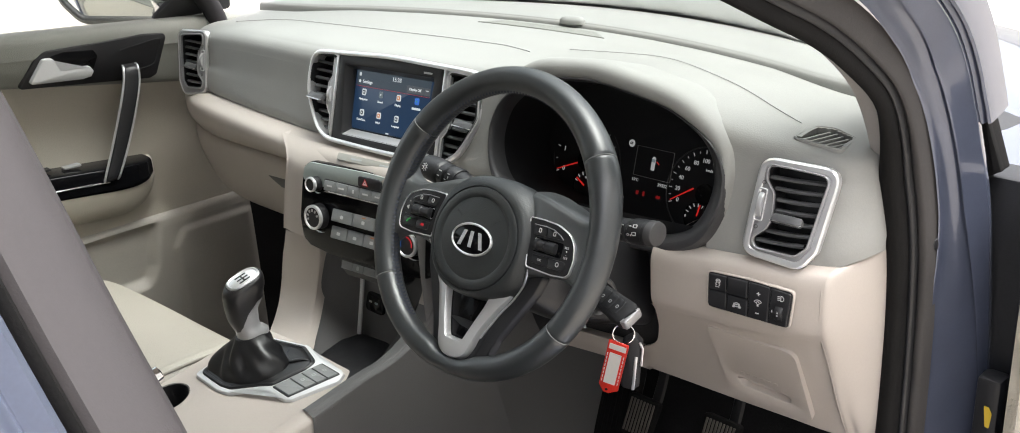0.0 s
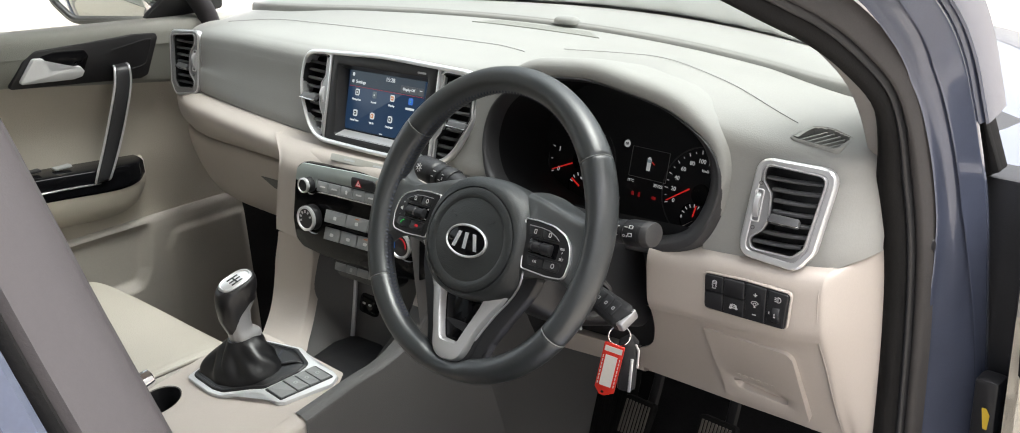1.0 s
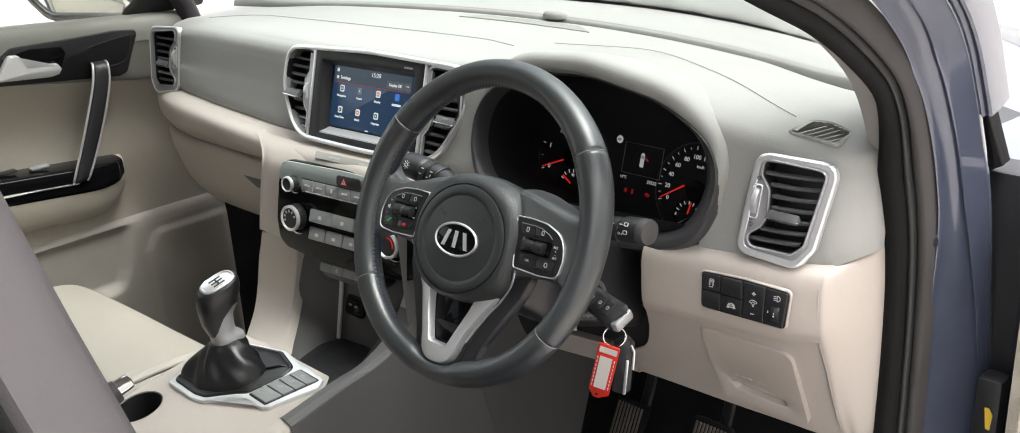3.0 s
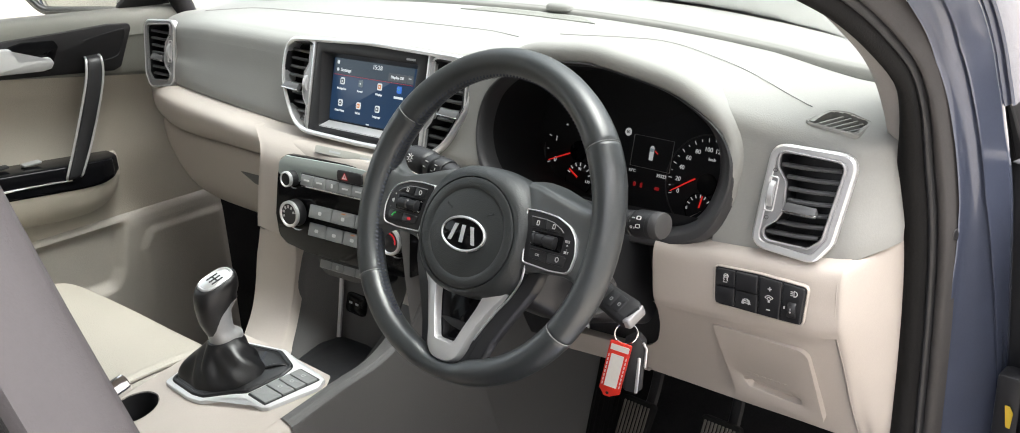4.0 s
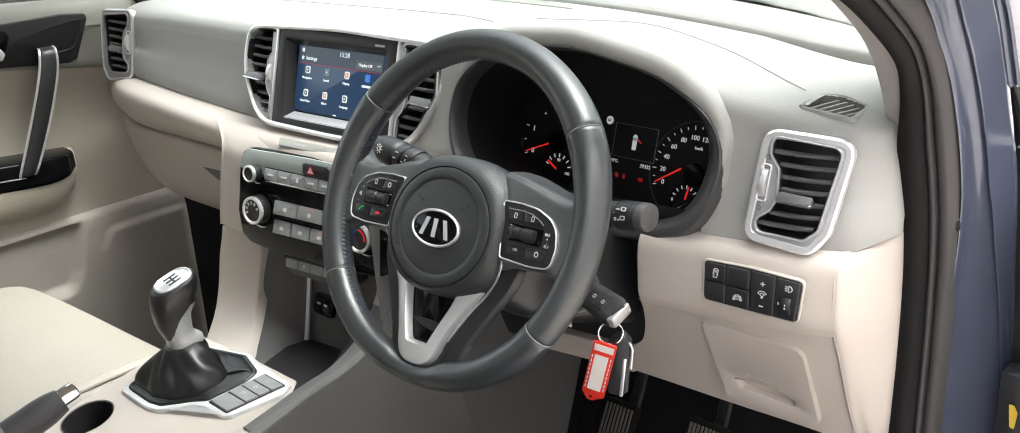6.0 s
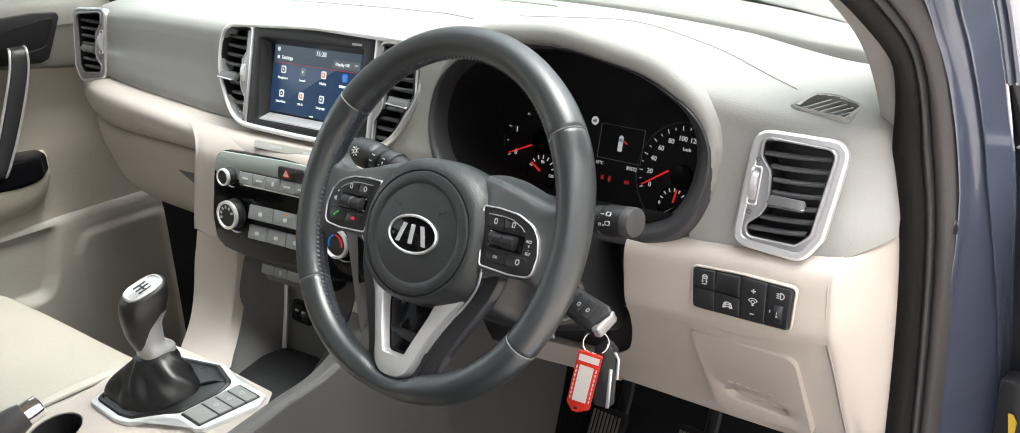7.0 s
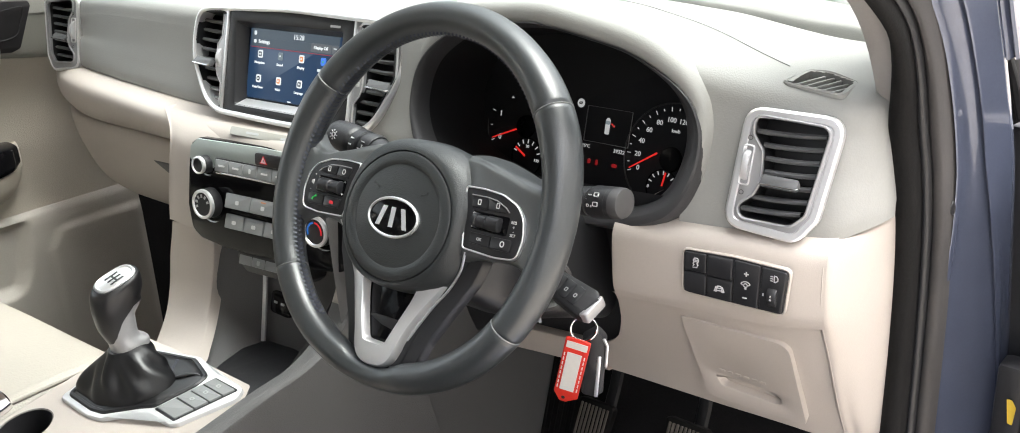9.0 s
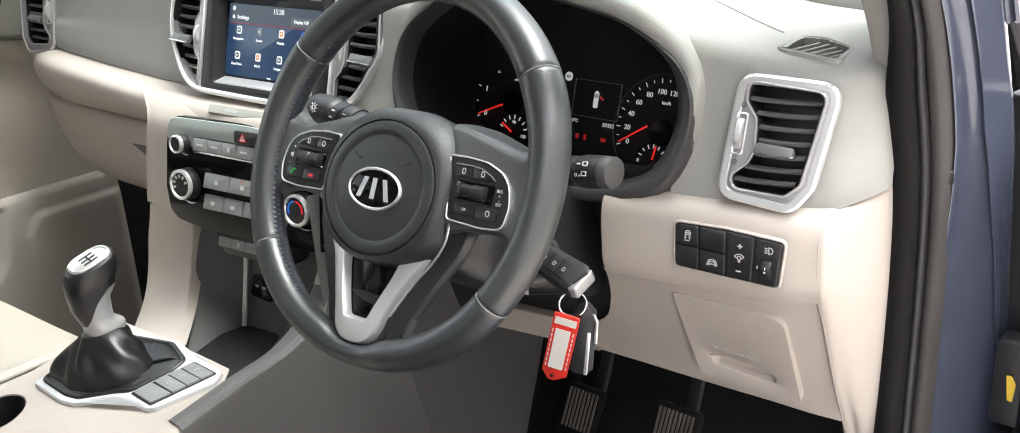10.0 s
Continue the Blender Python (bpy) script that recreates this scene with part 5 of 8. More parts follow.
# storage tray: one dark hollow with rounded corners, a rib and a black mat
TRAY = [(0.845, [(-0.122, 0.116), (-0.112, 0.138), (-0.085, 0.166), (-0.070, 0.169), (0.0, 0.171), (0.07, 0.169), (0.096, 0.155), (0.101, 0.146)]),
        (0.780, [(-0.118, 0.102), (-0.108, 0.120), (-0.082, 0.146), (-0.066, 0.149), (0.0, 0.152), (0.07, 0.150), (0.095, 0.135), (0.101, 0.112)]),
        (0.720, [(-0.107, 0.080), (-0.100, 0.098), (-0.072, 0.128), (-0.056, 0.132), (0.0, 0.135), (0.07, 0.132), (0.094, 0.100), (0.102, 0.030)]),
        (0.692, [(-0.080, 0.048), (-0.076, 0.072), (-0.062, 0.116), (-0.052, 0.123), (0.0, 0.128), (0.07, 0.125), (0.094, 0.080), (0.102, -0.012)]),
        (0.676, [(-0.050, 0.012), (-0.052, 0.055), (-0.055, 0.100), (-0.048, 0.116), (0.0, 0.121), (0.07, 0.118), (0.090, 0.070), (0.100, -0.012)])]
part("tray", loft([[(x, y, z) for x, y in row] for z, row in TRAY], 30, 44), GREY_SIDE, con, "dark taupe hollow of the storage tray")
part("tray_rib", tube(curve([(-0.051, 0.113, 0.684), (-0.061, 0.136, 0.755), (-0.071, 0.157, 0.835)], 10), 0.0035, 8), SILVER, con, "slim bright rib")
part("tray_mat", plate(rounded([(-0.030, 0.0), (0.100, 0.0), (0.098, 0.085), (0.065, 0.119), (0.0, 0.125), (-0.052, 0.119), (-0.060, 0.085), (-0.048, 0.045)], 0.016), fr((0, 0, 0.684), (1, 0, 0), (0, 1, 0)), 0.012, 0.003), BLACK, con, "black mat of the storage tray")
sock = part("socket_panel", plate(rect(0.042, 0.030, 0.008), fr((-0.030, 0.1335, 0.7350), (1, 0, 0), (0, 0.3, 1)), 0.01, 0.0015), GLOSS, con, "gloss black socket panel")
for x in (-0.010, 0.004):
    part("socket_mark", plate(rect(0.007, 0.003, 0.001), fr((-0.030 + x, 0.1330, 0.7355), (1, 0, 0), (0, 0.3, 1)), 0.001, 0.0002), PALE, sock, smooth=False)
# side of the tunnel ahead of the console, in the driver's foot well
part("tunnel_side", loft([[(0.130, y, 0.90), (0.134, y, 0.78), (0.147, y, 0.62), (0.160, y, 0.45), (0.168, y, 0.34)] for y in (0.10, 0.2, 0.34, 0.50, 0.60)], 14, 20), GREY_SIDE, con, "dark taupe foot well side")

# chrome surround, gaiter and gear lever
gear = thing("gear_lever", "manual gear lever with black gaiter and silver shift pattern cap", "gear lever")
SUR = rounded([(-0.083, -0.0845), (-0.0217, -0.0860), (0.0010, -0.0815), (0.0320, -0.0535), (0.0500, -0.0475), (0.0840, -0.0460), (0.0925, -0.0400), (0.1175, 0.0200), (0.1105, 0.0345), (0.0980, 0.0385), (0.058, 0.0385), (0.010, 0.048), (-0.060, 0.030), (-0.090, -0.030)], [0.008, 0.02, 0.02, 0.02, 0.02, 0.006, 0.008, 0.012, 0.006, 0.01, 0.02, 0.02, 0.02, 0.02], 4)
part("surround", plate(SUR, at(F_CT, 0, 0, 0.0035), 0.008, 0.002), FRAME, gear, "satin chrome surround plate")
WELL = rounded([(-0.0775, -0.0780), (-0.0220, -0.0795), (-0.0020, -0.0755), (0.0290, -0.0480), (0.0440, -0.0380), (0.0560, 0.0100), (0.0540, 0.0290), (0.010, 0.0420), (-0.056, 0.0255), (-0.083, -0.028)], 0.012, 5)
part("gaiter_ring", hoop(WELL, inset(WELL, 0.006), at(F_CT, 0, 0, 0.0065), 0.006, 0.0015), GAITER_SKIN, gear, "black leather edge of the gaiter")
part("gaiter_base", plate(eased(inset(WELL, 0.004), 80, 3), at(F_CT, 0, 0, 0.0062), 0.005, 0.002, dome=0.0012), GAITER_SKIN, gear, "flat black leather base of the gaiter")
NECK = Vector((-0.021, -0.0135))
FOOT = radial(eased([(-0.0740, -0.0690), (-0.0210, -0.0715), (0.0010, -0.0640), (0.0205, -0.0500), (0.0310, -0.0300), (0.0335, -0.0070), (0.0240, 0.0070), (0.0050, 0.0120), (-0.0300, 0.0110), (-0.0600, 0.0000), (-0.0790, -0.0300)], 90, 3), 160, (-0.021, -0.026))
# how far in (0 foot, 1 neck), height, fold depth
gl = []
for f, w, fold in curve([(-0.02, 0.004, 0.0), (0.0, 0.008, 0.010), (0.07, 0.0140, 0.03), (0.25, 0.0225, 0.07), (0.48, 0.0315, 0.085), (0.72, 0.0410, 0.06), (0.90, 0.0480, 0.025), (1.0, 0.0530, 0.0)], 34):
    ring_ = []
    for x, y in FOOT:
        g = math.atan2(y + 0.026, x + 0.021)
        ex, ey = NECK.x + 0.0180 * math.cos(g), NECK.y + 0.0222 * math.sin(g)
        c = 1 + 1.25 * fold * (0.7 * math.cos(5 * g + 0.9) + 0.5 * math.cos(9 * g + 2.0 + 8 * f) + 0.3 * math.cos(3 * g))
        qx, qy = -0.021, -0.026 + (NECK.y + 0.026) * f
        ring_.append((qx + (x + (ex - x) * f - qx) * c, qy + (y + (ey - y) * f - qy) * c))
    gl.append((ring_, w))
part("gaiter", rings(gl, F_CT, False, True), GAITER_SKIN, gear, "creased black gaiter")
part("gaiter_fold", tube(curve([tuple(F_CT @ Vector(p)) for p in ((0.018, 0.002, 0.006), (0.0260, 0.0060, 0.0085), (0.0330, 0.0150, 0.0085), (0.0400, 0.0215, 0.0075), (0.0450, 0.0240, 0.0060))], 16), [0.0010 + 0.0022 * math.sin(math.pi * k / 15) for k in range(16)], 10, flat=0.7), GAITER_SKIN, gear, "rolled fold of the gaiter")
for k in range(7):
    for d in (-0.0013, 0.0013):
        f = (k + 0.5) / 7
        part("stitch", plate(rect(0.0007, 0.0026, 0.0003, 2), at(F_CT, -0.0060 + 0.0150 * f + d, 0.0285 - 0.0215 * f, 0.0079) @ pose(0, 0, 0, 0, 0, 35), 0.001, 0.0001), THREAD, gear, smooth=False)

# knob: height, rear and front edge along the lever's side, half width
LX, LAST = -0.021, 0.8425
KNOB = curve([(0.7600, -0.0920, -0.0500, 0.0180), (0.7665, -0.0925, -0.0505, 0.0180), (0.7700, -0.0930, -0.0540, 0.0170), (0.7735, -0.0940, -0.0585, 0.0158), (0.7790, -0.0960, -0.0607, 0.0152), (0.7900, -0.0998, -0.0607, 0.0158), (0.8000, -0.1012, -0.0600, 0.0166),
              (0.8060, -0.1017, -0.0560, 0.0172), (0.8130, -0.1021, -0.0512, 0.0178), (0.8180, -0.1020, -0.0508, 0.0181), (0.8267, -0.1016, -0.0472, 0.0184), (0.8350, -0.1005, -0.0468, 0.0182), (0.8395, -0.0990, -0.0478, 0.0174), (LAST, -0.0965, -0.0500, 0.0155)], 60)


def knob_point(z, g, k=1.0):
    """A point of the knob's skin at height z and angle g; the top leans towards the driver and the seat."""
    s0, s1, a = (float(np.interp(z, KNOB[:, 0], KNOB[:, i])) for i in (1, 2, 3))
    h = 0.5 * (s1 - s0)
    b = math.sqrt(h * h - (0.43 * a) ** 2) / 0.9
    c, q = math.cos(g), math.sin(g)
    x, y = k * a * math.copysign(abs(c) ** 0.84, c), k * b * math.copysign(abs(q) ** 0.84, q)
    t = min(1.0, max(0.0, (z - 0.800) / 0.040)) ** 1.5
    return Vector((LX + x, 0.5 * (s0 + s1) / 0.9 + y, z + 0.0125 + t * (0.29 * y - 0.16 * x)))


def seam_z(g):
    """The seam between the leather and the silver neck, low behind and high in front."""
    d = math.degrees(math.asin(max(-1.0, min(1.0, math.sin(g)))))
    return float(np.interp(d, [-90, -60, -30, -10, 5, 20, 45, 64, 90], [0.7715, 0.7740, 0.7815, 0.7910, 0.8025, 0.8125, 0.8135, 0.8085, 0.8075]))


angles = np.linspace(0, 2 * math.pi, 72, endpoint=False)
skin = [[knob_point(seam_z(g), g, 0.98) for g in angles]] + [[knob_point(seam_z(g) + (LAST - seam_z(g)) * f + 0.0004 * (f < 0.01), g, 1.03) for g in angles] for f in np.linspace(0, 1, 40)]
kb, kv = patch(skin, False, True)
kb.faces.new(kv[-1])
part("knob", kb, KNOBSKIN, gear, "black leather knob")
part("neck", patch([[knob_point(0.7600 + (seam_z(g) + 0.002 - 0.7600) * f, g) for g in angles] for f in np.linspace(0, 1, 30)], False, True)[0], DULL, gear, "silver neck and collar")
TOP = pose(LX, -0.0815, 0.8566, 16.2, 9.1, 0)
part("cap_ring", hoop(oval(0.0146, 0.0238, 2.7), oval(0.0112, 0.0196, 2.7), at(TOP, 0, 0, 0.0016), 0.006, 0.0016), CHROME, gear, "bright ring of the cap")
part("cap", plate(oval(0.0113, 0.0197, 2.7), at(TOP, 0, 0, 0.0004), 0.003, 0.0003), CHROME, gear, "silver cap")
for x in (-0.0062, 0.0, 0.0062):
    part("gate_line", plate(rect(0.0020, 0.017, 0.0008, 2), at(TOP, x, 0, 0.0010), 0.0006, 0.0001), BLACK, gear, smooth=False)
part("gate_line", plate(rect(0.0140, 0.0022, 0.0008, 2), at(TOP, 0, 0, 0.0011), 0.0006, 0.0001), BLACK, gear, smooth=False)
BTN = at(F_CT, 0, 0, 0.0035)
KEY_L, KEY_R = ((0.0475, -0.0375), (0.0660, 0.0295)), ((0.0835, -0.0385), (0.1060, 0.0285))
TRAYP = rounded([(KEY_L[0][0] - 0.002, KEY_L[0][1] - 0.002), (KEY_R[0][0] + 0.002, KEY_R[0][1] - 0.002), (KEY_R[1][0] + 0.002, KEY_R[1][1] + 0.002), (KEY_L[1][0] - 0.002, KEY_L[1][1] + 0.002)], 0.003)
part("switch_tray", plate(TRAYP, at(BTN, 0, 0, 0.0006), 0.002, 0.0002), BLACK, gear, "dark tray of the console switches")


def along(side, f):
    (x0, y0), (x1, y1) = side
    return (x0 + (x1 - x0) * f, y0 + (y1 - y0) * f)


cuts = (0.0, 0.33, 0.565, 0.78, 1.0)
for k in range(4):
    f0, f1 = cuts[k] + 0.008, cuts[k + 1] - 0.008
    b = part("console_button", plate(rounded([along(KEY_L, f0), along(KEY_R, f0), along(KEY_R, f1), along(KEY_L, f1)], 0.0016), at(BTN, 0, 0, 0.0030 - (0.0008 if k == 0 else 0.0)), 0.004, 0.0010), GREYKEY, gear, "grey console switch" if k else "blank grey switch cover")
    if k:
        c = [sum(v) / 2 for v in zip(along(KEY_L, 0.5 * (f0 + f1)), along(KEY_R, 0.5 * (f0 + f1)))]
        part("print", hoop(rect(0.0062, 0.0048, 0.0016, 3), rect(0.0036, 0.0024, 0.0008, 3), at(BTN, c[0], c[1], 0.0034), 0.0004, 0.0001), PALE, b, smooth=False)

# ---- handbrake ----
hb = thing("handbrake", "lowered handbrake lever with a bright push button", "handbrake")
HP = curve([(0.020, -0.49, 0.735), (0.030, -0.39, 0.760), (0.036, -0.30, 0.788), (0.040, -0.258, 0.801)], 14)
part("lever", tube([tuple(p) for p in HP], [0.016, 0.017, 0.0175, 0.0175, 0.017, 0.017, 0.0165, 0.016, 0.016, 0.0155, 0.0155, 0.015, 0.014, 0.012], 14, flat=1.15), LIPGREY, hb, "dark grey grip")
BD = Vector(HP[-1] - HP[-3]).normalized()
part("button", tube([tuple(Vector(HP[-1]) + BD * d) for d in (-0.004, 0.010, 0.0165, 0.018)], [0.0115, 0.0115, 0.0105, 0.007], 16), BRIGHT, hb, "bright push button")
part("button_slot", plate(rect(0.004, 0.010, 0.001), fr(tuple(Vector(HP[-1]) + Vector((0.0, 0.002, 0.0128))), (1, 0, 0), (0, 1, 0.3)), 0.002, 0.0002), GREY_SIDE, hb)


# ---- instrument cluster ----
clu = thing("instrument_cluster", "unlit-looking black instrument cluster with red needles and a small display", "instrument cluster")
F_CL = fr((0.374, 0.290, 0.990), (1, 0, 0), (0, 0.3, 1))
part("face", plate(inset(LIP_OUT, 0.004), F_CL, 0.006, 0.0005), DIALFACE, clu, "black dial face")


def dial(cx, cy, r, first, last, words, parent, needle, size=0.0088, ticks=8, lean=0):
    m = at(F_CL, cx, cy, 0.001)
    d = part("dial", hoop(ellipse(r * 1.16, r * 1.16, 48), ellipse(r * 1.13, r * 1.13, 48), m, 0.002, 0.0004), BLACK, parent, "round dial with white numerals")
    for k in range(ticks * 2 + 1):
        a = first + (last - first) * k / (ticks * 2)
        part("tick", plate(rect(r * (0.09 if k % 2 == 0 else 0.05), r * 0.016), m @ pose(r * 1.02 * math.cos(radians(a)), r * 1.02 * math.sin(radians(a)), 0.0006, 0, 0, a), 0.0005, 0.0001), DIALWHITE, d, smooth=False)
    for k, wd in enumerate(words):
        a = radians(first + (last - first) * k / (len(words) - 1))
        letters("numeral", wd, size, at(m, r * 0.80 * math.cos(a), r * 0.80 * math.sin(a), 0.0006), DIALWHITE, d)
    a = radians(needle)
    part("needle", plate([(r * 0.24, -r * 0.018), (r * 0.98, -r * 0.010), (r * 0.98, r * 0.010), (r * 0.24, r * 0.018)], m @ pose(r * 0.98 * math.cos(a), r * 0.98 * math.sin(a), 0.004, 0, 0, needle + lean) @ pose(-r * 0.98, 0, 0), 0.001, 0.0002), NEEDLE, d, "red needle", smooth=False)
    part("hub", lathe([(r * 0.26, 0.0), (r * 0.24, 0.003), (0.0, 0.0035)], m, 30), GLOSS, d)
    return d


def small_gauge(cx, cy, r, needle, words, parent):
    m = at(F_CL, cx, cy, 0.0012)
    g = part("small_gauge", hoop(ellipse(r * 1.05, r * 1.05, 24), ellipse(r, r, 24), m, 0.001, 0.0001), GLOSS, parent, "small gauge")
    for k in range(7):
        a = 160 - 140 * k / 6
        part("tick", plate(rect(r * 0.22, r * 0.06), m @ pose(r * 0.85 * math.cos(radians(a)), r * 0.85 * math.sin(radians(a)), 0.0004, 0, 0, a), 0.0004, 0.0001), DIALWHITE, g, smooth=False)
    part("needle", plate(rect(r * 0.8, r * 0.10, 0, 2, r * 0.5, 0), m @ pose(0, 0, 0.001, 0, 0, needle), 0.0005, 0.0001), NEEDLE, g, "red needle", smooth=False)
    for wd, x, y in words:
        letters("numeral", wd, 0.0050, at(m, x, y, 0.0004), DIALWHITE, g)


tach = dial(-0.102, -0.010, 0.050, 205, -28, ["0", "1", "2", "3", "4", "5", "6"], clu, 203, ticks=6)
speedo = dial(0.0900, -0.016, 0.050, 201, -45, ["0", "20", "40", "60", "80", "100", "120", "140", "160", "180", "200", "220", "240"], clu, 199, size=0.0074, ticks=12, lean=14)
letters("unit", "km/h", 0.005, at(F_CL, 0.091, 0.013, 0.0016), DIALWHITE, speedo)
letters("unit", "x1000rpm", 0.0032, at(F_CL, -0.096, 0.014, 0.0016), DIALWHITE, tach)
small_gauge(-0.096, -0.044, 0.021, 150, [("130", 0.015, -0.002), ("90", 0.0, 0.012)], clu)
small_gauge(0.084, -0.046, 0.018, 80, [("0", -0.016, -0.001)], clu)
dm = at(F_CL, 0.0075, 0.006, 0.0012)
disp = part("trip_display", hoop(rect(0.058, 0.038, 0.001), rect(0.0572, 0.0372, 0.001), dm, 0.001, 0.0001), GREYKEY, clu, "small trip display with a car picture")
part("car_picture", plate(rounded([(-0.0028, -0.0085), (0.0028, -0.0085), (0.003, 0.0065), (0.0014, 0.009), (-0.0014, 0.009), (-0.003, 0.0065)], 0.0013), at(dm, 0, 0, 0.0004), 0.0004, 0.0001), DIALWHITE, disp, smooth=False)
part("car_glass", plate(rect(0.0055, 0.004, 0.001), at(dm, 0, 0.004, 0.0008), 0.0003, 0.0001), SCREENTEAL, disp, smooth=False)
part("open_door_mark", plate(rect(0.0055, 0.0014), dm @ pose(0.0068, 0.002, 0.0006, 0, 0, -35), 0.0003, 0.0001), SCREENRED, disp, smooth=False)
letters("odometer", "39322", 0.0058, at(F_CL, 0.0265, -0.0185, 0.0014), DIALWHITE, clu)
letters("temperature", "15°C", 0.0050, at(F_CL, -0.0165, -0.0185, 0.0014), DIALWHITE, clu)
part("limit_sign", plate(ellipse(0.0048, 0.0048, 20), at(F_CL, -0.031, 0.026, 0.0014), 0.0005, 0.0001), DIALWHITE, clu, "small round limit sign", smooth=False)
letters("limit", "60", 0.0048, at(F_CL, -0.031, 0.026, 0.0018), GLOSS, clu)
for x, w, h in ((-0.010, 0.004, 0.005), (0.000, 0.0032, 0.006), (0.023, 0.0065, 0.0038)):
    part("warning_lamp", plate(rect(w, h, 0.0014), at(F_CL, x, -0.034, 0.0014), 0.0005, 0.0001), DIALRED, clu, "red warning lamp", smooth=False)
part("bright_trim", tube([tuple(F_CL @ Vector(p)) for p in ((-0.13, -0.060, 0.02), (-0.06, -0.068, 0.03), (0.0, -0.071, 0.032), (0.04, -0.069, 0.031))], 0.0012, 6), CHROME, clu, "thin bright line below the dials")

# ---- steering column, stalks and ignition ----
RAKE = radians(25)
F_COL = fr((0.372, 0.0, 1.0), (1, 0, 0), (0, math.sin(RAKE), math.cos(RAKE)))
col = thing("steering_column", "black steering column shroud with two stalks and the ignition lock", "steering column")
shroud = []
for w, a, b, oy in ((-0.045, 0.052, 0.050, -0.010), (-0.055, 0.060, 0.060, -0.012), (-0.09, 0.066, 0.066, -0.016), (-0.14, 0.070, 0.066, -0.018), (-0.20, 0.072, 0.062, -0.018), (-0.26, 0.072, 0.06, -0.018)):
    shroud.append(([(x, y + oy) for x, y in rounded([(-a, -b), (a, -b), (a, b * 0.6), (a * 0.6, b), (-a * 0.6, b), (-a, b * 0.6)], 0.02, 5)], w))
part("shroud", rings(shroud, F_COL, True, True), SATIN, col, "black column shroud")
part("knee_backing", loft([[(x, 0.172 + 0.14 * (x - 0.372), 0.975), (x, 0.186 + 0.14 * (x - 0.372), 0.93), (x, 0.206 + 0.14 * (x - 0.372), 0.85), (x, 0.226 + 0.14 * (x - 0.372), 0.775), (x, 0.24 + 0.14 * (x - 0.372), 0.74)] for x in (0.235, 0.30, 0.372, 0.44, 0.53)], 14, 16), BLACK, col, "black panel behind the column")


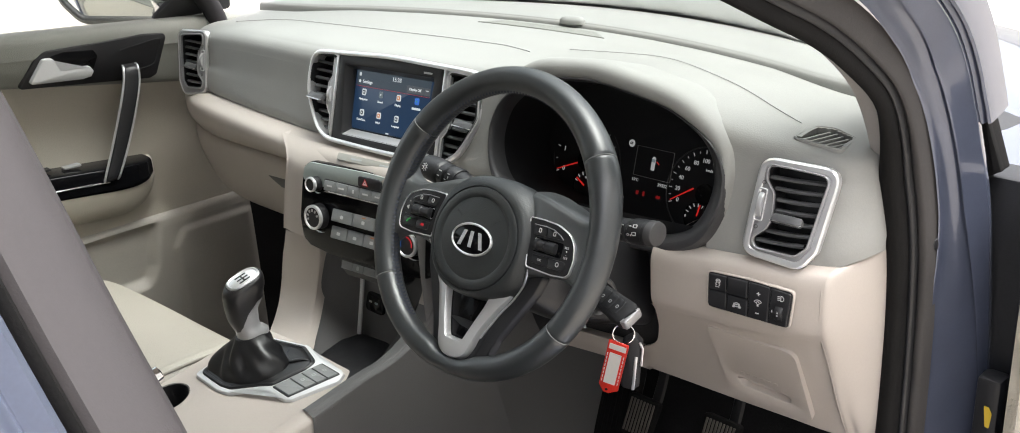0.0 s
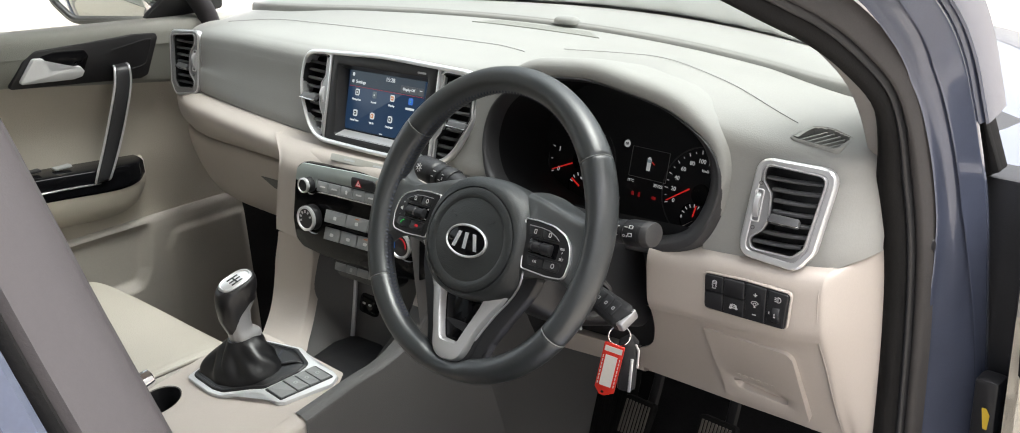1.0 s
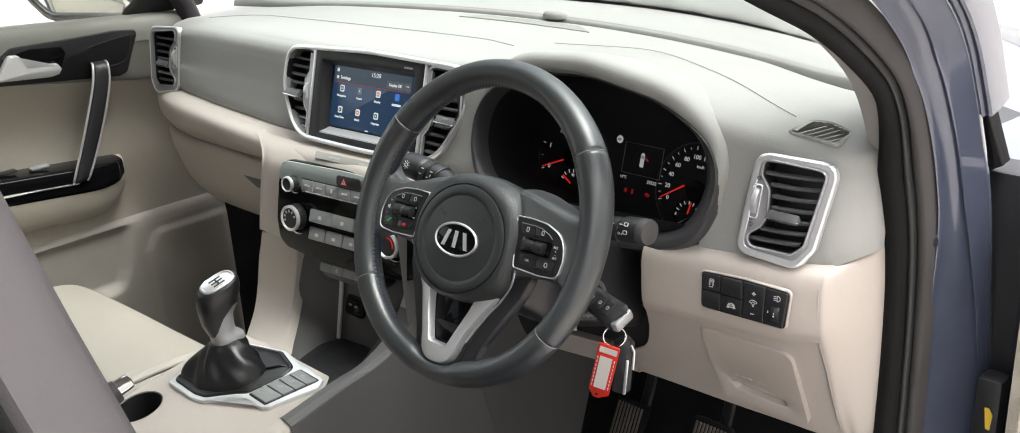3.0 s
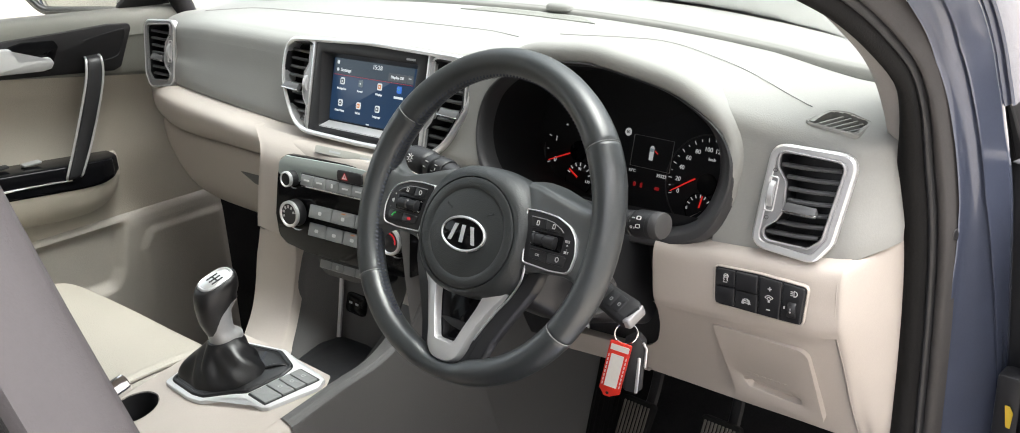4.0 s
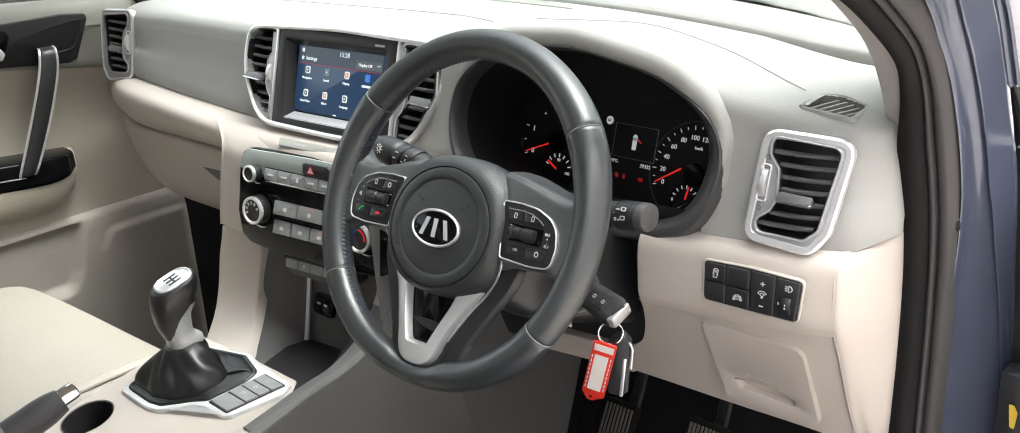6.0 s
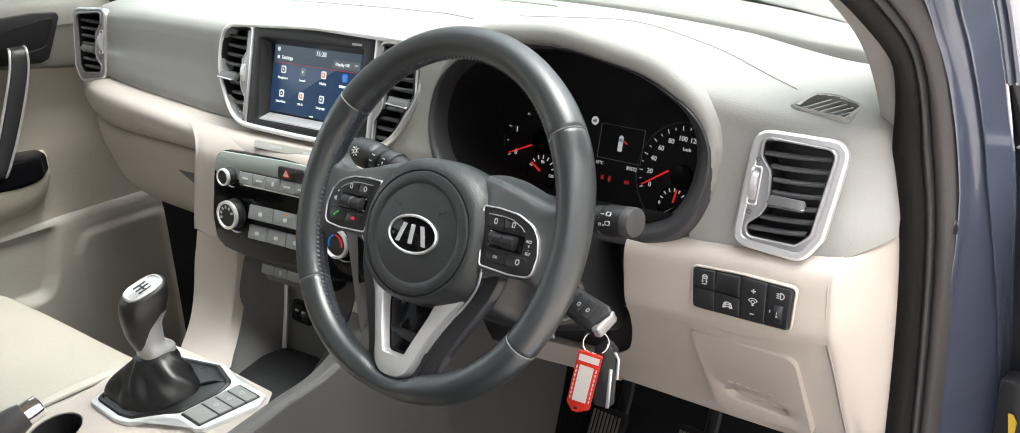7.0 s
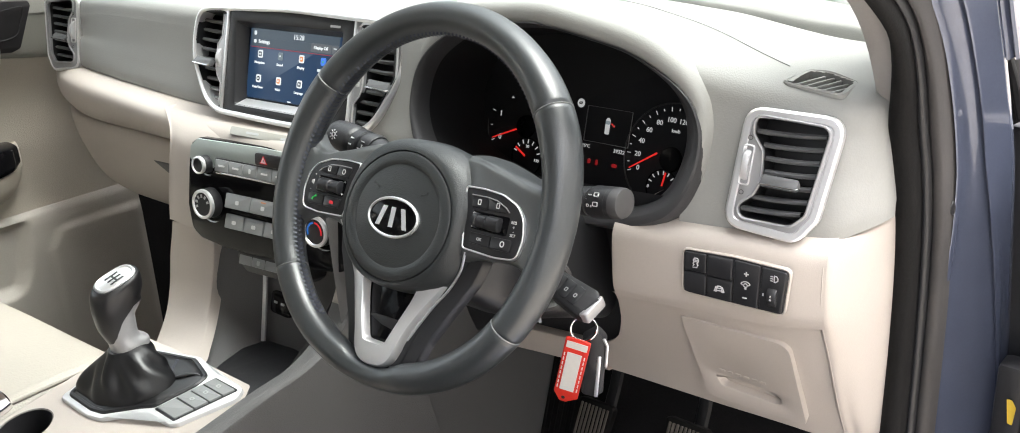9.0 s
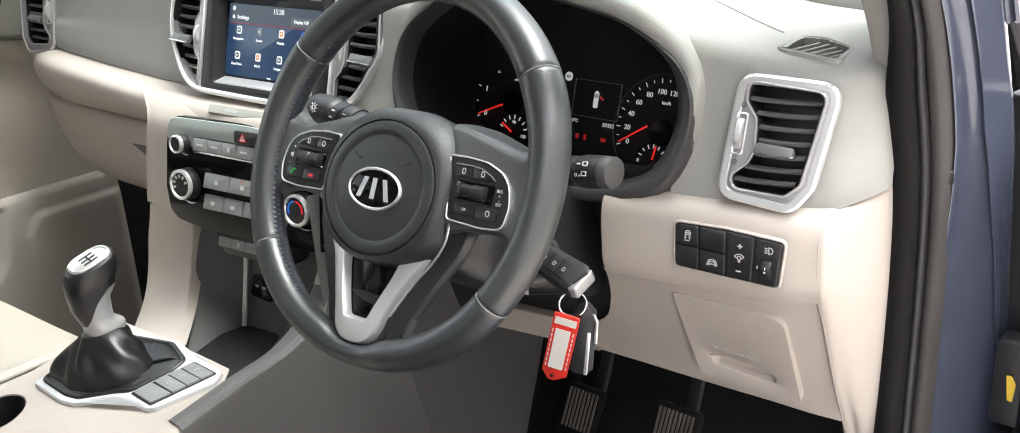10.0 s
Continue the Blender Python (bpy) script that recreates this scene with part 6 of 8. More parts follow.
def stalk(s, lift=0.0, near=0.0, big=1.0, inward=0.0):
    """A control stalk: neck, ribbed barrel and a turning end with its prints."""
    st = part("light_stalk" if s < 0 else "wiper_stalk", tube([tuple(F_COL @ Vector((s * (x - inward), y + lift, w + near))) for x, y, w in ((0.05, 0.024, -0.090), (0.085, 0.032, -0.092), (0.10, 0.035, -0.092), (0.106, 0.0355, -0.092))], [0.009 * big, 0.010 * big, 0.0125 * big, 0.0135 * big], 16, flat=0.8), BLACK, col, "black control stalk")
    a, b = Vector((s * (0.106 - inward), 0.0355 + lift, -0.092 + near)), Vector((s * ((0.164 if s > 0 else 0.172) - inward), 0.043 + lift, -0.090 + near))
    part("barrel", tube([tuple(F_COL @ a.lerp(b, t)) for t in (0, 0.04, 0.20, 0.22, 0.26, 0.28, 0.42, 0.44)], [v * big for v in (0.0140, 0.0152, 0.0152, 0.0132, 0.0132, 0.0150, 0.0150, 0.0130)], 20, flat=0.85), BLACK, st)
    part("tip", tube([tuple(F_COL @ a.lerp(b, t)) for t in (0.44, 0.47, 0.52, 0.84, 0.94, 0.985, 1.0)], [v * big for v in (0.0140, 0.0158, 0.0165, 0.0160, 0.0148, 0.0115, 0.0060)], 24, flat=0.85), BLACK, st, "rounded black stalk end")
    if s > 0:
        part("end_cap", tube([tuple(F_COL @ a.lerp(b, t)) for t in (0.765, 0.78, 0.95, 0.99, 1.012, 1.018)], [v * big for v in (0.0156, 0.0161, 0.0156, 0.0146, 0.0110, 0.0040)], 24, flat=0.85), CAPGREY, st, "grey end button of the stalk")
    for k in range(4):
        c = a.lerp(b, 0.232 + 0.012 * k)
        d = (b - a).normalized()
        side = d.cross(Vector((0, 0, 1))).normalized()
        part("rib", tube([tuple(F_COL @ (c + side * 0.0118 * big * math.cos(q) + Vector((0, 0, 0.0138 * big * math.sin(q))))) for q in np.linspace(0, 2 * math.pi, 18, endpoint=False)], 0.0003, 5, closed=True), SATIN, st)
    marks = ((0.08, 0.005, 0.0016, 0.0040), (0.08, -0.001, 0.0016, 0.0018), (0.15, 0.004, 0.0032, 0.0008), (0.15, -0.004, 0.0010, 0.0032), (0.33, 0.005, 0.0036, 0.0010), (0.33, 0.000, 0.0010, 0.0034), (0.34, -0.005, 0.0034, 0.0010), (0.53, 0.0045, 0.0034, 0.0010), (0.50, 0.0005, 0.0034, 0.0010), (0.59, -0.0055, 0.0014, 0.0020))
    if s < 0:
        marks = ((0.10, 0.004, 0.0036, 0.0010), (0.10, -0.001, 0.0010, 0.0032), (0.17, -0.004, 0.0034, 0.0010), (0.33, 0.004, 0.0040, 0.0012), (0.36, -0.003, 0.0040, 0.0012))
    for t, v, w, h in ((0.64, 0.0048, 0.0050, 0.0040), (0.66, -0.0038, 0.0052, 0.0040), (0.53, -0.0050, 0.0028, 0.0028)) if s > 0 else ():
        c = a.lerp(b, t)
        part("print", hoop(rect(w, h, 0.0011, 3), inset(rect(w, h, 0.0011, 3), 0.0007), F_COL @ pose(c.x, c.y + v, c.z + 0.0168 * big - v * v / 0.026, -v * 3500, 0, 6 * s), 0.0012, 0.0001), WHITE, st, smooth=False)
    for t, v, w, h in marks:
        c = a.lerp(b, t)
        part("print", plate(rect(w, h, min(w, h) * 0.3, 2), F_COL @ pose(c.x, c.y + v, c.z + (0.0166 if t > 0.5 else 0.0154) * big - v * v / 0.026, -v * 3500, 0, 6 * s), 0.0012, 0.0001), WHITE, st, smooth=False)
    if s < 0:
        # lamp sign on the end: a ring with eight rays
        c = a.lerp(b, 0.72)
        m = F_COL @ pose(c.x, c.y, c.z + 0.0166 * big, 0, 0, 6 * s)
        part("print", hoop(ellipse(0.0026, 0.0026, 20), ellipse(0.0018, 0.0018, 20), m, 0.001, 0.0001), WHITE, st, smooth=False)
        for k in range(8):
            q = radians(45 * k)
            part("print", plate(rect(0.0018, 0.0007, 0.0002, 2), m @ pose(0.0044 * math.cos(q), 0.0044 * math.sin(q), 0, 0, 0, 45 * k), 0.001, 0.0001), WHITE, st, smooth=False)


stalk(1)
stalk(-1, 0.004, 0.024, 1.10, -0.011)
IG = Vector((0.438, 0.106, 0.900))
IGD = Vector((0.93, -0.36, 0.06)).normalized()
IGM = fr(tuple(IG), (0.36, 0.93, 0.0), IGD.cross(Vector((0.36, 0.93, 0.0))))
part("ignition_lock", lathe([(0.026, -0.04), (0.0255, 0.010), (0.0235, 0.014), (0.0200, 0.0145), (0.0185, 0.012), (0.0180, 0.004)], IGM, 36), CAPGREY, col, "grey ignition lock barrel")

# ---- steering wheel ----
wheel = thing("steering_wheel", "black leather steering wheel with silver lower spoke", "steering wheel")
TILT = radians(26.5)
F_WH = fr((0.377, 0.005, 1.005), (1, 0, 0), (0, math.sin(TILT), math.cos(TILT))) @ pose(0, 0, 0, 0, 0, 1.5)
RM, RT = 0.1590, 0.0151


def rim_point(a, b, big=0.0):
    """A point of the rim: a round the wheel, b round the tube (0 outwards, 90 towards the driver)."""
    d = math.degrees(a) % 360
    grip = 1.0 + 0.13 * math.exp(-((d - 30) / 20) ** 2) + 0.13 * math.exp(-((d - 150) / 20) ** 2)
    low = math.exp(-((d - 270) / 34) ** 2)
    notch = math.exp(-((d - 270) / 11.5) ** 4)
    r = RT * grip * (1 - 0.10 * low) * (1 - 0.28 * notch) + big
    m = RM - 0.0035 * low + 0.0030 * notch
    return Vector(((m + 0.97 * r * math.cos(b)) * math.cos(a), (m + 0.97 * r * math.cos(b)) * math.sin(a), r * 1.06 * math.sin(b)))


def rim(a0, a1, n):
    """A stretch of the rim whose skin turns in at its two seams."""
    grid = []
    for a in np.linspace(a0, a1, n):
        e = min(abs(a - a0), abs(a - a1))
        grid.append([F_WH @ rim_point(radians(a), 2 * math.pi * j / 32, -0.0008 * math.exp(-(e / 0.35) ** 2)) for j in range(32)])
    return patch(grid, False, True)[0]


SEAMS = (34.5, 146.0, 214.5, 327.0)
part("rim_top", rim(34.6, 145.9, 150), LEATHER, wheel, "black leather top of the rim")
part("rim_side", rim(146.1, 214.4, 100), LEATHER, wheel, "black leather grip")
part("rim_bottom", rim(214.6, 326.9, 150), LEATHER, wheel, "black leather lower rim")
part("rim_side", rim(327.1, 394.4, 100), LEATHER, wheel, "black leather grip")
for a in SEAMS:
    part("rim_seam", tube([tuple(F_WH @ rim_point(radians(a), 2 * math.pi * j / 28, -0.0004)) for j in range(28)], 0.00055, 6, closed=True), GREYKEY, wheel, "fine seam in the leather")
# hand stitching round the inside of the rim: slanting stitches in two rows
st = bmesh.new()
for k in range(200):
    a = radians(k * 360 / 200)
    if 238 < math.degrees(a) < 302:
        continue
    for b0, d0 in ((167, 9), (187, -9)):
        p = F_WH @ rim_point(a - 0.009, radians(b0 - d0), 0.0003)
        q = F_WH @ rim_point(a + 0.014, radians(b0 + d0), 0.0003)
        mid = F_WH @ rim_point(a + 0.0025, radians(b0), 0.0014)
        d = (q - p).normalized()
        o = (mid - 0.5 * (p + q)).normalized()
        w = d.cross(o).normalized() * 0.0009
        vs = [st.verts.new(v) for v in (p - w, p + w, mid + w, mid - w, q + w, q - w)]
        st.faces.new((vs[0], vs[1], vs[2], vs[3]))
        st.faces.new((vs[3], vs[2], vs[4], vs[5]))
tagged(part("stitching", st, THREAD, wheel, "dark blue-grey hand stitching along the inside of the rim"), kind="stuff")


# hub shell and airbag cover
shell = [(oval(a, b, k, 0.0, -0.0155 + dy), w) for a, b, k, dy, w in (
    (0.062, 0.056, 2.3, 0, -0.060), (0.0735, 0.0655, 2.6, 0, -0.030), (0.0755, 0.0675, 2.7, 0, -0.012), (0.0745, 0.0665, 2.5, 0, -0.002), (0.0722, 0.0645, 2.3, -0.001, 0.006),
    (0.0685, 0.0615, 2.15, -0.002, 0.0108), (0.0655, 0.0588, 2.05, -0.003, 0.0132), (0.0637, 0.0572, 2.0, -0.003, 0.0134), (0.0628, 0.0564, 2.0, -0.003, 0.0110))]
part("hub_shell", rings(shell, F_WH, True, True), HUBSKIN, wheel, "rounded black hub")
pad = [(ellipse(a, a * 0.90, 64, 0.0, -0.0185), w) for a, w in ((0.0626, 0.0095), (0.0620, 0.0132), (0.0604, 0.0142), (0.0545, 0.0146), (0.0515, 0.0142), (0.0498, 0.0131), (0.0480, 0.0134), (0.040, 0.0146), (0.02, 0.0158), (0.006, 0.0160))]
part("airbag_cover", rings(pad, F_WH), HUBSKIN, wheel, "round grained airbag cover")
EM = at(F_WH, 0.0, -0.0205, 0.0168)
em = part("emblem", plate(ellipse(0.0296, 0.0168, 56), EM, 0.004, 0.0006), GLOSS, wheel, "oval chrome-rimmed badge with plain bright bars")
part("emblem_rim", hoop(ellipse(0.0306, 0.0178, 56), ellipse(0.0280, 0.0153, 56), at(EM, 0, 0, 0.0012), 0.005, 0.0009), CHROME, em, "chrome oval rim")
for x, lean in ((-0.0135, -0.0030), (-0.0005, 0.0), (0.0135, 0.0030)):
    part("badge_bar", plate([(x - 0.0024 + lean, -0.0088), (x + 0.0024 + lean, -0.0088), (x + 0.0024 - lean, 0.0088), (x - 0.0024 - lean, 0.0088)], at(EM, 0, 0, 0.0009), 0.001, 0.0003), CHROME, em, smooth=False)
for k in range(5):
    part("embossed_bar", plate(rect(0.0036, 0.0046, 0.001, 2), at(F_WH, -0.0115 + 0.0056 * k, -0.0525, 0.0146), 0.001, 0.0004), HUBSKIN, wheel)
for q in (-1, 1):
    part("horn_mark", tube([tuple(F_WH @ Vector((q * 0.0285 + q * x, 0.0035 + y, 0.0150))) for x, y in ((-0.0035, -0.0022), (-0.003, 0.0), (0.0028, 0.0014), (0.0038, 0.0032))], 0.0005, 5), SATIN, wheel)


def spoke(s):
    """Side spoke with its button pod."""
    def f(pts):
        return pts if s > 0 else flipped(pts)
    arm = []
    for x, hi, lo, w0, w1 in ((0.050, 0.046, -0.046, -0.034, -0.004), (0.070, 0.044, -0.042, -0.032, 0.0030), (0.085, 0.041, -0.037, -0.028, 0.0045), (0.105, 0.036, -0.035, -0.024, 0.0040), (0.122, 0.031, -0.035, -0.020, 0.0030), (0.136, 0.030, -0.040, -0.016, 0.0025), (0.147, 0.039, -0.054, -0.013, 0.0030), (0.157, 0.058, -0.072, -0.011, 0.002)):
        if s < 0:
            hi -= float(np.interp(x, [0.050, 0.070, 0.090, 0.122, 0.157], [0.002, 0.007, 0.010, 0.008, 0.0]))
        arm.append([tuple(F_WH @ Vector((s * x, y, w))) for y, w in ((hi + 0.004, w0 - 0.006), (hi + 0.003, w0 + 0.006), (hi, w1 - 0.008), (hi - 0.003, w1 - 0.0035), (hi - 0.011, w1 - 0.0006), (0.0, w1), (lo + 0.009, w1), (lo + 0.002, w1 - 0.003), (lo - 0.001, w1 - 0.009), (lo - 0.001, w0))])
    part("spoke", loft(arm, 40, 44), SPOKE, wheel, "charcoal side spoke")
    pod_pts = rounded(f([(0.0655, 0.0185), (0.084, 0.0190), (0.104, 0.0175), (0.121, 0.0110), (0.1290, 0.0020), (0.1325, -0.0130), (0.1300, -0.0300), (0.108, -0.0320), (0.0745, -0.0305)]), ([0.002, 0.05, 0.03, 0.02, 0.02, 0.02, 0.008, 0.05, 0.003] if s > 0 else [0.003, 0.05, 0.008, 0.02, 0.02, 0.02, 0.03, 0.05, 0.002]), 6)
    pm = at(F_WH, 0, 0, 0.0056)
    pd = part("button_pod", plate(pod_pts, pm, 0.008, 0.0008), BLACK, wheel, "black button pod")
    part("pod_trim", hoop(inset(pod_pts, -0.0014), inset(pod_pts, 0.0), at(pm, 0, 0, 0.0006), 0.006, 0.0005), CHROME, pd, "thin silver edge")
    up_a = [(0.0735, 0.0135), (0.0905, 0.0135), (0.0925, 0.0038), (0.0755, 0.0030)]
    up_b = [(0.0915, 0.0135), (0.1010, 0.0125), (0.1110, 0.0085), (0.1165, 0.0045), (0.0935, 0.0038)]
    lo_a = [(0.0795, -0.0165), (0.1015, -0.0165), (0.1020, -0.0262), (0.0810, -0.0255)]
    lo_b = [(0.1025, -0.0165), (0.1220, -0.0160), (0.1245, -0.0180), (0.1235, -0.0262), (0.1030, -0.0262)]
    for k, pts in enumerate((up_a, up_b, lo_a, lo_b)):
        c = (sum(q[0] for q in pts) / len(pts), sum(q[1] for q in pts) / len(pts))
        bt = part("button", plate(rounded(f(pts), 0.0014, 3), at(pm, 0, 0, 0.0014), 0.004, 0.0008), SATIN, pd)
        colour = WHITE
        if s < 0 and k > 1:
            colour = KEYGREEN if k == 3 else KEYRED
        m = at(pm, s * c[0], c[1], 0.0017)
        if s < 0 and k == 3:
            part("print", tube([tuple(m @ Vector(q)) for q in ((-0.0024, -0.0020, 0), (-0.0018, -0.0002, 0), (0.0004, 0.0014, 0), (0.0024, 0.0022, 0))], [0.0009, 0.0005, 0.0005, 0.0009], 6), colour, bt)
        elif s < 0 and k == 2:
            part("print", plate(rounded([(-0.0030, -0.0014), (0.0030, -0.0014), (0.0022, 0.0014), (-0.0022, 0.0014)], 0.0006), m, 0.0006, 0.0001), colour, bt, smooth=False)
        elif s > 0 and k == 2:
            letters("print", "OK", 0.0036, m, WHITE, bt)
        elif k == 3 or (s < 0 and k == 0):
            part("print", hoop(ellipse(0.0023, 0.0026, 18), ellipse(0.0014, 0.0017, 18), m, 0.0006, 0.0001), colour, bt, smooth=False)
        else:
            part("print", hoop(rect(0.0036, 0.0048, 0.001, 3), rect(0.0020, 0.0030, 0.0005, 3), m, 0.0006, 0.0001), colour, bt, smooth=False)
    part("key_line", tube([tuple(pm @ Vector((s * x, y, 0.0016))) for x, y in ((0.0738, 0.0134), (0.0905, 0.0136), (0.1008, 0.0126), (0.1112, 0.0084), (0.1160, 0.0050))], 0.00045, 6), DULL, pd, "fine bright edge over the upper keys")
    well = rounded(f([(0.0770, 0.0010), (0.1165, 0.0014), (0.1165, -0.0140), (0.0785, -0.0140)]), 0.002, 3)
    part("roller_well", plate(well, at(pm, 0, 0, 0.0003), 0.001, 0.0002), GLOSS, pd)
    rc = tube([tuple(pm @ Vector((s * x, -0.0065, 0.001))) for x in (0.0810, 0.0822, 0.0855, 0.0860, 0.0950, 0.0955, 0.0968, 0.1090, 0.1102)], [0.0035, 0.0062, 0.0062, 0.0054, 0.0054, 0.0046, 0.0060, 0.0060, 0.0040], 16)
    part("roller", rc, SATIN, pd, "black toggle roller")
    for x, y, turn in ((0.0795, 0.0000, 1), (0.0800, -0.0125, -1)):
        part("print", tube([tuple(pm @ Vector((s * x + q * 0.0013, y - abs(q) * 0.0012 * turn, 0.0006))) for q in (-1, 0, 1)], 0.0003, 5), WHITE, pd)
    if s > 0:
        letters("print", "RES", 0.0036, at(pm, 0.1215, -0.0020, 0.0004), WHITE, pd)
        letters("print", "+", 0.0040, at(pm, 0.1222, -0.0058, 0.0004), WHITE, pd)
        letters("print", "-", 0.0040, at(pm, 0.1226, -0.0090, 0.0004), WHITE, pd)
        letters("print", "SET", 0.0036, at(pm, 0.1228, -0.0122, 0.0004), WHITE, pd)
    else:
        letters("print", "+", 0.0040, at(pm, -0.1205, 0.0010, 0.0004), WHITE, pd)
        letters("print", "-", 0.0040, at(pm, -0.1240, -0.0130, 0.0004), WHITE, pd)
        part("print", plate([(-0.0018, -0.0010), (0.0016, -0.0024), (0.0016, 0.0024), (-0.0018, 0.0010)], at(pm, -0.1228, -0.0060, 0.0005), 0.0005, 0.0001), WHITE, pd, smooth=False)


spoke(1)
spoke(-1)


# lower silver spoke: two legs round a sloped slot
def sag(x, y):
    """The spoke's face rounds off towards its sides and dips under the hub."""
    return -0.0045 * (x / 0.04) ** 2 - 0.05 * max(0.0, y + 0.110)


HALF = [(0.062, -0.058), (0.056, -0.071), (0.0465, -0.086), (0.0365, -0.105), (0.0290, -0.122), (0.0255, -0.134), (0.0215, -0.1430), (0.0130, -0.1490)]
SP = eased(HALF + [(0.0, -0.1505)] + [(-x, y) for x, y in HALF[::-1]], 120, 2)
slot = eased(rounded([(0.0330, -0.074), (0.0290, -0.088), (0.0205, -0.109), (0.0120, -0.1290), (-0.0120, -0.1290), (-0.0205, -0.109), (-0.0290, -0.088), (-0.0330, -0.074)], [0.002, 0.01, 0.01, 0.004, 0.004, 0.01, 0.01, 0.002], 4), 120, 1)
sm = at(F_WH, 0, 0, 0.0078)


SP, slot = radial(SP, 128, (0.0, -0.102)), radial(slot, 128, (0.0, -0.102))
slot_low = [(x * 0.90, -0.102 + (y + 0.102) * 0.95) for x, y in slot]
half_way = [((a + c) / 2, (b + d) / 2) for (a, b), (c, d) in zip(SP, slot)]
lower = part("lower_spoke", rings([(inset(SP, 0.003), -0.013), (SP, -0.009), (inset(SP, 0.0006), -0.003), (inset(SP, 0.002), -0.0006), (half_way, 0.0006), (inset(slot, -0.0010), -0.0002), (slot, -0.0016), (slot_low, -0.0080)], sm, False, False, bend=sag), SPOKE_SILVER, wheel, "silver painted lower spoke")
part("spoke_slot", plate(inset(slot_low, -0.0005), at(sm, 0, 0, -0.0085), 0.002, 0.0004, bend=sag), GLOSS, lower, "dark slot in the spoke")
back = rounded([(0.090, -0.034), (0.082, -0.060), (0.064, -0.092), (0.050, -0.118), (0.040, -0.146), (0.0, -0.158), (-0.040, -0.146), (-0.050, -0.118), (-0.064, -0.092), (-0.082, -0.060), (-0.090, -0.034)], 0.012, 4)
part("spoke_back", plate(back, at(sm, 0, 0, -0.0125), 0.012, 0.003, bend=lambda x, y: -0.06 * max(0.0, y + 0.120)), SATIN, wheel, "black back of the lower spoke")
seat_pts = eased([(x * 1.16, -0.100 + (y + 0.100) * 1.10) for x, y in HALF[3:] + [(0.0, -0.1505)] + [(-x, y) for x, y in HALF[:2:-1]]], 60, 1)
part("spoke_seat", plate(seat_pts, at(sm, 0, 0, -0.0085), 0.012, 0.002, bend=sag), SATIN, wheel, "black seat of the silver spoke in the rim")
for q in (-1, 1):
    part("spoke_line", tube([tuple(F_WH @ Vector(v)) for v in curve([(q * 0.030, -0.120, -0.0035), (q * 0.0375, -0.105, -0.0045), (q * 0.0480, -0.086, -0.0060), (q * 0.0590, -0.070, -0.0070), (q * 0.0690, -0.052, -0.0050), (q * 0.0765, -0.0340, 0.003)], 20)], 0.0012, 8), CHROME, wheel, "thin chrome line up to the pod")

# ---- key, ring, second fob and tag ----
keyt = thing("car_key", "black flip key with chrome end in the ignition lock", "key")
KU = Vector((0.060, -0.006, -0.016)).normalized()
KW = Vector((0.45, -0.55, 0.70))
KF = fr((0.4870, 0.088, 0.9070), tuple(KU), tuple(KW.cross(KU))) @ Matrix.Diagonal((0.80, 0.88, 0.9, 1))
part("blade", tube([tuple(KF @ Vector((x, 0, -0.001))) for x in (-0.055, -0.03)], 0.005, 8, flat=0.4), CHROME, keyt, "steel blade")
part("case", plate(rounded([(-0.036, -0.014), (0.022, -0.0175), (0.033, -0.012), (0.033, 0.012), (0.022, 0.0175), (-0.036, 0.014)], 0.007), at(KF, 0, 0, 0.0065), 0.013, 0.0035), BLACK, keyt, "black key case")
part("chrome_end", plate(rounded([(0.023, -0.0165), (0.034, -0.0125), (0.034, 0.0125), (0.029, 0.0165)], 0.004), at(KF, 0, 0, 0.0072), 0.0145, 0.003), DULL, keyt, "chrome key end")
part("end_slot", plate(rect(0.003, 0.018, 0.001), KF @ pose(0.0285, 0.001, 0.0075, 0, 0, -14), 0.002, 0.0003), BLACK, keyt)
for x in (-0.022, -0.008, 0.006):
    kb = part("key_button", plate(rect(0.0125, 0.021, 0.003), at(KF, x, 0, 0.0074), 0.003, 0.0008), SATIN, keyt)
    part("print", hoop(rect(0.0040, 0.0046, 0.0012), rect(0.0022, 0.0026, 0.0008), at(KF, x, -0.001, 0.0078), 0.0004, 0.0001), PALE, kb, smooth=False)
RING = Vector((0.5035, 0.080, 0.8820))
ring_ob = thing("key_ring", "thin bright split key ring hanging from the key", "key ring")
part("wire", tube([tuple(RING + Vector((0.0090 * math.cos(a), 0.0075 * math.cos(a), 0.0120 * math.sin(a)))) for a in np.linspace(0, 2 * math.pi, 36, endpoint=False)], 0.0010, 8, closed=True), BRIGHT, ring_ob)
tag = thing("key_tag", "red key tag with blank white panel hanging on the ring", "key tag")
TG = fr((0.4910, 0.0760, 0.8380), (0.021, 0.010, -0.0060), (0.0400, 0.0, 0.077)) @ Matrix.Diagonal((0.90, 0.93, 1, 1))
tag_out = rounded([(-0.0128, 0.040), (0.0128, 0.040), (0.0128, -0.036), (0.0060, -0.0385), (0.002, -0.044), (-0.006, -0.044), (-0.0085, -0.038), (-0.0128, -0.034)], [0.002, 0.002, 0.002, 0.003, 0.003, 0.003, 0.003, 0.003], 3)
part("card", plate(tag_out, TG, 0.0016, 0.0003), RED, tag, "red tag")
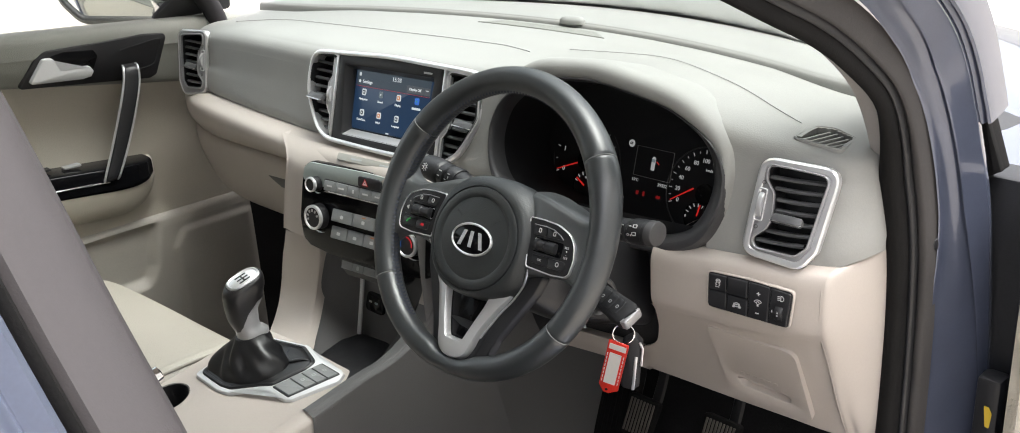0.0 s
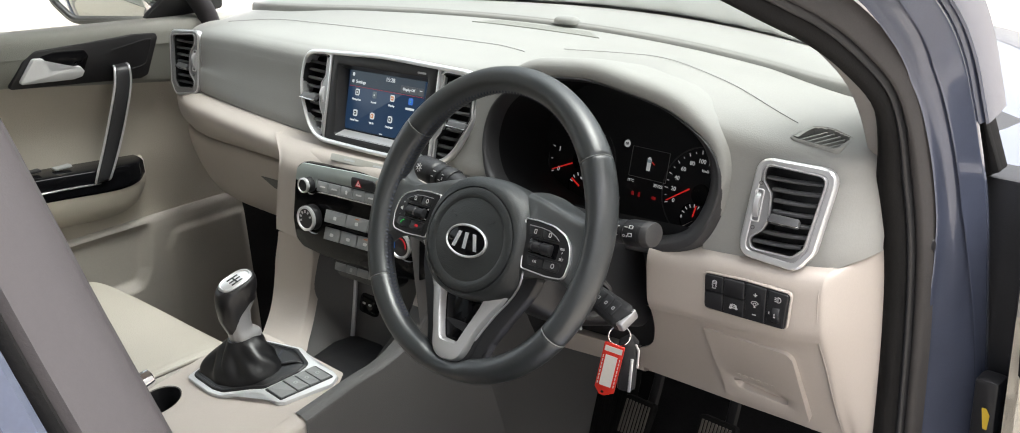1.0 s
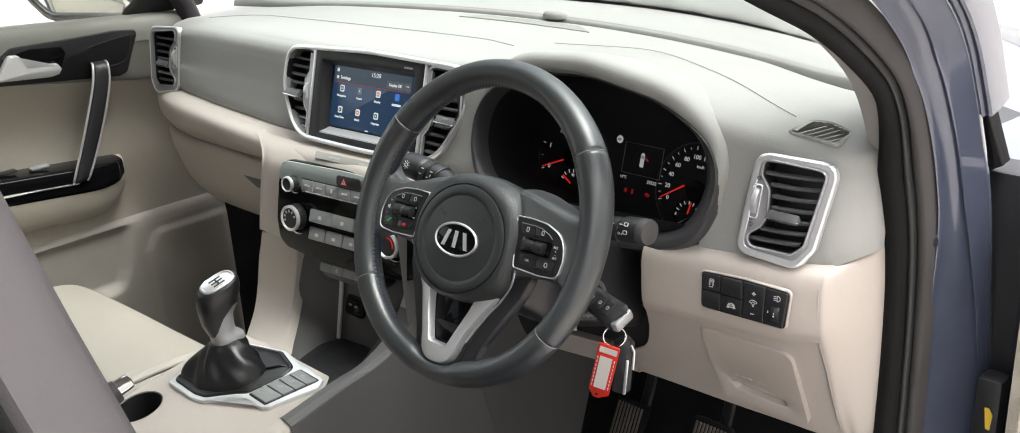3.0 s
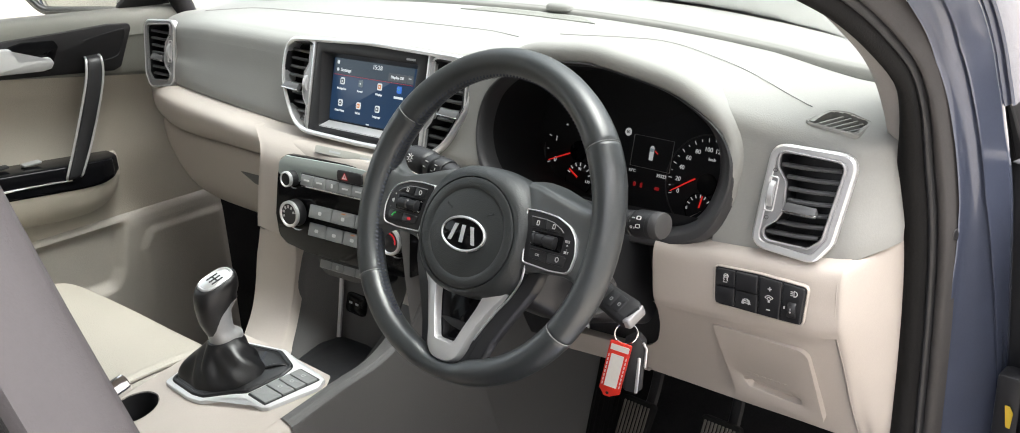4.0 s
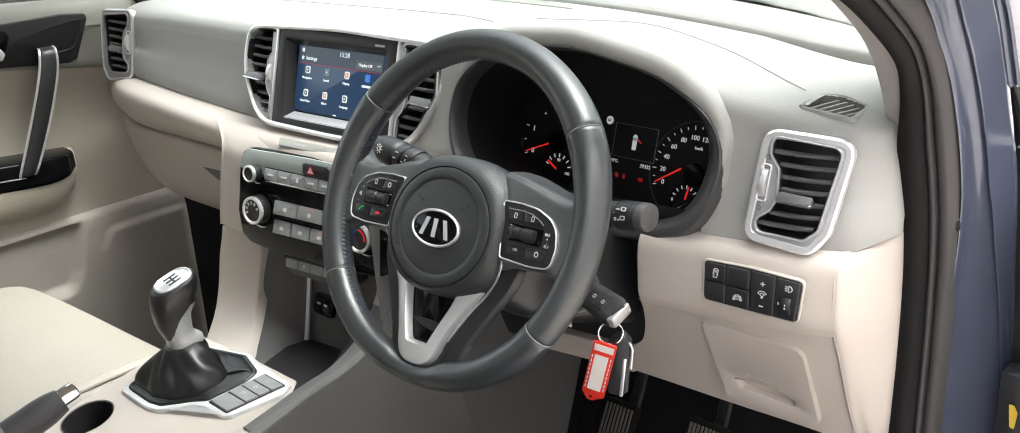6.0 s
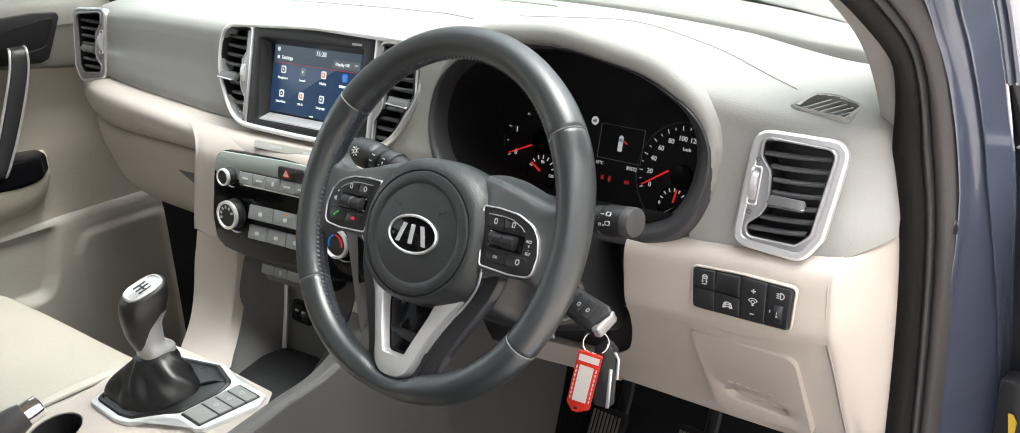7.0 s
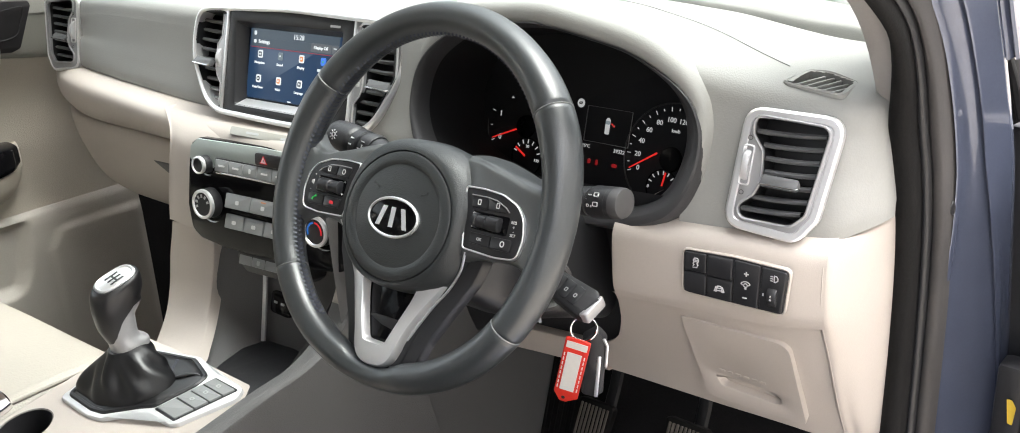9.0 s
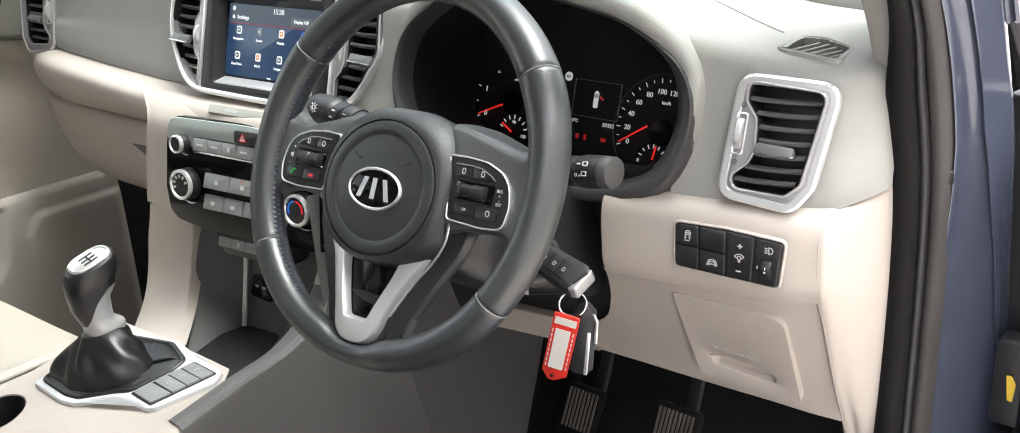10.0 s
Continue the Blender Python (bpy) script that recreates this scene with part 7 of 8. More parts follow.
part("panel", plate(rect(0.0150, 0.050, 0.0006, 2, -0.0005, -0.003), at(TG, 0, 0, 0.0004), 0.0008, 0.0001), PAPER, tag, "white panel", smooth=False)
part("top_window", plate(rect(0.0215, 0.0085, 0.0006, 2, 0.0, 0.0320), at(TG, 0, 0, 0.0004), 0.0008, 0.0001), PAPER, tag, smooth=False)
for s in (-1, 1):
    for k in range(8):
        part("print_bar", plate(rect(0.0012, 0.0042, 0.0003, 2), at(TG, s * 0.0103 - 0.0003, -0.025 + 0.0062 * k, 0.0003), 0.0005, 0.0001), PAPER, tag, smooth=False)
part("eyelet", plate(ellipse(0.002, 0.002, 14), at(TG, -0.002, -0.0385, 0.0003), 0.0005, 0.0001), BLACK, tag, smooth=False)
fob = thing("spare_key", "second black key with chrome edge behind the tag", "key")
FB = fr((0.5075, 0.0860, 0.8440), (0.80, 0.55, -0.1), (0.010, 0.0, 0.07))
part("case", plate(rounded([(-0.011, 0.026), (0.002, 0.036), (0.011, 0.026), (0.012, -0.030), (0.006, -0.036), (-0.008, -0.034)], 0.005), FB, 0.012, 0.003), BLACK, fob, "black key case")
part("chrome_edge", tube([tuple(FB @ Vector(p)) for p in ((0.008, 0.029, 0.0005), (0.0115, 0.022, 0.0005), (0.0120, 0.0, 0.0005))], 0.0014, 8), CHROME, fob)
part("folded_blade", plate(rect(0.0035, 0.044, 0.001, 2, 0.0055, -0.012), at(FB, 0, 0, 0.0012), 0.002, 0.0004), CHROME, fob, "folded bright blade")

# ---- switch panel beside the column ----
sw = thing("switch_panel", "black switch panel with headlamp dial on the cream knee panel", "switch panel")
F_SW = fr((0.5945, 0.1805, 0.912), (1, 0.155, 0), (0, 0.02, 1))
SWP = rounded([(-0.047, 0.0245), (0.000, 0.0245), (0.0505, 0.0205), (0.0465, -0.0215), (0.0, -0.0195), (-0.047, -0.0170)], [0.005, 0.05, 0.005, 0.005, 0.05, 0.006], 4)
part("frame", hoop(inset(SWP, -0.0016), inset(SWP, 0.0002), at(F_SW, 0, 0, 0.0012), 0.005, 0.0007), CREAM, sw, "cream rim")
part("plate", plate(SWP, at(F_SW, 0, 0, 0.001), 0.006, 0.001), BLACK, sw, "black backing plate")


def switch(pts, name, label, bulge=0.0):
    return part(name, plate(rounded(pts, 0.002, 3), at(F_SW, 0, 0, 0.0028 + bulge), 0.006, 0.0012), SATIN, sw, label)


a1 = switch([(-0.0455, 0.0232), (-0.0245, 0.0232), (-0.0245, 0.0050), (-0.0455, 0.0050)], "switch", "black stability switch")
switch([(-0.0455, 0.0038), (-0.0245, 0.0036), (-0.0245, -0.0165), (-0.0455, -0.0158)], "blank_switch", "blank black switch")
switch([(-0.0235, 0.0232), (0.0000, 0.0230), (0.0000, 0.0030), (-0.0235, 0.0044)], "blank_switch", "blank black switch", 0.0012)
a4 = switch([(-0.0235, 0.0032), (0.0000, 0.0018), (0.0000, -0.0180), (-0.0235, -0.0170)], "switch", "black lane switch")
a5 = switch([(0.0012, 0.0230), (0.0250, 0.0212), (0.0238, -0.0195), (0.0012, -0.0182)], "dimmer_switch", "black dimmer switch with plus and minus")
a6 = switch([(0.0262, 0.0210), (0.0488, 0.0190), (0.0450, -0.0200), (0.0250, -0.0196)], "headlamp_level_switch", "black headlamp level switch")


def sign(parent, x, y, lines, w=0.9, k=1.0, lift=0.0031):
    """A printed sign drawn with strokes; its points are in millimetres round (x, y)."""
    strokes = []
    for line in lines:
        for (ax, ay), (bx, by) in zip(line, line[1:]):
            d = math.hypot(bx - ax, by - ay)
            strokes.append(plate(rect((d + w * 0.6) * 0.001 * k, w * 0.001 * k, 0.0003, 2), at(F_SW, x + 0.0005 * k * (ax + bx), y + 0.0005 * k * (ay + by), lift) @ pose(0, 0, 0, 0, 0, math.degrees(math.atan2(by - ay, bx - ax))), 0.0004, 0.0001))
    part("print", merged(*strokes), WHITE, parent, smooth=False)


def ringed(r, x, y, a0=0, a1=360, n=10):
    return [(x + r * math.cos(radians(a0 + (a1 - a0) * i / n)), y + r * math.sin(radians(a0 + (a1 - a0) * i / n))) for i in range(n + 1)]


sign(a1, -0.0345, 0.0140, [[(-1.8, 1.0), (-2.2, 2.6), (-1.0, 4.4), (1.8, 4.4), (2.8, 2.6), (2.4, 1.0), (-1.8, 1.0)], [(-2.2, 2.6), (2.8, 2.6)], [(-1.6, 0.2), (-2.6, -0.9), (-1.4, -2.0), (-2.4, -3.2)], [(2.2, 0.2), (1.2, -0.9), (2.4, -2.0), (1.4, -3.2)], [(-2.6, -4.6), (1.6, -4.6)]])
sign(a4, -0.0117, -0.0075, [[(-2.4, -1.4), (-2.4, 0.8), (-1.4, 2.9), (1.4, 2.9), (2.4, 0.8), (2.4, -1.4), (-2.4, -1.4)], [(-2.4, 0.9), (2.4, 0.9)], [(-2.9, 2.4), (-4.6, -2.4)], [(2.9, 2.4), (4.6, -2.4)], ringed(0.7, -3.0, -1.9, n=6), ringed(0.7, 3.0, -1.9, n=6)], 1.0)
sign(a5, 0.0128, 0.0118, [[(-1.8, 0), (1.8, 0)], [(0, -1.8), (0, 1.8)]], 1.2)
sign(a5, 0.0120, -0.0112, [[(-1.8, 0), (1.8, 0)]], 1.2)
sign(a5, 0.0124, 0.0008, [ringed(4.8, 0, -1.0, 30, 150, 8), [(-4.2, 1.4), (-2.4, 0.2)], [(4.2, 1.4), (2.4, 0.2)], ringed(1.7, 0, 0.2), [(-0.8, -2.4), (0.8, -2.4)], [(-0.8, -3.3), (0.8, -3.3)]], 0.8)
sign(a6, 0.0378, 0.0120, [[(0.0, -3.0), (0.0, 3.0), (2.0, 2.6), (3.2, 1.0), (3.2, -1.0), (2.0, -2.6), (0.0, -3.0)], [(-3.4, 2.0), (-1.2, 2.0)], [(-3.4, 0.0), (-1.2, 0.0)], [(-3.4, -2.0), (-1.2, -2.0)]])
sign(a6, 0.0285, -0.0045, [[(0, -1.0), (0, 1.0)]], 1.2)
part("level_wheel", rings([(ellipse(0.0090, 0.0090, 24), -0.0042), (ellipse(0.0095, 0.0095, 24), -0.0030), (ellipse(0.0095, 0.0095, 24), 0.0030), (ellipse(0.0090, 0.0090, 24), 0.0042)], F_SW @ pose(0.0365, -0.0060, -0.0012, 0, 90, 0)), BLACK, a6, "ribbed level wheel")
sign(a6, 0.0365, -0.0050, [[(0, 3.0), (0, 1.2)], ringed(0.7, 0, -1.0, n=6)], 0.7, lift=0.0084)

# ---- pedals and foot well ----
def pedal(name, label, c, w, h, tilt, ribs, up, taper=0.85):
    p = thing(name, label, "pedal", group="pedals")
    m = fr(c, (1, 0, 0), (0, math.sin(radians(tilt)), math.cos(radians(tilt))))
    out = rounded([(-w / 2 * taper, -h / 2), (w / 2 * taper, -h / 2), (w / 2, h / 2), (-w / 2, h / 2)], 0.008, 4)
    part("pad", plate(out, m, 0.012, 0.003), RUBBER, p, "black rubber pad")
    for k in range(ribs):
        x = -w * 0.36 + w * 0.72 * k / (ribs - 1)
        part("rib", plate(rect(w * 0.055, h * 0.80, 0.001, 2), m @ pose(x, 0, 0.0022, 0, 0, 0), 0.003, 0.0008), STEEL, p)
    part("arm", tube(curve([tuple(m @ Vector((0, h * 0.3, -0.012))), tuple(m @ Vector((0, h * 0.6, -0.04))), up], 10), 0.010, 8, flat=0.6), BLACK, p)


pedal("clutch_pedal", "worn black clutch pedal with ribbed rubber pad", (0.253, 0.415, 0.513), 0.060, 0.068, 28, 8, (0.28, 0.50, 0.75))
pedal("brake_pedal", "worn black brake pedal with ribbed rubber pad", (0.397, 0.418, 0.530), 0.066, 0.070, 28, 9, (0.41, 0.50, 0.75))
rest = thing("foot_rest", "long black ribbed footrest beside the clutch pedal", "footrest")
FRM = fr((0.178, 0.425, 0.475), (1, 0, 0.05), (-0.05, 0.45, 1))
part("pad", plate(rect(0.088, 0.25, 0.012), FRM, 0.02, 0.004), RUBBER, rest, "black rubber pad")
for k in range(9):
    part("rib", plate(rect(0.0045, 0.20 if 2 < k < 6 else 0.23, 0.001, 2), at(FRM, -0.036 + 0.009 * k, 0, 0.002), 0.003, 0.0008), RUBBER, rest)
for y in (0.085, -0.055):
    part("stud", lathe([(0.018, -0.002), (0.018, 0.0022), (0.0165, 0.0034), (0.0, 0.0036)], at(FRM, 0.004, y, 0), 24), RUBBER, rest, "round stud")

# ---- passenger seat ----
seat = thing("passenger_seat", "cream leather passenger seat cushion with piped edge", "car seat")
rows = []
for y, zc, hw in ((-0.60, 0.655, 0.255), (-0.45, 0.662, 0.258), (-0.25, 0.672, 0.258), (-0.12, 0.675, 0.255), (-0.05, 0.668, 0.250), (-0.022, 0.650, 0.246), (-0.012, 0.615, 0.242), (-0.02, 0.56, 0.24)):
    rows.append([(-0.398 + (hw + 0.012) * u, y + dy * (1 if y > -0.1 else 0), zc + dz) for u, dz, dy in ((-1.0, -0.10, -0.03), (-1.0, -0.035, -0.012), (-0.95, -0.008, 0.0), (-0.80, 0.002, 0.002), (-0.45, 0.012, 0.0), (0.0, 0.018, 0.0), (0.45, 0.022, 0.0), (0.80, 0.026, 0.0), (0.93, 0.027, 0.0), (1.0, -0.005, -0.008), (1.0, -0.10, -0.03))])
part("cushion", loft(rows, 50, 60), CREAM_SOFT, seat, "smooth cream leather cushion")
part("piping", tube(curve([(-0.146, -0.55, 0.680), (-0.144, -0.3, 0.696), (-0.145, -0.13, 0.701), (-0.149, -0.06, 0.694), (-0.160, -0.028, 0.676)], 26), 0.0032, 8), CREAM_SOFT, seat, "raised piping along the cushion")
part("base", block((-0.62, -0.55, 0.34), (-0.19, -0.06, 0.58), 0.02), GREY_SIDE, seat, "dark seat base")
part("backrest", loft([[(-0.405 + 0.25 * u, y + 0.03 * u * u, z) for u in (-1, -0.8, 0, 0.8, 1)] for y, z in ((-0.58, 0.62), (-0.66, 0.9), (-0.78, 1.25))], 14, 20), CREAM_SOFT, seat, "cream leather backrest")


# ---- passenger door ----
pdoor = thing("passenger_door", "closed passenger door with beige card, dark trim and silver handles", "car door")


def card(zs, y0, y1, n=8):
    return [[(x + 0.02 * max(0.0, y - 0.2), y, z) for z, x in zs] for y in np.linspace(y0, y1, n)]


part("window_ledge", loft([[(x, y, z - 0.0125 - 0.072 * (y - 0.2)) for z, x in ((1.060, -0.712), (1.085, -0.714), (1.100, -0.722), (1.104, -0.740), (1.100, -0.765), (1.06, -0.78))] for y in np.linspace(-1.0, 0.42, 8)], 24, 20), DOOR_GREY, pdoor, "grey window ledge")
part("upper_trim", loft([[(x, y, z - 0.0125 - 0.072 * (y - 0.2)) for z, x in ((1.064, -0.7125), (1.04, -0.716), (1.012 - 0.09 * (y - 0.02), -0.722), (1.004 - 0.09 * (y - 0.02), -0.726), (1.000 - 0.09 * (y - 0.02), -0.736))] for y in np.linspace(-1.0, 0.36, 8)], 24, 16), DOOR_GREY, pdoor, "grey upper door trim")
part("insert", loft(card([(1.025, -0.740), (0.97, -0.742), (0.92, -0.748), (0.87, -0.748), (0.83, -0.745), (0.76, -0.742), (0.70, -0.735)], -1.0, 0.40), 24, 22), DOOR_BEIGE, pdoor, "beige soft insert")
def step(v, a, b):
    """Rises smoothly from 0 at a to 1 at b."""
    f = min(1.0, max(0.0, (v - a) / (b - a)))
    return f * f * (3 - 2 * f)


def lower_x(y, z):
    """The lower card: a rolled upper edge, a pocket sunk behind it and a raised field round the speaker."""
    x = float(np.interp(z, [0.36, 0.44, 0.55, 0.66, 0.695, 0.708, 0.716, 0.722], [-0.724, -0.722, -0.720, -0.7195, -0.7215, -0.7245, -0.7310, -0.7460]))
    end = 0.122 - 0.22 * max(0.0, 0.71 - z) - 0.3 * max(0.0, 0.62 - z)
    pocket = step(end - y, -0.012, 0.012) * step(0.712 - z, 0.0, 0.020) * step(z, 0.575, 0.600)
    field = step(y, 0.140 + 0.7 * max(0.0, z - 0.645), 0.158 + 0.7 * max(0.0, z - 0.645)) * step(0.686 - z, 0.0, 0.014) * step(0.335 - y, 0.0, 0.02)
    return x - 0.018 * pocket + 0.007 * field


rows = []
for y in np.concatenate([np.linspace(-1.0, -0.1, 8), np.linspace(-0.07, 0.33, 80)]):
    rows.append([(lower_x(y, z), y, z - 0.003) for z in np.concatenate([np.linspace(0.36, 0.52, 8), np.linspace(0.53, 0.70, 56), [0.704, 0.708, 0.712, 0.716, 0.719, 0.722]])])
part("lower_card", patch(rows)[0], DOOR_DARK, pdoor, "taupe lower door card with a sunk pocket")
DP = fr((-0.716, 0.08, 1.03), (0, 1, 0.0), (0.12, 0, 1))
trim_o = rounded([(-0.161, -0.012), (-0.128, 0.032), (-0.105, 0.046), (-0.014, 0.044), (0.079, 0.044), (0.12, 0.039), (0.122, 0.031), (0.095, -0.036), (0.08, -0.041), (-0.044, -0.026)], [0.005, 0.02, 0.02, 0.05, 0.05, 0.006, 0.004, 0.008, 0.008, 0.05], 4)
part("handle_panel", plate(trim_o, at(DP, 0, 0, 0.004), 0.010, 0.002), BLACK, pdoor, "dark panel behind the door release")
part("panel_line", tube([tuple(at(DP, 0, 0, 0.0045) @ Vector((x, y, 0))) for x, y in curve([(0.045, -0.014), (0.060, -0.018), (0.090, -0.014), (0.100, 0.004), (0.108, 0.026), (0.098, 0.032), (0.030, 0.024)], 30)], 0.0008, 6), SATIN, pdoor)
part("release_cup", plate(rounded([(-0.11, 0.0), (-0.1, 0.036), (-0.074, 0.04), (-0.02, 0.034), (-0.014, 0.022), (-0.032, -0.016), (-0.08, -0.012)], 0.007), at(DP, 0, 0, 0.0052), 0.004, 0.0012), GLOSS, pdoor, "black recess of the release")
part("release_handle", plate(rounded([(-0.144, -0.004), (-0.114, 0.036), (-0.097, 0.034), (-0.086, 0.011), (-0.034, 0.008), (-0.028, -0.002), (-0.034, -0.011), (-0.05, -0.013)], [0.004, 0.008, 0.006, 0.010, 0.004, 0.003, 0.004, 0.01], 4), at(DP, 0, 0, 0.014), 0.010, 0.0018), FRAME, pdoor, "silver door release lever")
# armrest with its switch plate and the pull handle
arm = []
for y, a in ((-0.9, 1.0), (-0.3, 1.0), (-0.05, 1.0), (0.05, 0.98), (0.10, 0.85), (0.130, 0.55), (0.142, 0.1)):
    z0 = 0.848 - 0.10 * y
    w = 0.060 * a
    arm.append([(-0.746, y, z0 + 0.004), (-0.744 + 0.2 * w, y, z0 + 0.003), (-0.744 + 0.92 * w, y, z0), (-0.744 + w, y, z0 - 0.006), (-0.744 + w, y, z0 - 0.03), (-0.744 + 0.96 * w, y, z0 - 0.048 * a - 0.006), (-0.744 + 0.75 * w, y, z0 - 0.085 * a), (-0.744 + 0.3 * w, y, z0 - 0.105 * a), (-0.746, y, z0 - 0.11 * a)])
part("armrest", loft(arm, 40, 36), DOOR_BEIGE, pdoor, "beige armrest")
plate_rows = []
for y, a in ((-0.9, 1.0), (-0.3, 1.0), (-0.05, 1.0), (0.06, 1.0), (0.105, 0.86), (0.128, 0.6)):
    z0 = 0.851 - 0.10 * y
    w = 0.060 * a
    plate_rows.append([(-0.745, y, z0 + 0.003), (-0.744 + 0.5 * w, y, z0 + 0.0035), (-0.744 + 0.96 * w, y, z0 + 0.001), (-0.744 + 1.045 * w, y, z0 - 0.006), (-0.744 + 1.05 * w, y, z0 - 0.020), (-0.744 + 1.05 * w, y, z0 - 0.038 * a), (-0.744 + 1.0 * w, y, z0 - 0.044 * a)])
sp_ = part("switch_plate", loft(plate_rows, 40, 26), GLOSS, pdoor, "gloss black armrest plate")
part("plate_line", tube(curve([(-0.6805, -0.6, 0.886), (-0.6805, -0.1, 0.836), (-0.6808, 0.03, 0.823)], 14), 0.0022, 8), BRIGHT, pdoor, "bright line along the plate")
for y in (-0.075, -0.02):
    part("window_switch", block((-0.724, y - 0.016, 0.8575 - 0.10 * y), (-0.706, y + 0.016, 0.862 - 0.10 * y), 0.002), DULL if y > -0.05 else BLACK, sp_, "small door switch")
grab_path = curve([(-0.716, 0.120, 1.026), (-0.692, 0.114, 1.022), (-0.684, 0.106, 0.992), (-0.680, 0.085, 0.94), (-0.678, 0.058, 0.88), (-0.678, 0.036, 0.835), (-0.684, 0.034, 0.826)], 28)
gp = []
for i, p in enumerate(grab_path):
    s = i / (len(grab_path) - 1)
    hw = 0.0165 * (0.78 + 0.25 * math.sin(math.pi * min(1, s * 1.1)))
    gp.append([tuple(Vector(p) + Vector((dx, dy * hw / 0.0165, 0.0))) for dx, dy in ((-0.010, -0.012), (0.000, -0.016), (0.006, -0.012), (0.008, 0.0), (0.006, 0.012), (0.000, 0.016), (-0.010, 0.012))])
part("pull_handle", patch(gp, False, True)[0], BLACK, pdoor, "dark door pull handle")
for s in (-1, 1):
    part("handle_edge", tube([tuple(Vector(p) + Vector((0.003, s * 0.0160 * (0.78 + 0.25 * math.sin(math.pi * min(1, i / 27 * 1.1))), 0))) for i, p in enumerate(grab_path[2:])], 0.0022, 8), CHROME, pdoor, "satin chrome edge")
# window, mirror
pw = tagged(link("window_2", patch([[(-0.775 + 0.16 * t, y, 1.075 + 0.40 * t) for t in (0, 0.5, 1)] for y in (-1.0, -0.6, -0.2, 0.05, 0.30 - 0.0)])[0], CLEAR), "clear side window of the passenger door", "window", kind="structure")
thick(pw, 0.004)
pw.visible_shadow = False
mir = thing("door_mirror", "passenger door mirror in a dark housing, seen through the side glass", "door mirror")
MM = fr((-0.930, 0.215, 1.138), (0.70, 0.71, 0), (0, 0.05, 1))
mo = rounded([(-0.105, 0.055), (-0.110, -0.020), (-0.075, -0.062), (0.10, -0.072), (0.115, -0.02), (0.100, 0.065)], 0.035, 6)
part("housing", rings([(inset(mo, -0.002), 0.004), (inset(mo, -0.010), -0.004), (inset(mo, -0.012), -0.03), (inset(mo, 0.01), -0.075), (inset(mo, 0.035), -0.10)], MM, False, True), GLOSS, mir, "dark mirror housing")
part("rim", hoop(inset(mo, -0.003), inset(mo, 0.006), at(MM, 0, 0, 0.005), 0.008, 0.002), BLACK, mir)
part("glass", plate(inset(mo, 0.004), at(MM, 0, 0, 0.0), 0.003, 0.0005), MIRROR, mir, "mirror glass")
part("foot", tube([(-0.86, 0.28, 1.085), (-0.82, 0.29, 1.08), (-0.77, 0.29, 1.075)], 0.03, 10, flat=0.6), BLACK, mir)
part("sail_panel", plate(rounded([(-0.10, -0.02), (0.08, -0.02), (0.075, 0.10), (0.04, 0.085)], 0.01), fr((-0.745, 0.29, 1.105), (0, 1, 0), (0.2, 0, 1)), 0.01, 0.002), BLACK, pdoor, "black corner panel of the window")

# ---- driver's door, standing open ----
ddoor = thing("driver_door", "open driver's door with beige card and black seals", "car door")
HINGE = Vector((0.797, 0.40, 0.0))
DD = Vector((0.93, 0.37, 0.0)).normalized()        # along the open door, away from the car
DN = Vector((-0.37, 0.93, 0.0))                    # to the door's outer side


def dd(a, b, z):
    return tuple(HINGE + DD * a + DN * b + Vector((0, 0, z)))


part("outer_panel", loft([[dd(a, 0.055 + c, z) for a in (0.0, 0.3, 0.7, 1.05)] for z, c in ((0.42, 0.0), (0.6, 0.02), (0.8, 0.025), (0.98, 0.0), (1.02, -0.01))], 16, 16), BLUE, ddoor, "dark blue outer skin")
part("shut_face", loft([[dd(0.0, b, z) for b in (-0.055, -0.03, 0.0, 0.03, 0.056)] for z in (0.42, 0.7, 0.9, 1.02)], 10, 12), BLUE, ddoor, "blue shut face")
part("card_upper", loft([[dd(a, -0.060, z) for a in (0.008, 0.03, 0.4, 1.0)] for z in (0.90, 0.95, 1.00, 1.03)], 8, 10), GREY, ddoor, "grey upper door trim")
part("card", loft([[dd(a, -0.060 - d, z) for a in (0.008, 0.03, 0.4, 1.0)] for z, d in ((0.43, 0.0), (0.55, 0.012), (0.75, 0.006), (0.90, 0.0))], 16, 10), DOOR_BEIGE, ddoor, "beige door card")
part("door_seal", tube(curve([dd(0.012, -0.050, 0.42), dd(0.010, -0.052, 0.70), dd(0.010, -0.052, 0.95), dd(0.012, -0.045, 1.03), dd(0.05, -0.03, 1.11)], 24), 0.011, 10), RUBBER, ddoor, "black rubber seal on the door edge")
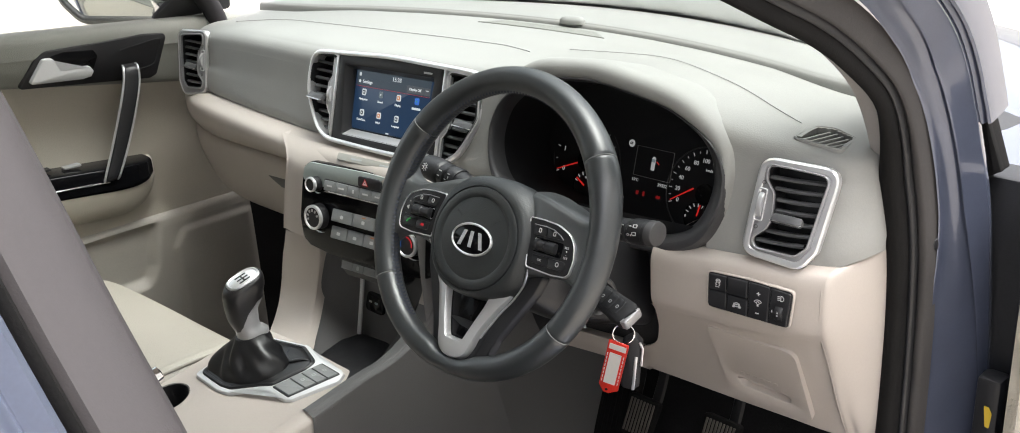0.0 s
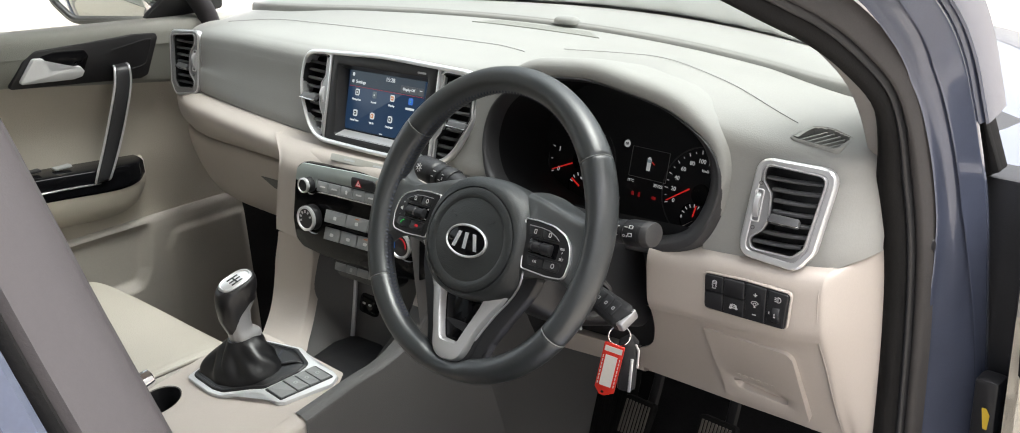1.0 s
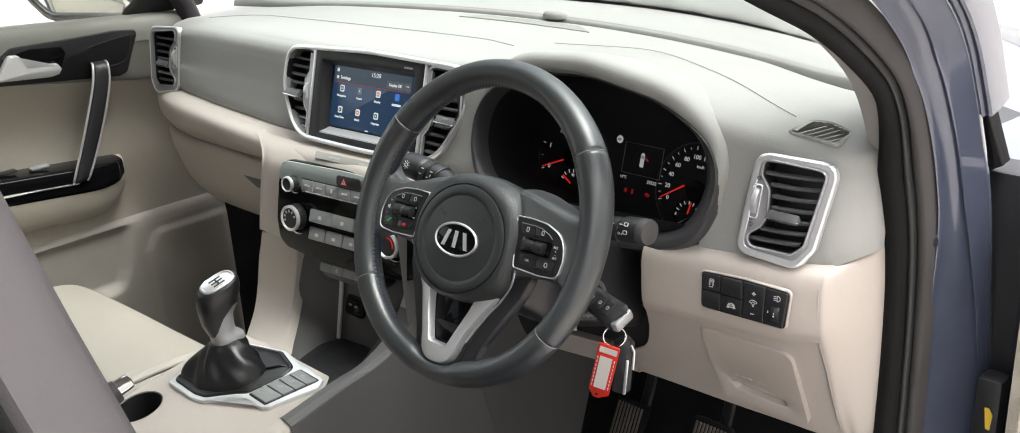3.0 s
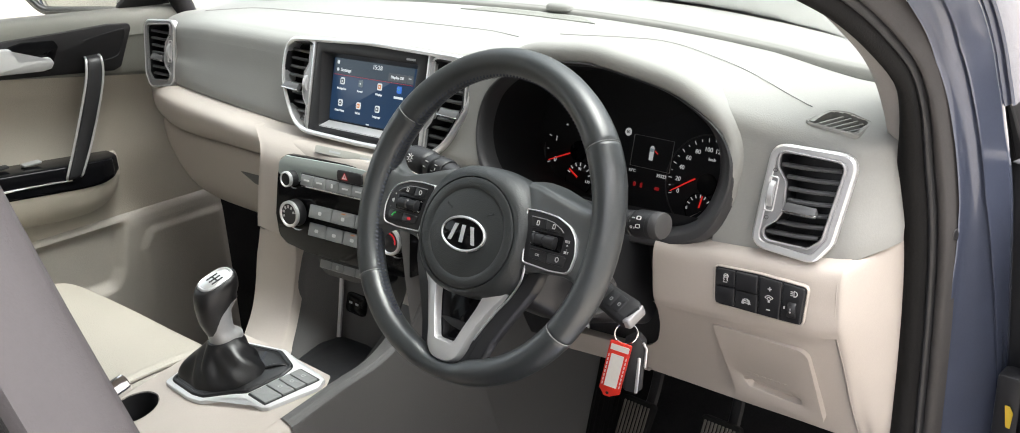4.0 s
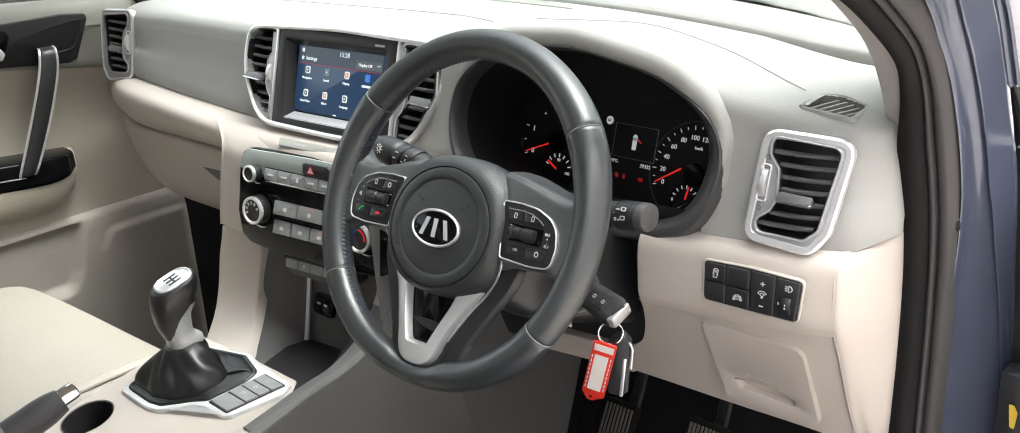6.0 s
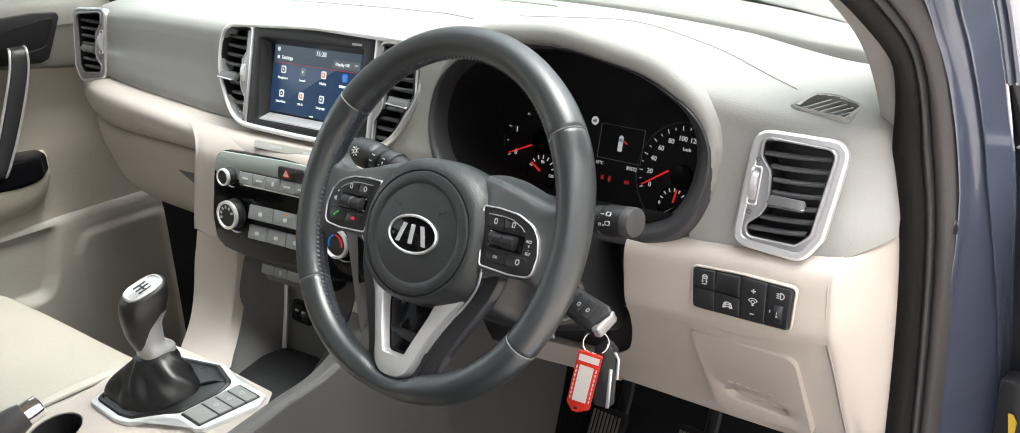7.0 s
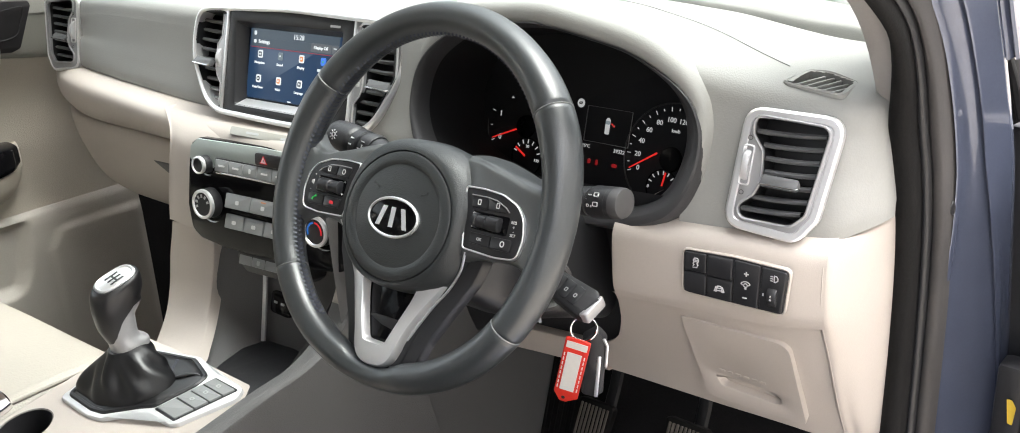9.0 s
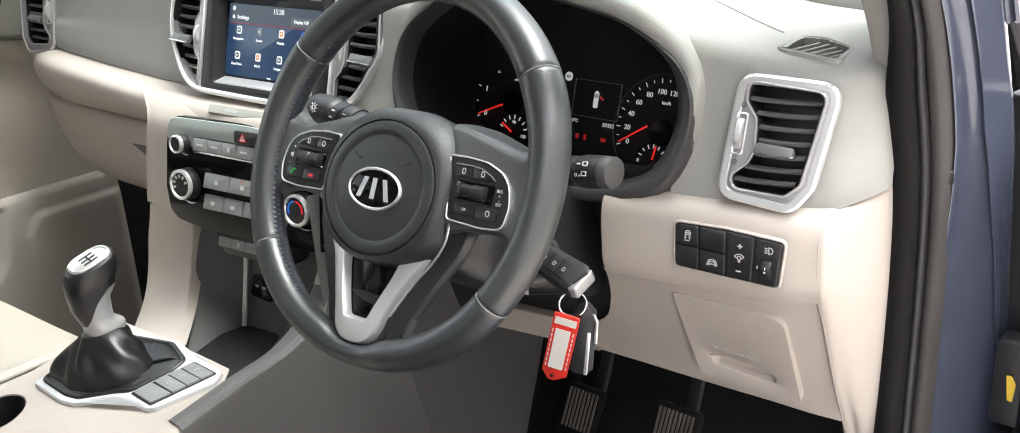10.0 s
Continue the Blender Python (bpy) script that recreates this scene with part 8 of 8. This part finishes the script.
part("window_frame", tube(curve([dd(0.03, -0.01, 1.02), dd(0.08, -0.01, 1.13), dd(0.30, -0.04, 1.30), dd(0.55, -0.07, 1.42), dd(0.95, -0.09, 1.46)], 30), 0.020, 10), BLACK, ddoor, "black window frame")
part("quarter_post", tube(curve([dd(0.03, -0.02, 1.02), dd(0.06, -0.02, 1.10), dd(0.10, -0.02, 1.16)], 8), 0.016, 8), RUBBER, ddoor, "black corner post")
dw = part("pane", patch([[dd(a, -0.01 - 0.2 * t, 1.02 + 0.38 * t) for t in (0, 1)] for a in (0.14, 0.5, 0.95)])[0], CLEAR, ddoor, "clear door glass")
dw.visible_shadow = False
# seal strip and harness in the gap by the hinges
CS = fr((0.730, 0.400, 1.080), (1, 0, 0), (0, 0, 1))
part("corner_seal", plate(rounded([(0.012, -0.062), (0.033, -0.047), (-0.007, 0.064), (-0.024, 0.064)], 0.003), CS, 0.02, 0.002), RUBBER, ddoor, "black corner seal")
part("seal_fin", plate(rounded([(0.026, -0.050), (0.035, -0.046), (0.002, 0.040), (-0.006, 0.060)], 0.002), at(CS, 0, 0, 0.008), 0.008, 0.002), RUBBER, ddoor, "folded fin of the corner seal")
# solid black block in place of the shade between pillar and open door
part("hinge_shadow", block((0.735, 0.415, 0.45), (0.83, 0.47, 1.02), 0.004), BLACK, car, "black block standing in for the shade in the hinge pocket")
part("hinge_arm", tube(curve([(0.742, 0.398, 0.86), (0.752, 0.392, 0.90), (0.750, 0.396, 0.93)], 10), 0.009, 10), BLUE, car, "painted hinge arm")
hinge = part("hinge", block((0.772, 0.372, 0.71), (0.800, 0.402, 0.80), 0.006), BLACK, car, "black door hinge")
part("check_strap", block((0.776, 0.36, 0.665), (0.792, 0.40, 0.70), 0.004), BLACK, car, "black check strap")
part("sticker", plate(rounded([(-0.0015, -0.013), (0.0030, -0.015), (0.0045, 0.004), (0.0005, 0.012), (-0.0045, 0.013)], 0.001), fr((0.790, 0.3685, 0.755), (0.93, 0.3, 0), (0, 0, 1)), 0.001, 0.0002), YELLOW, hinge, "torn yellow sticker", smooth=False)
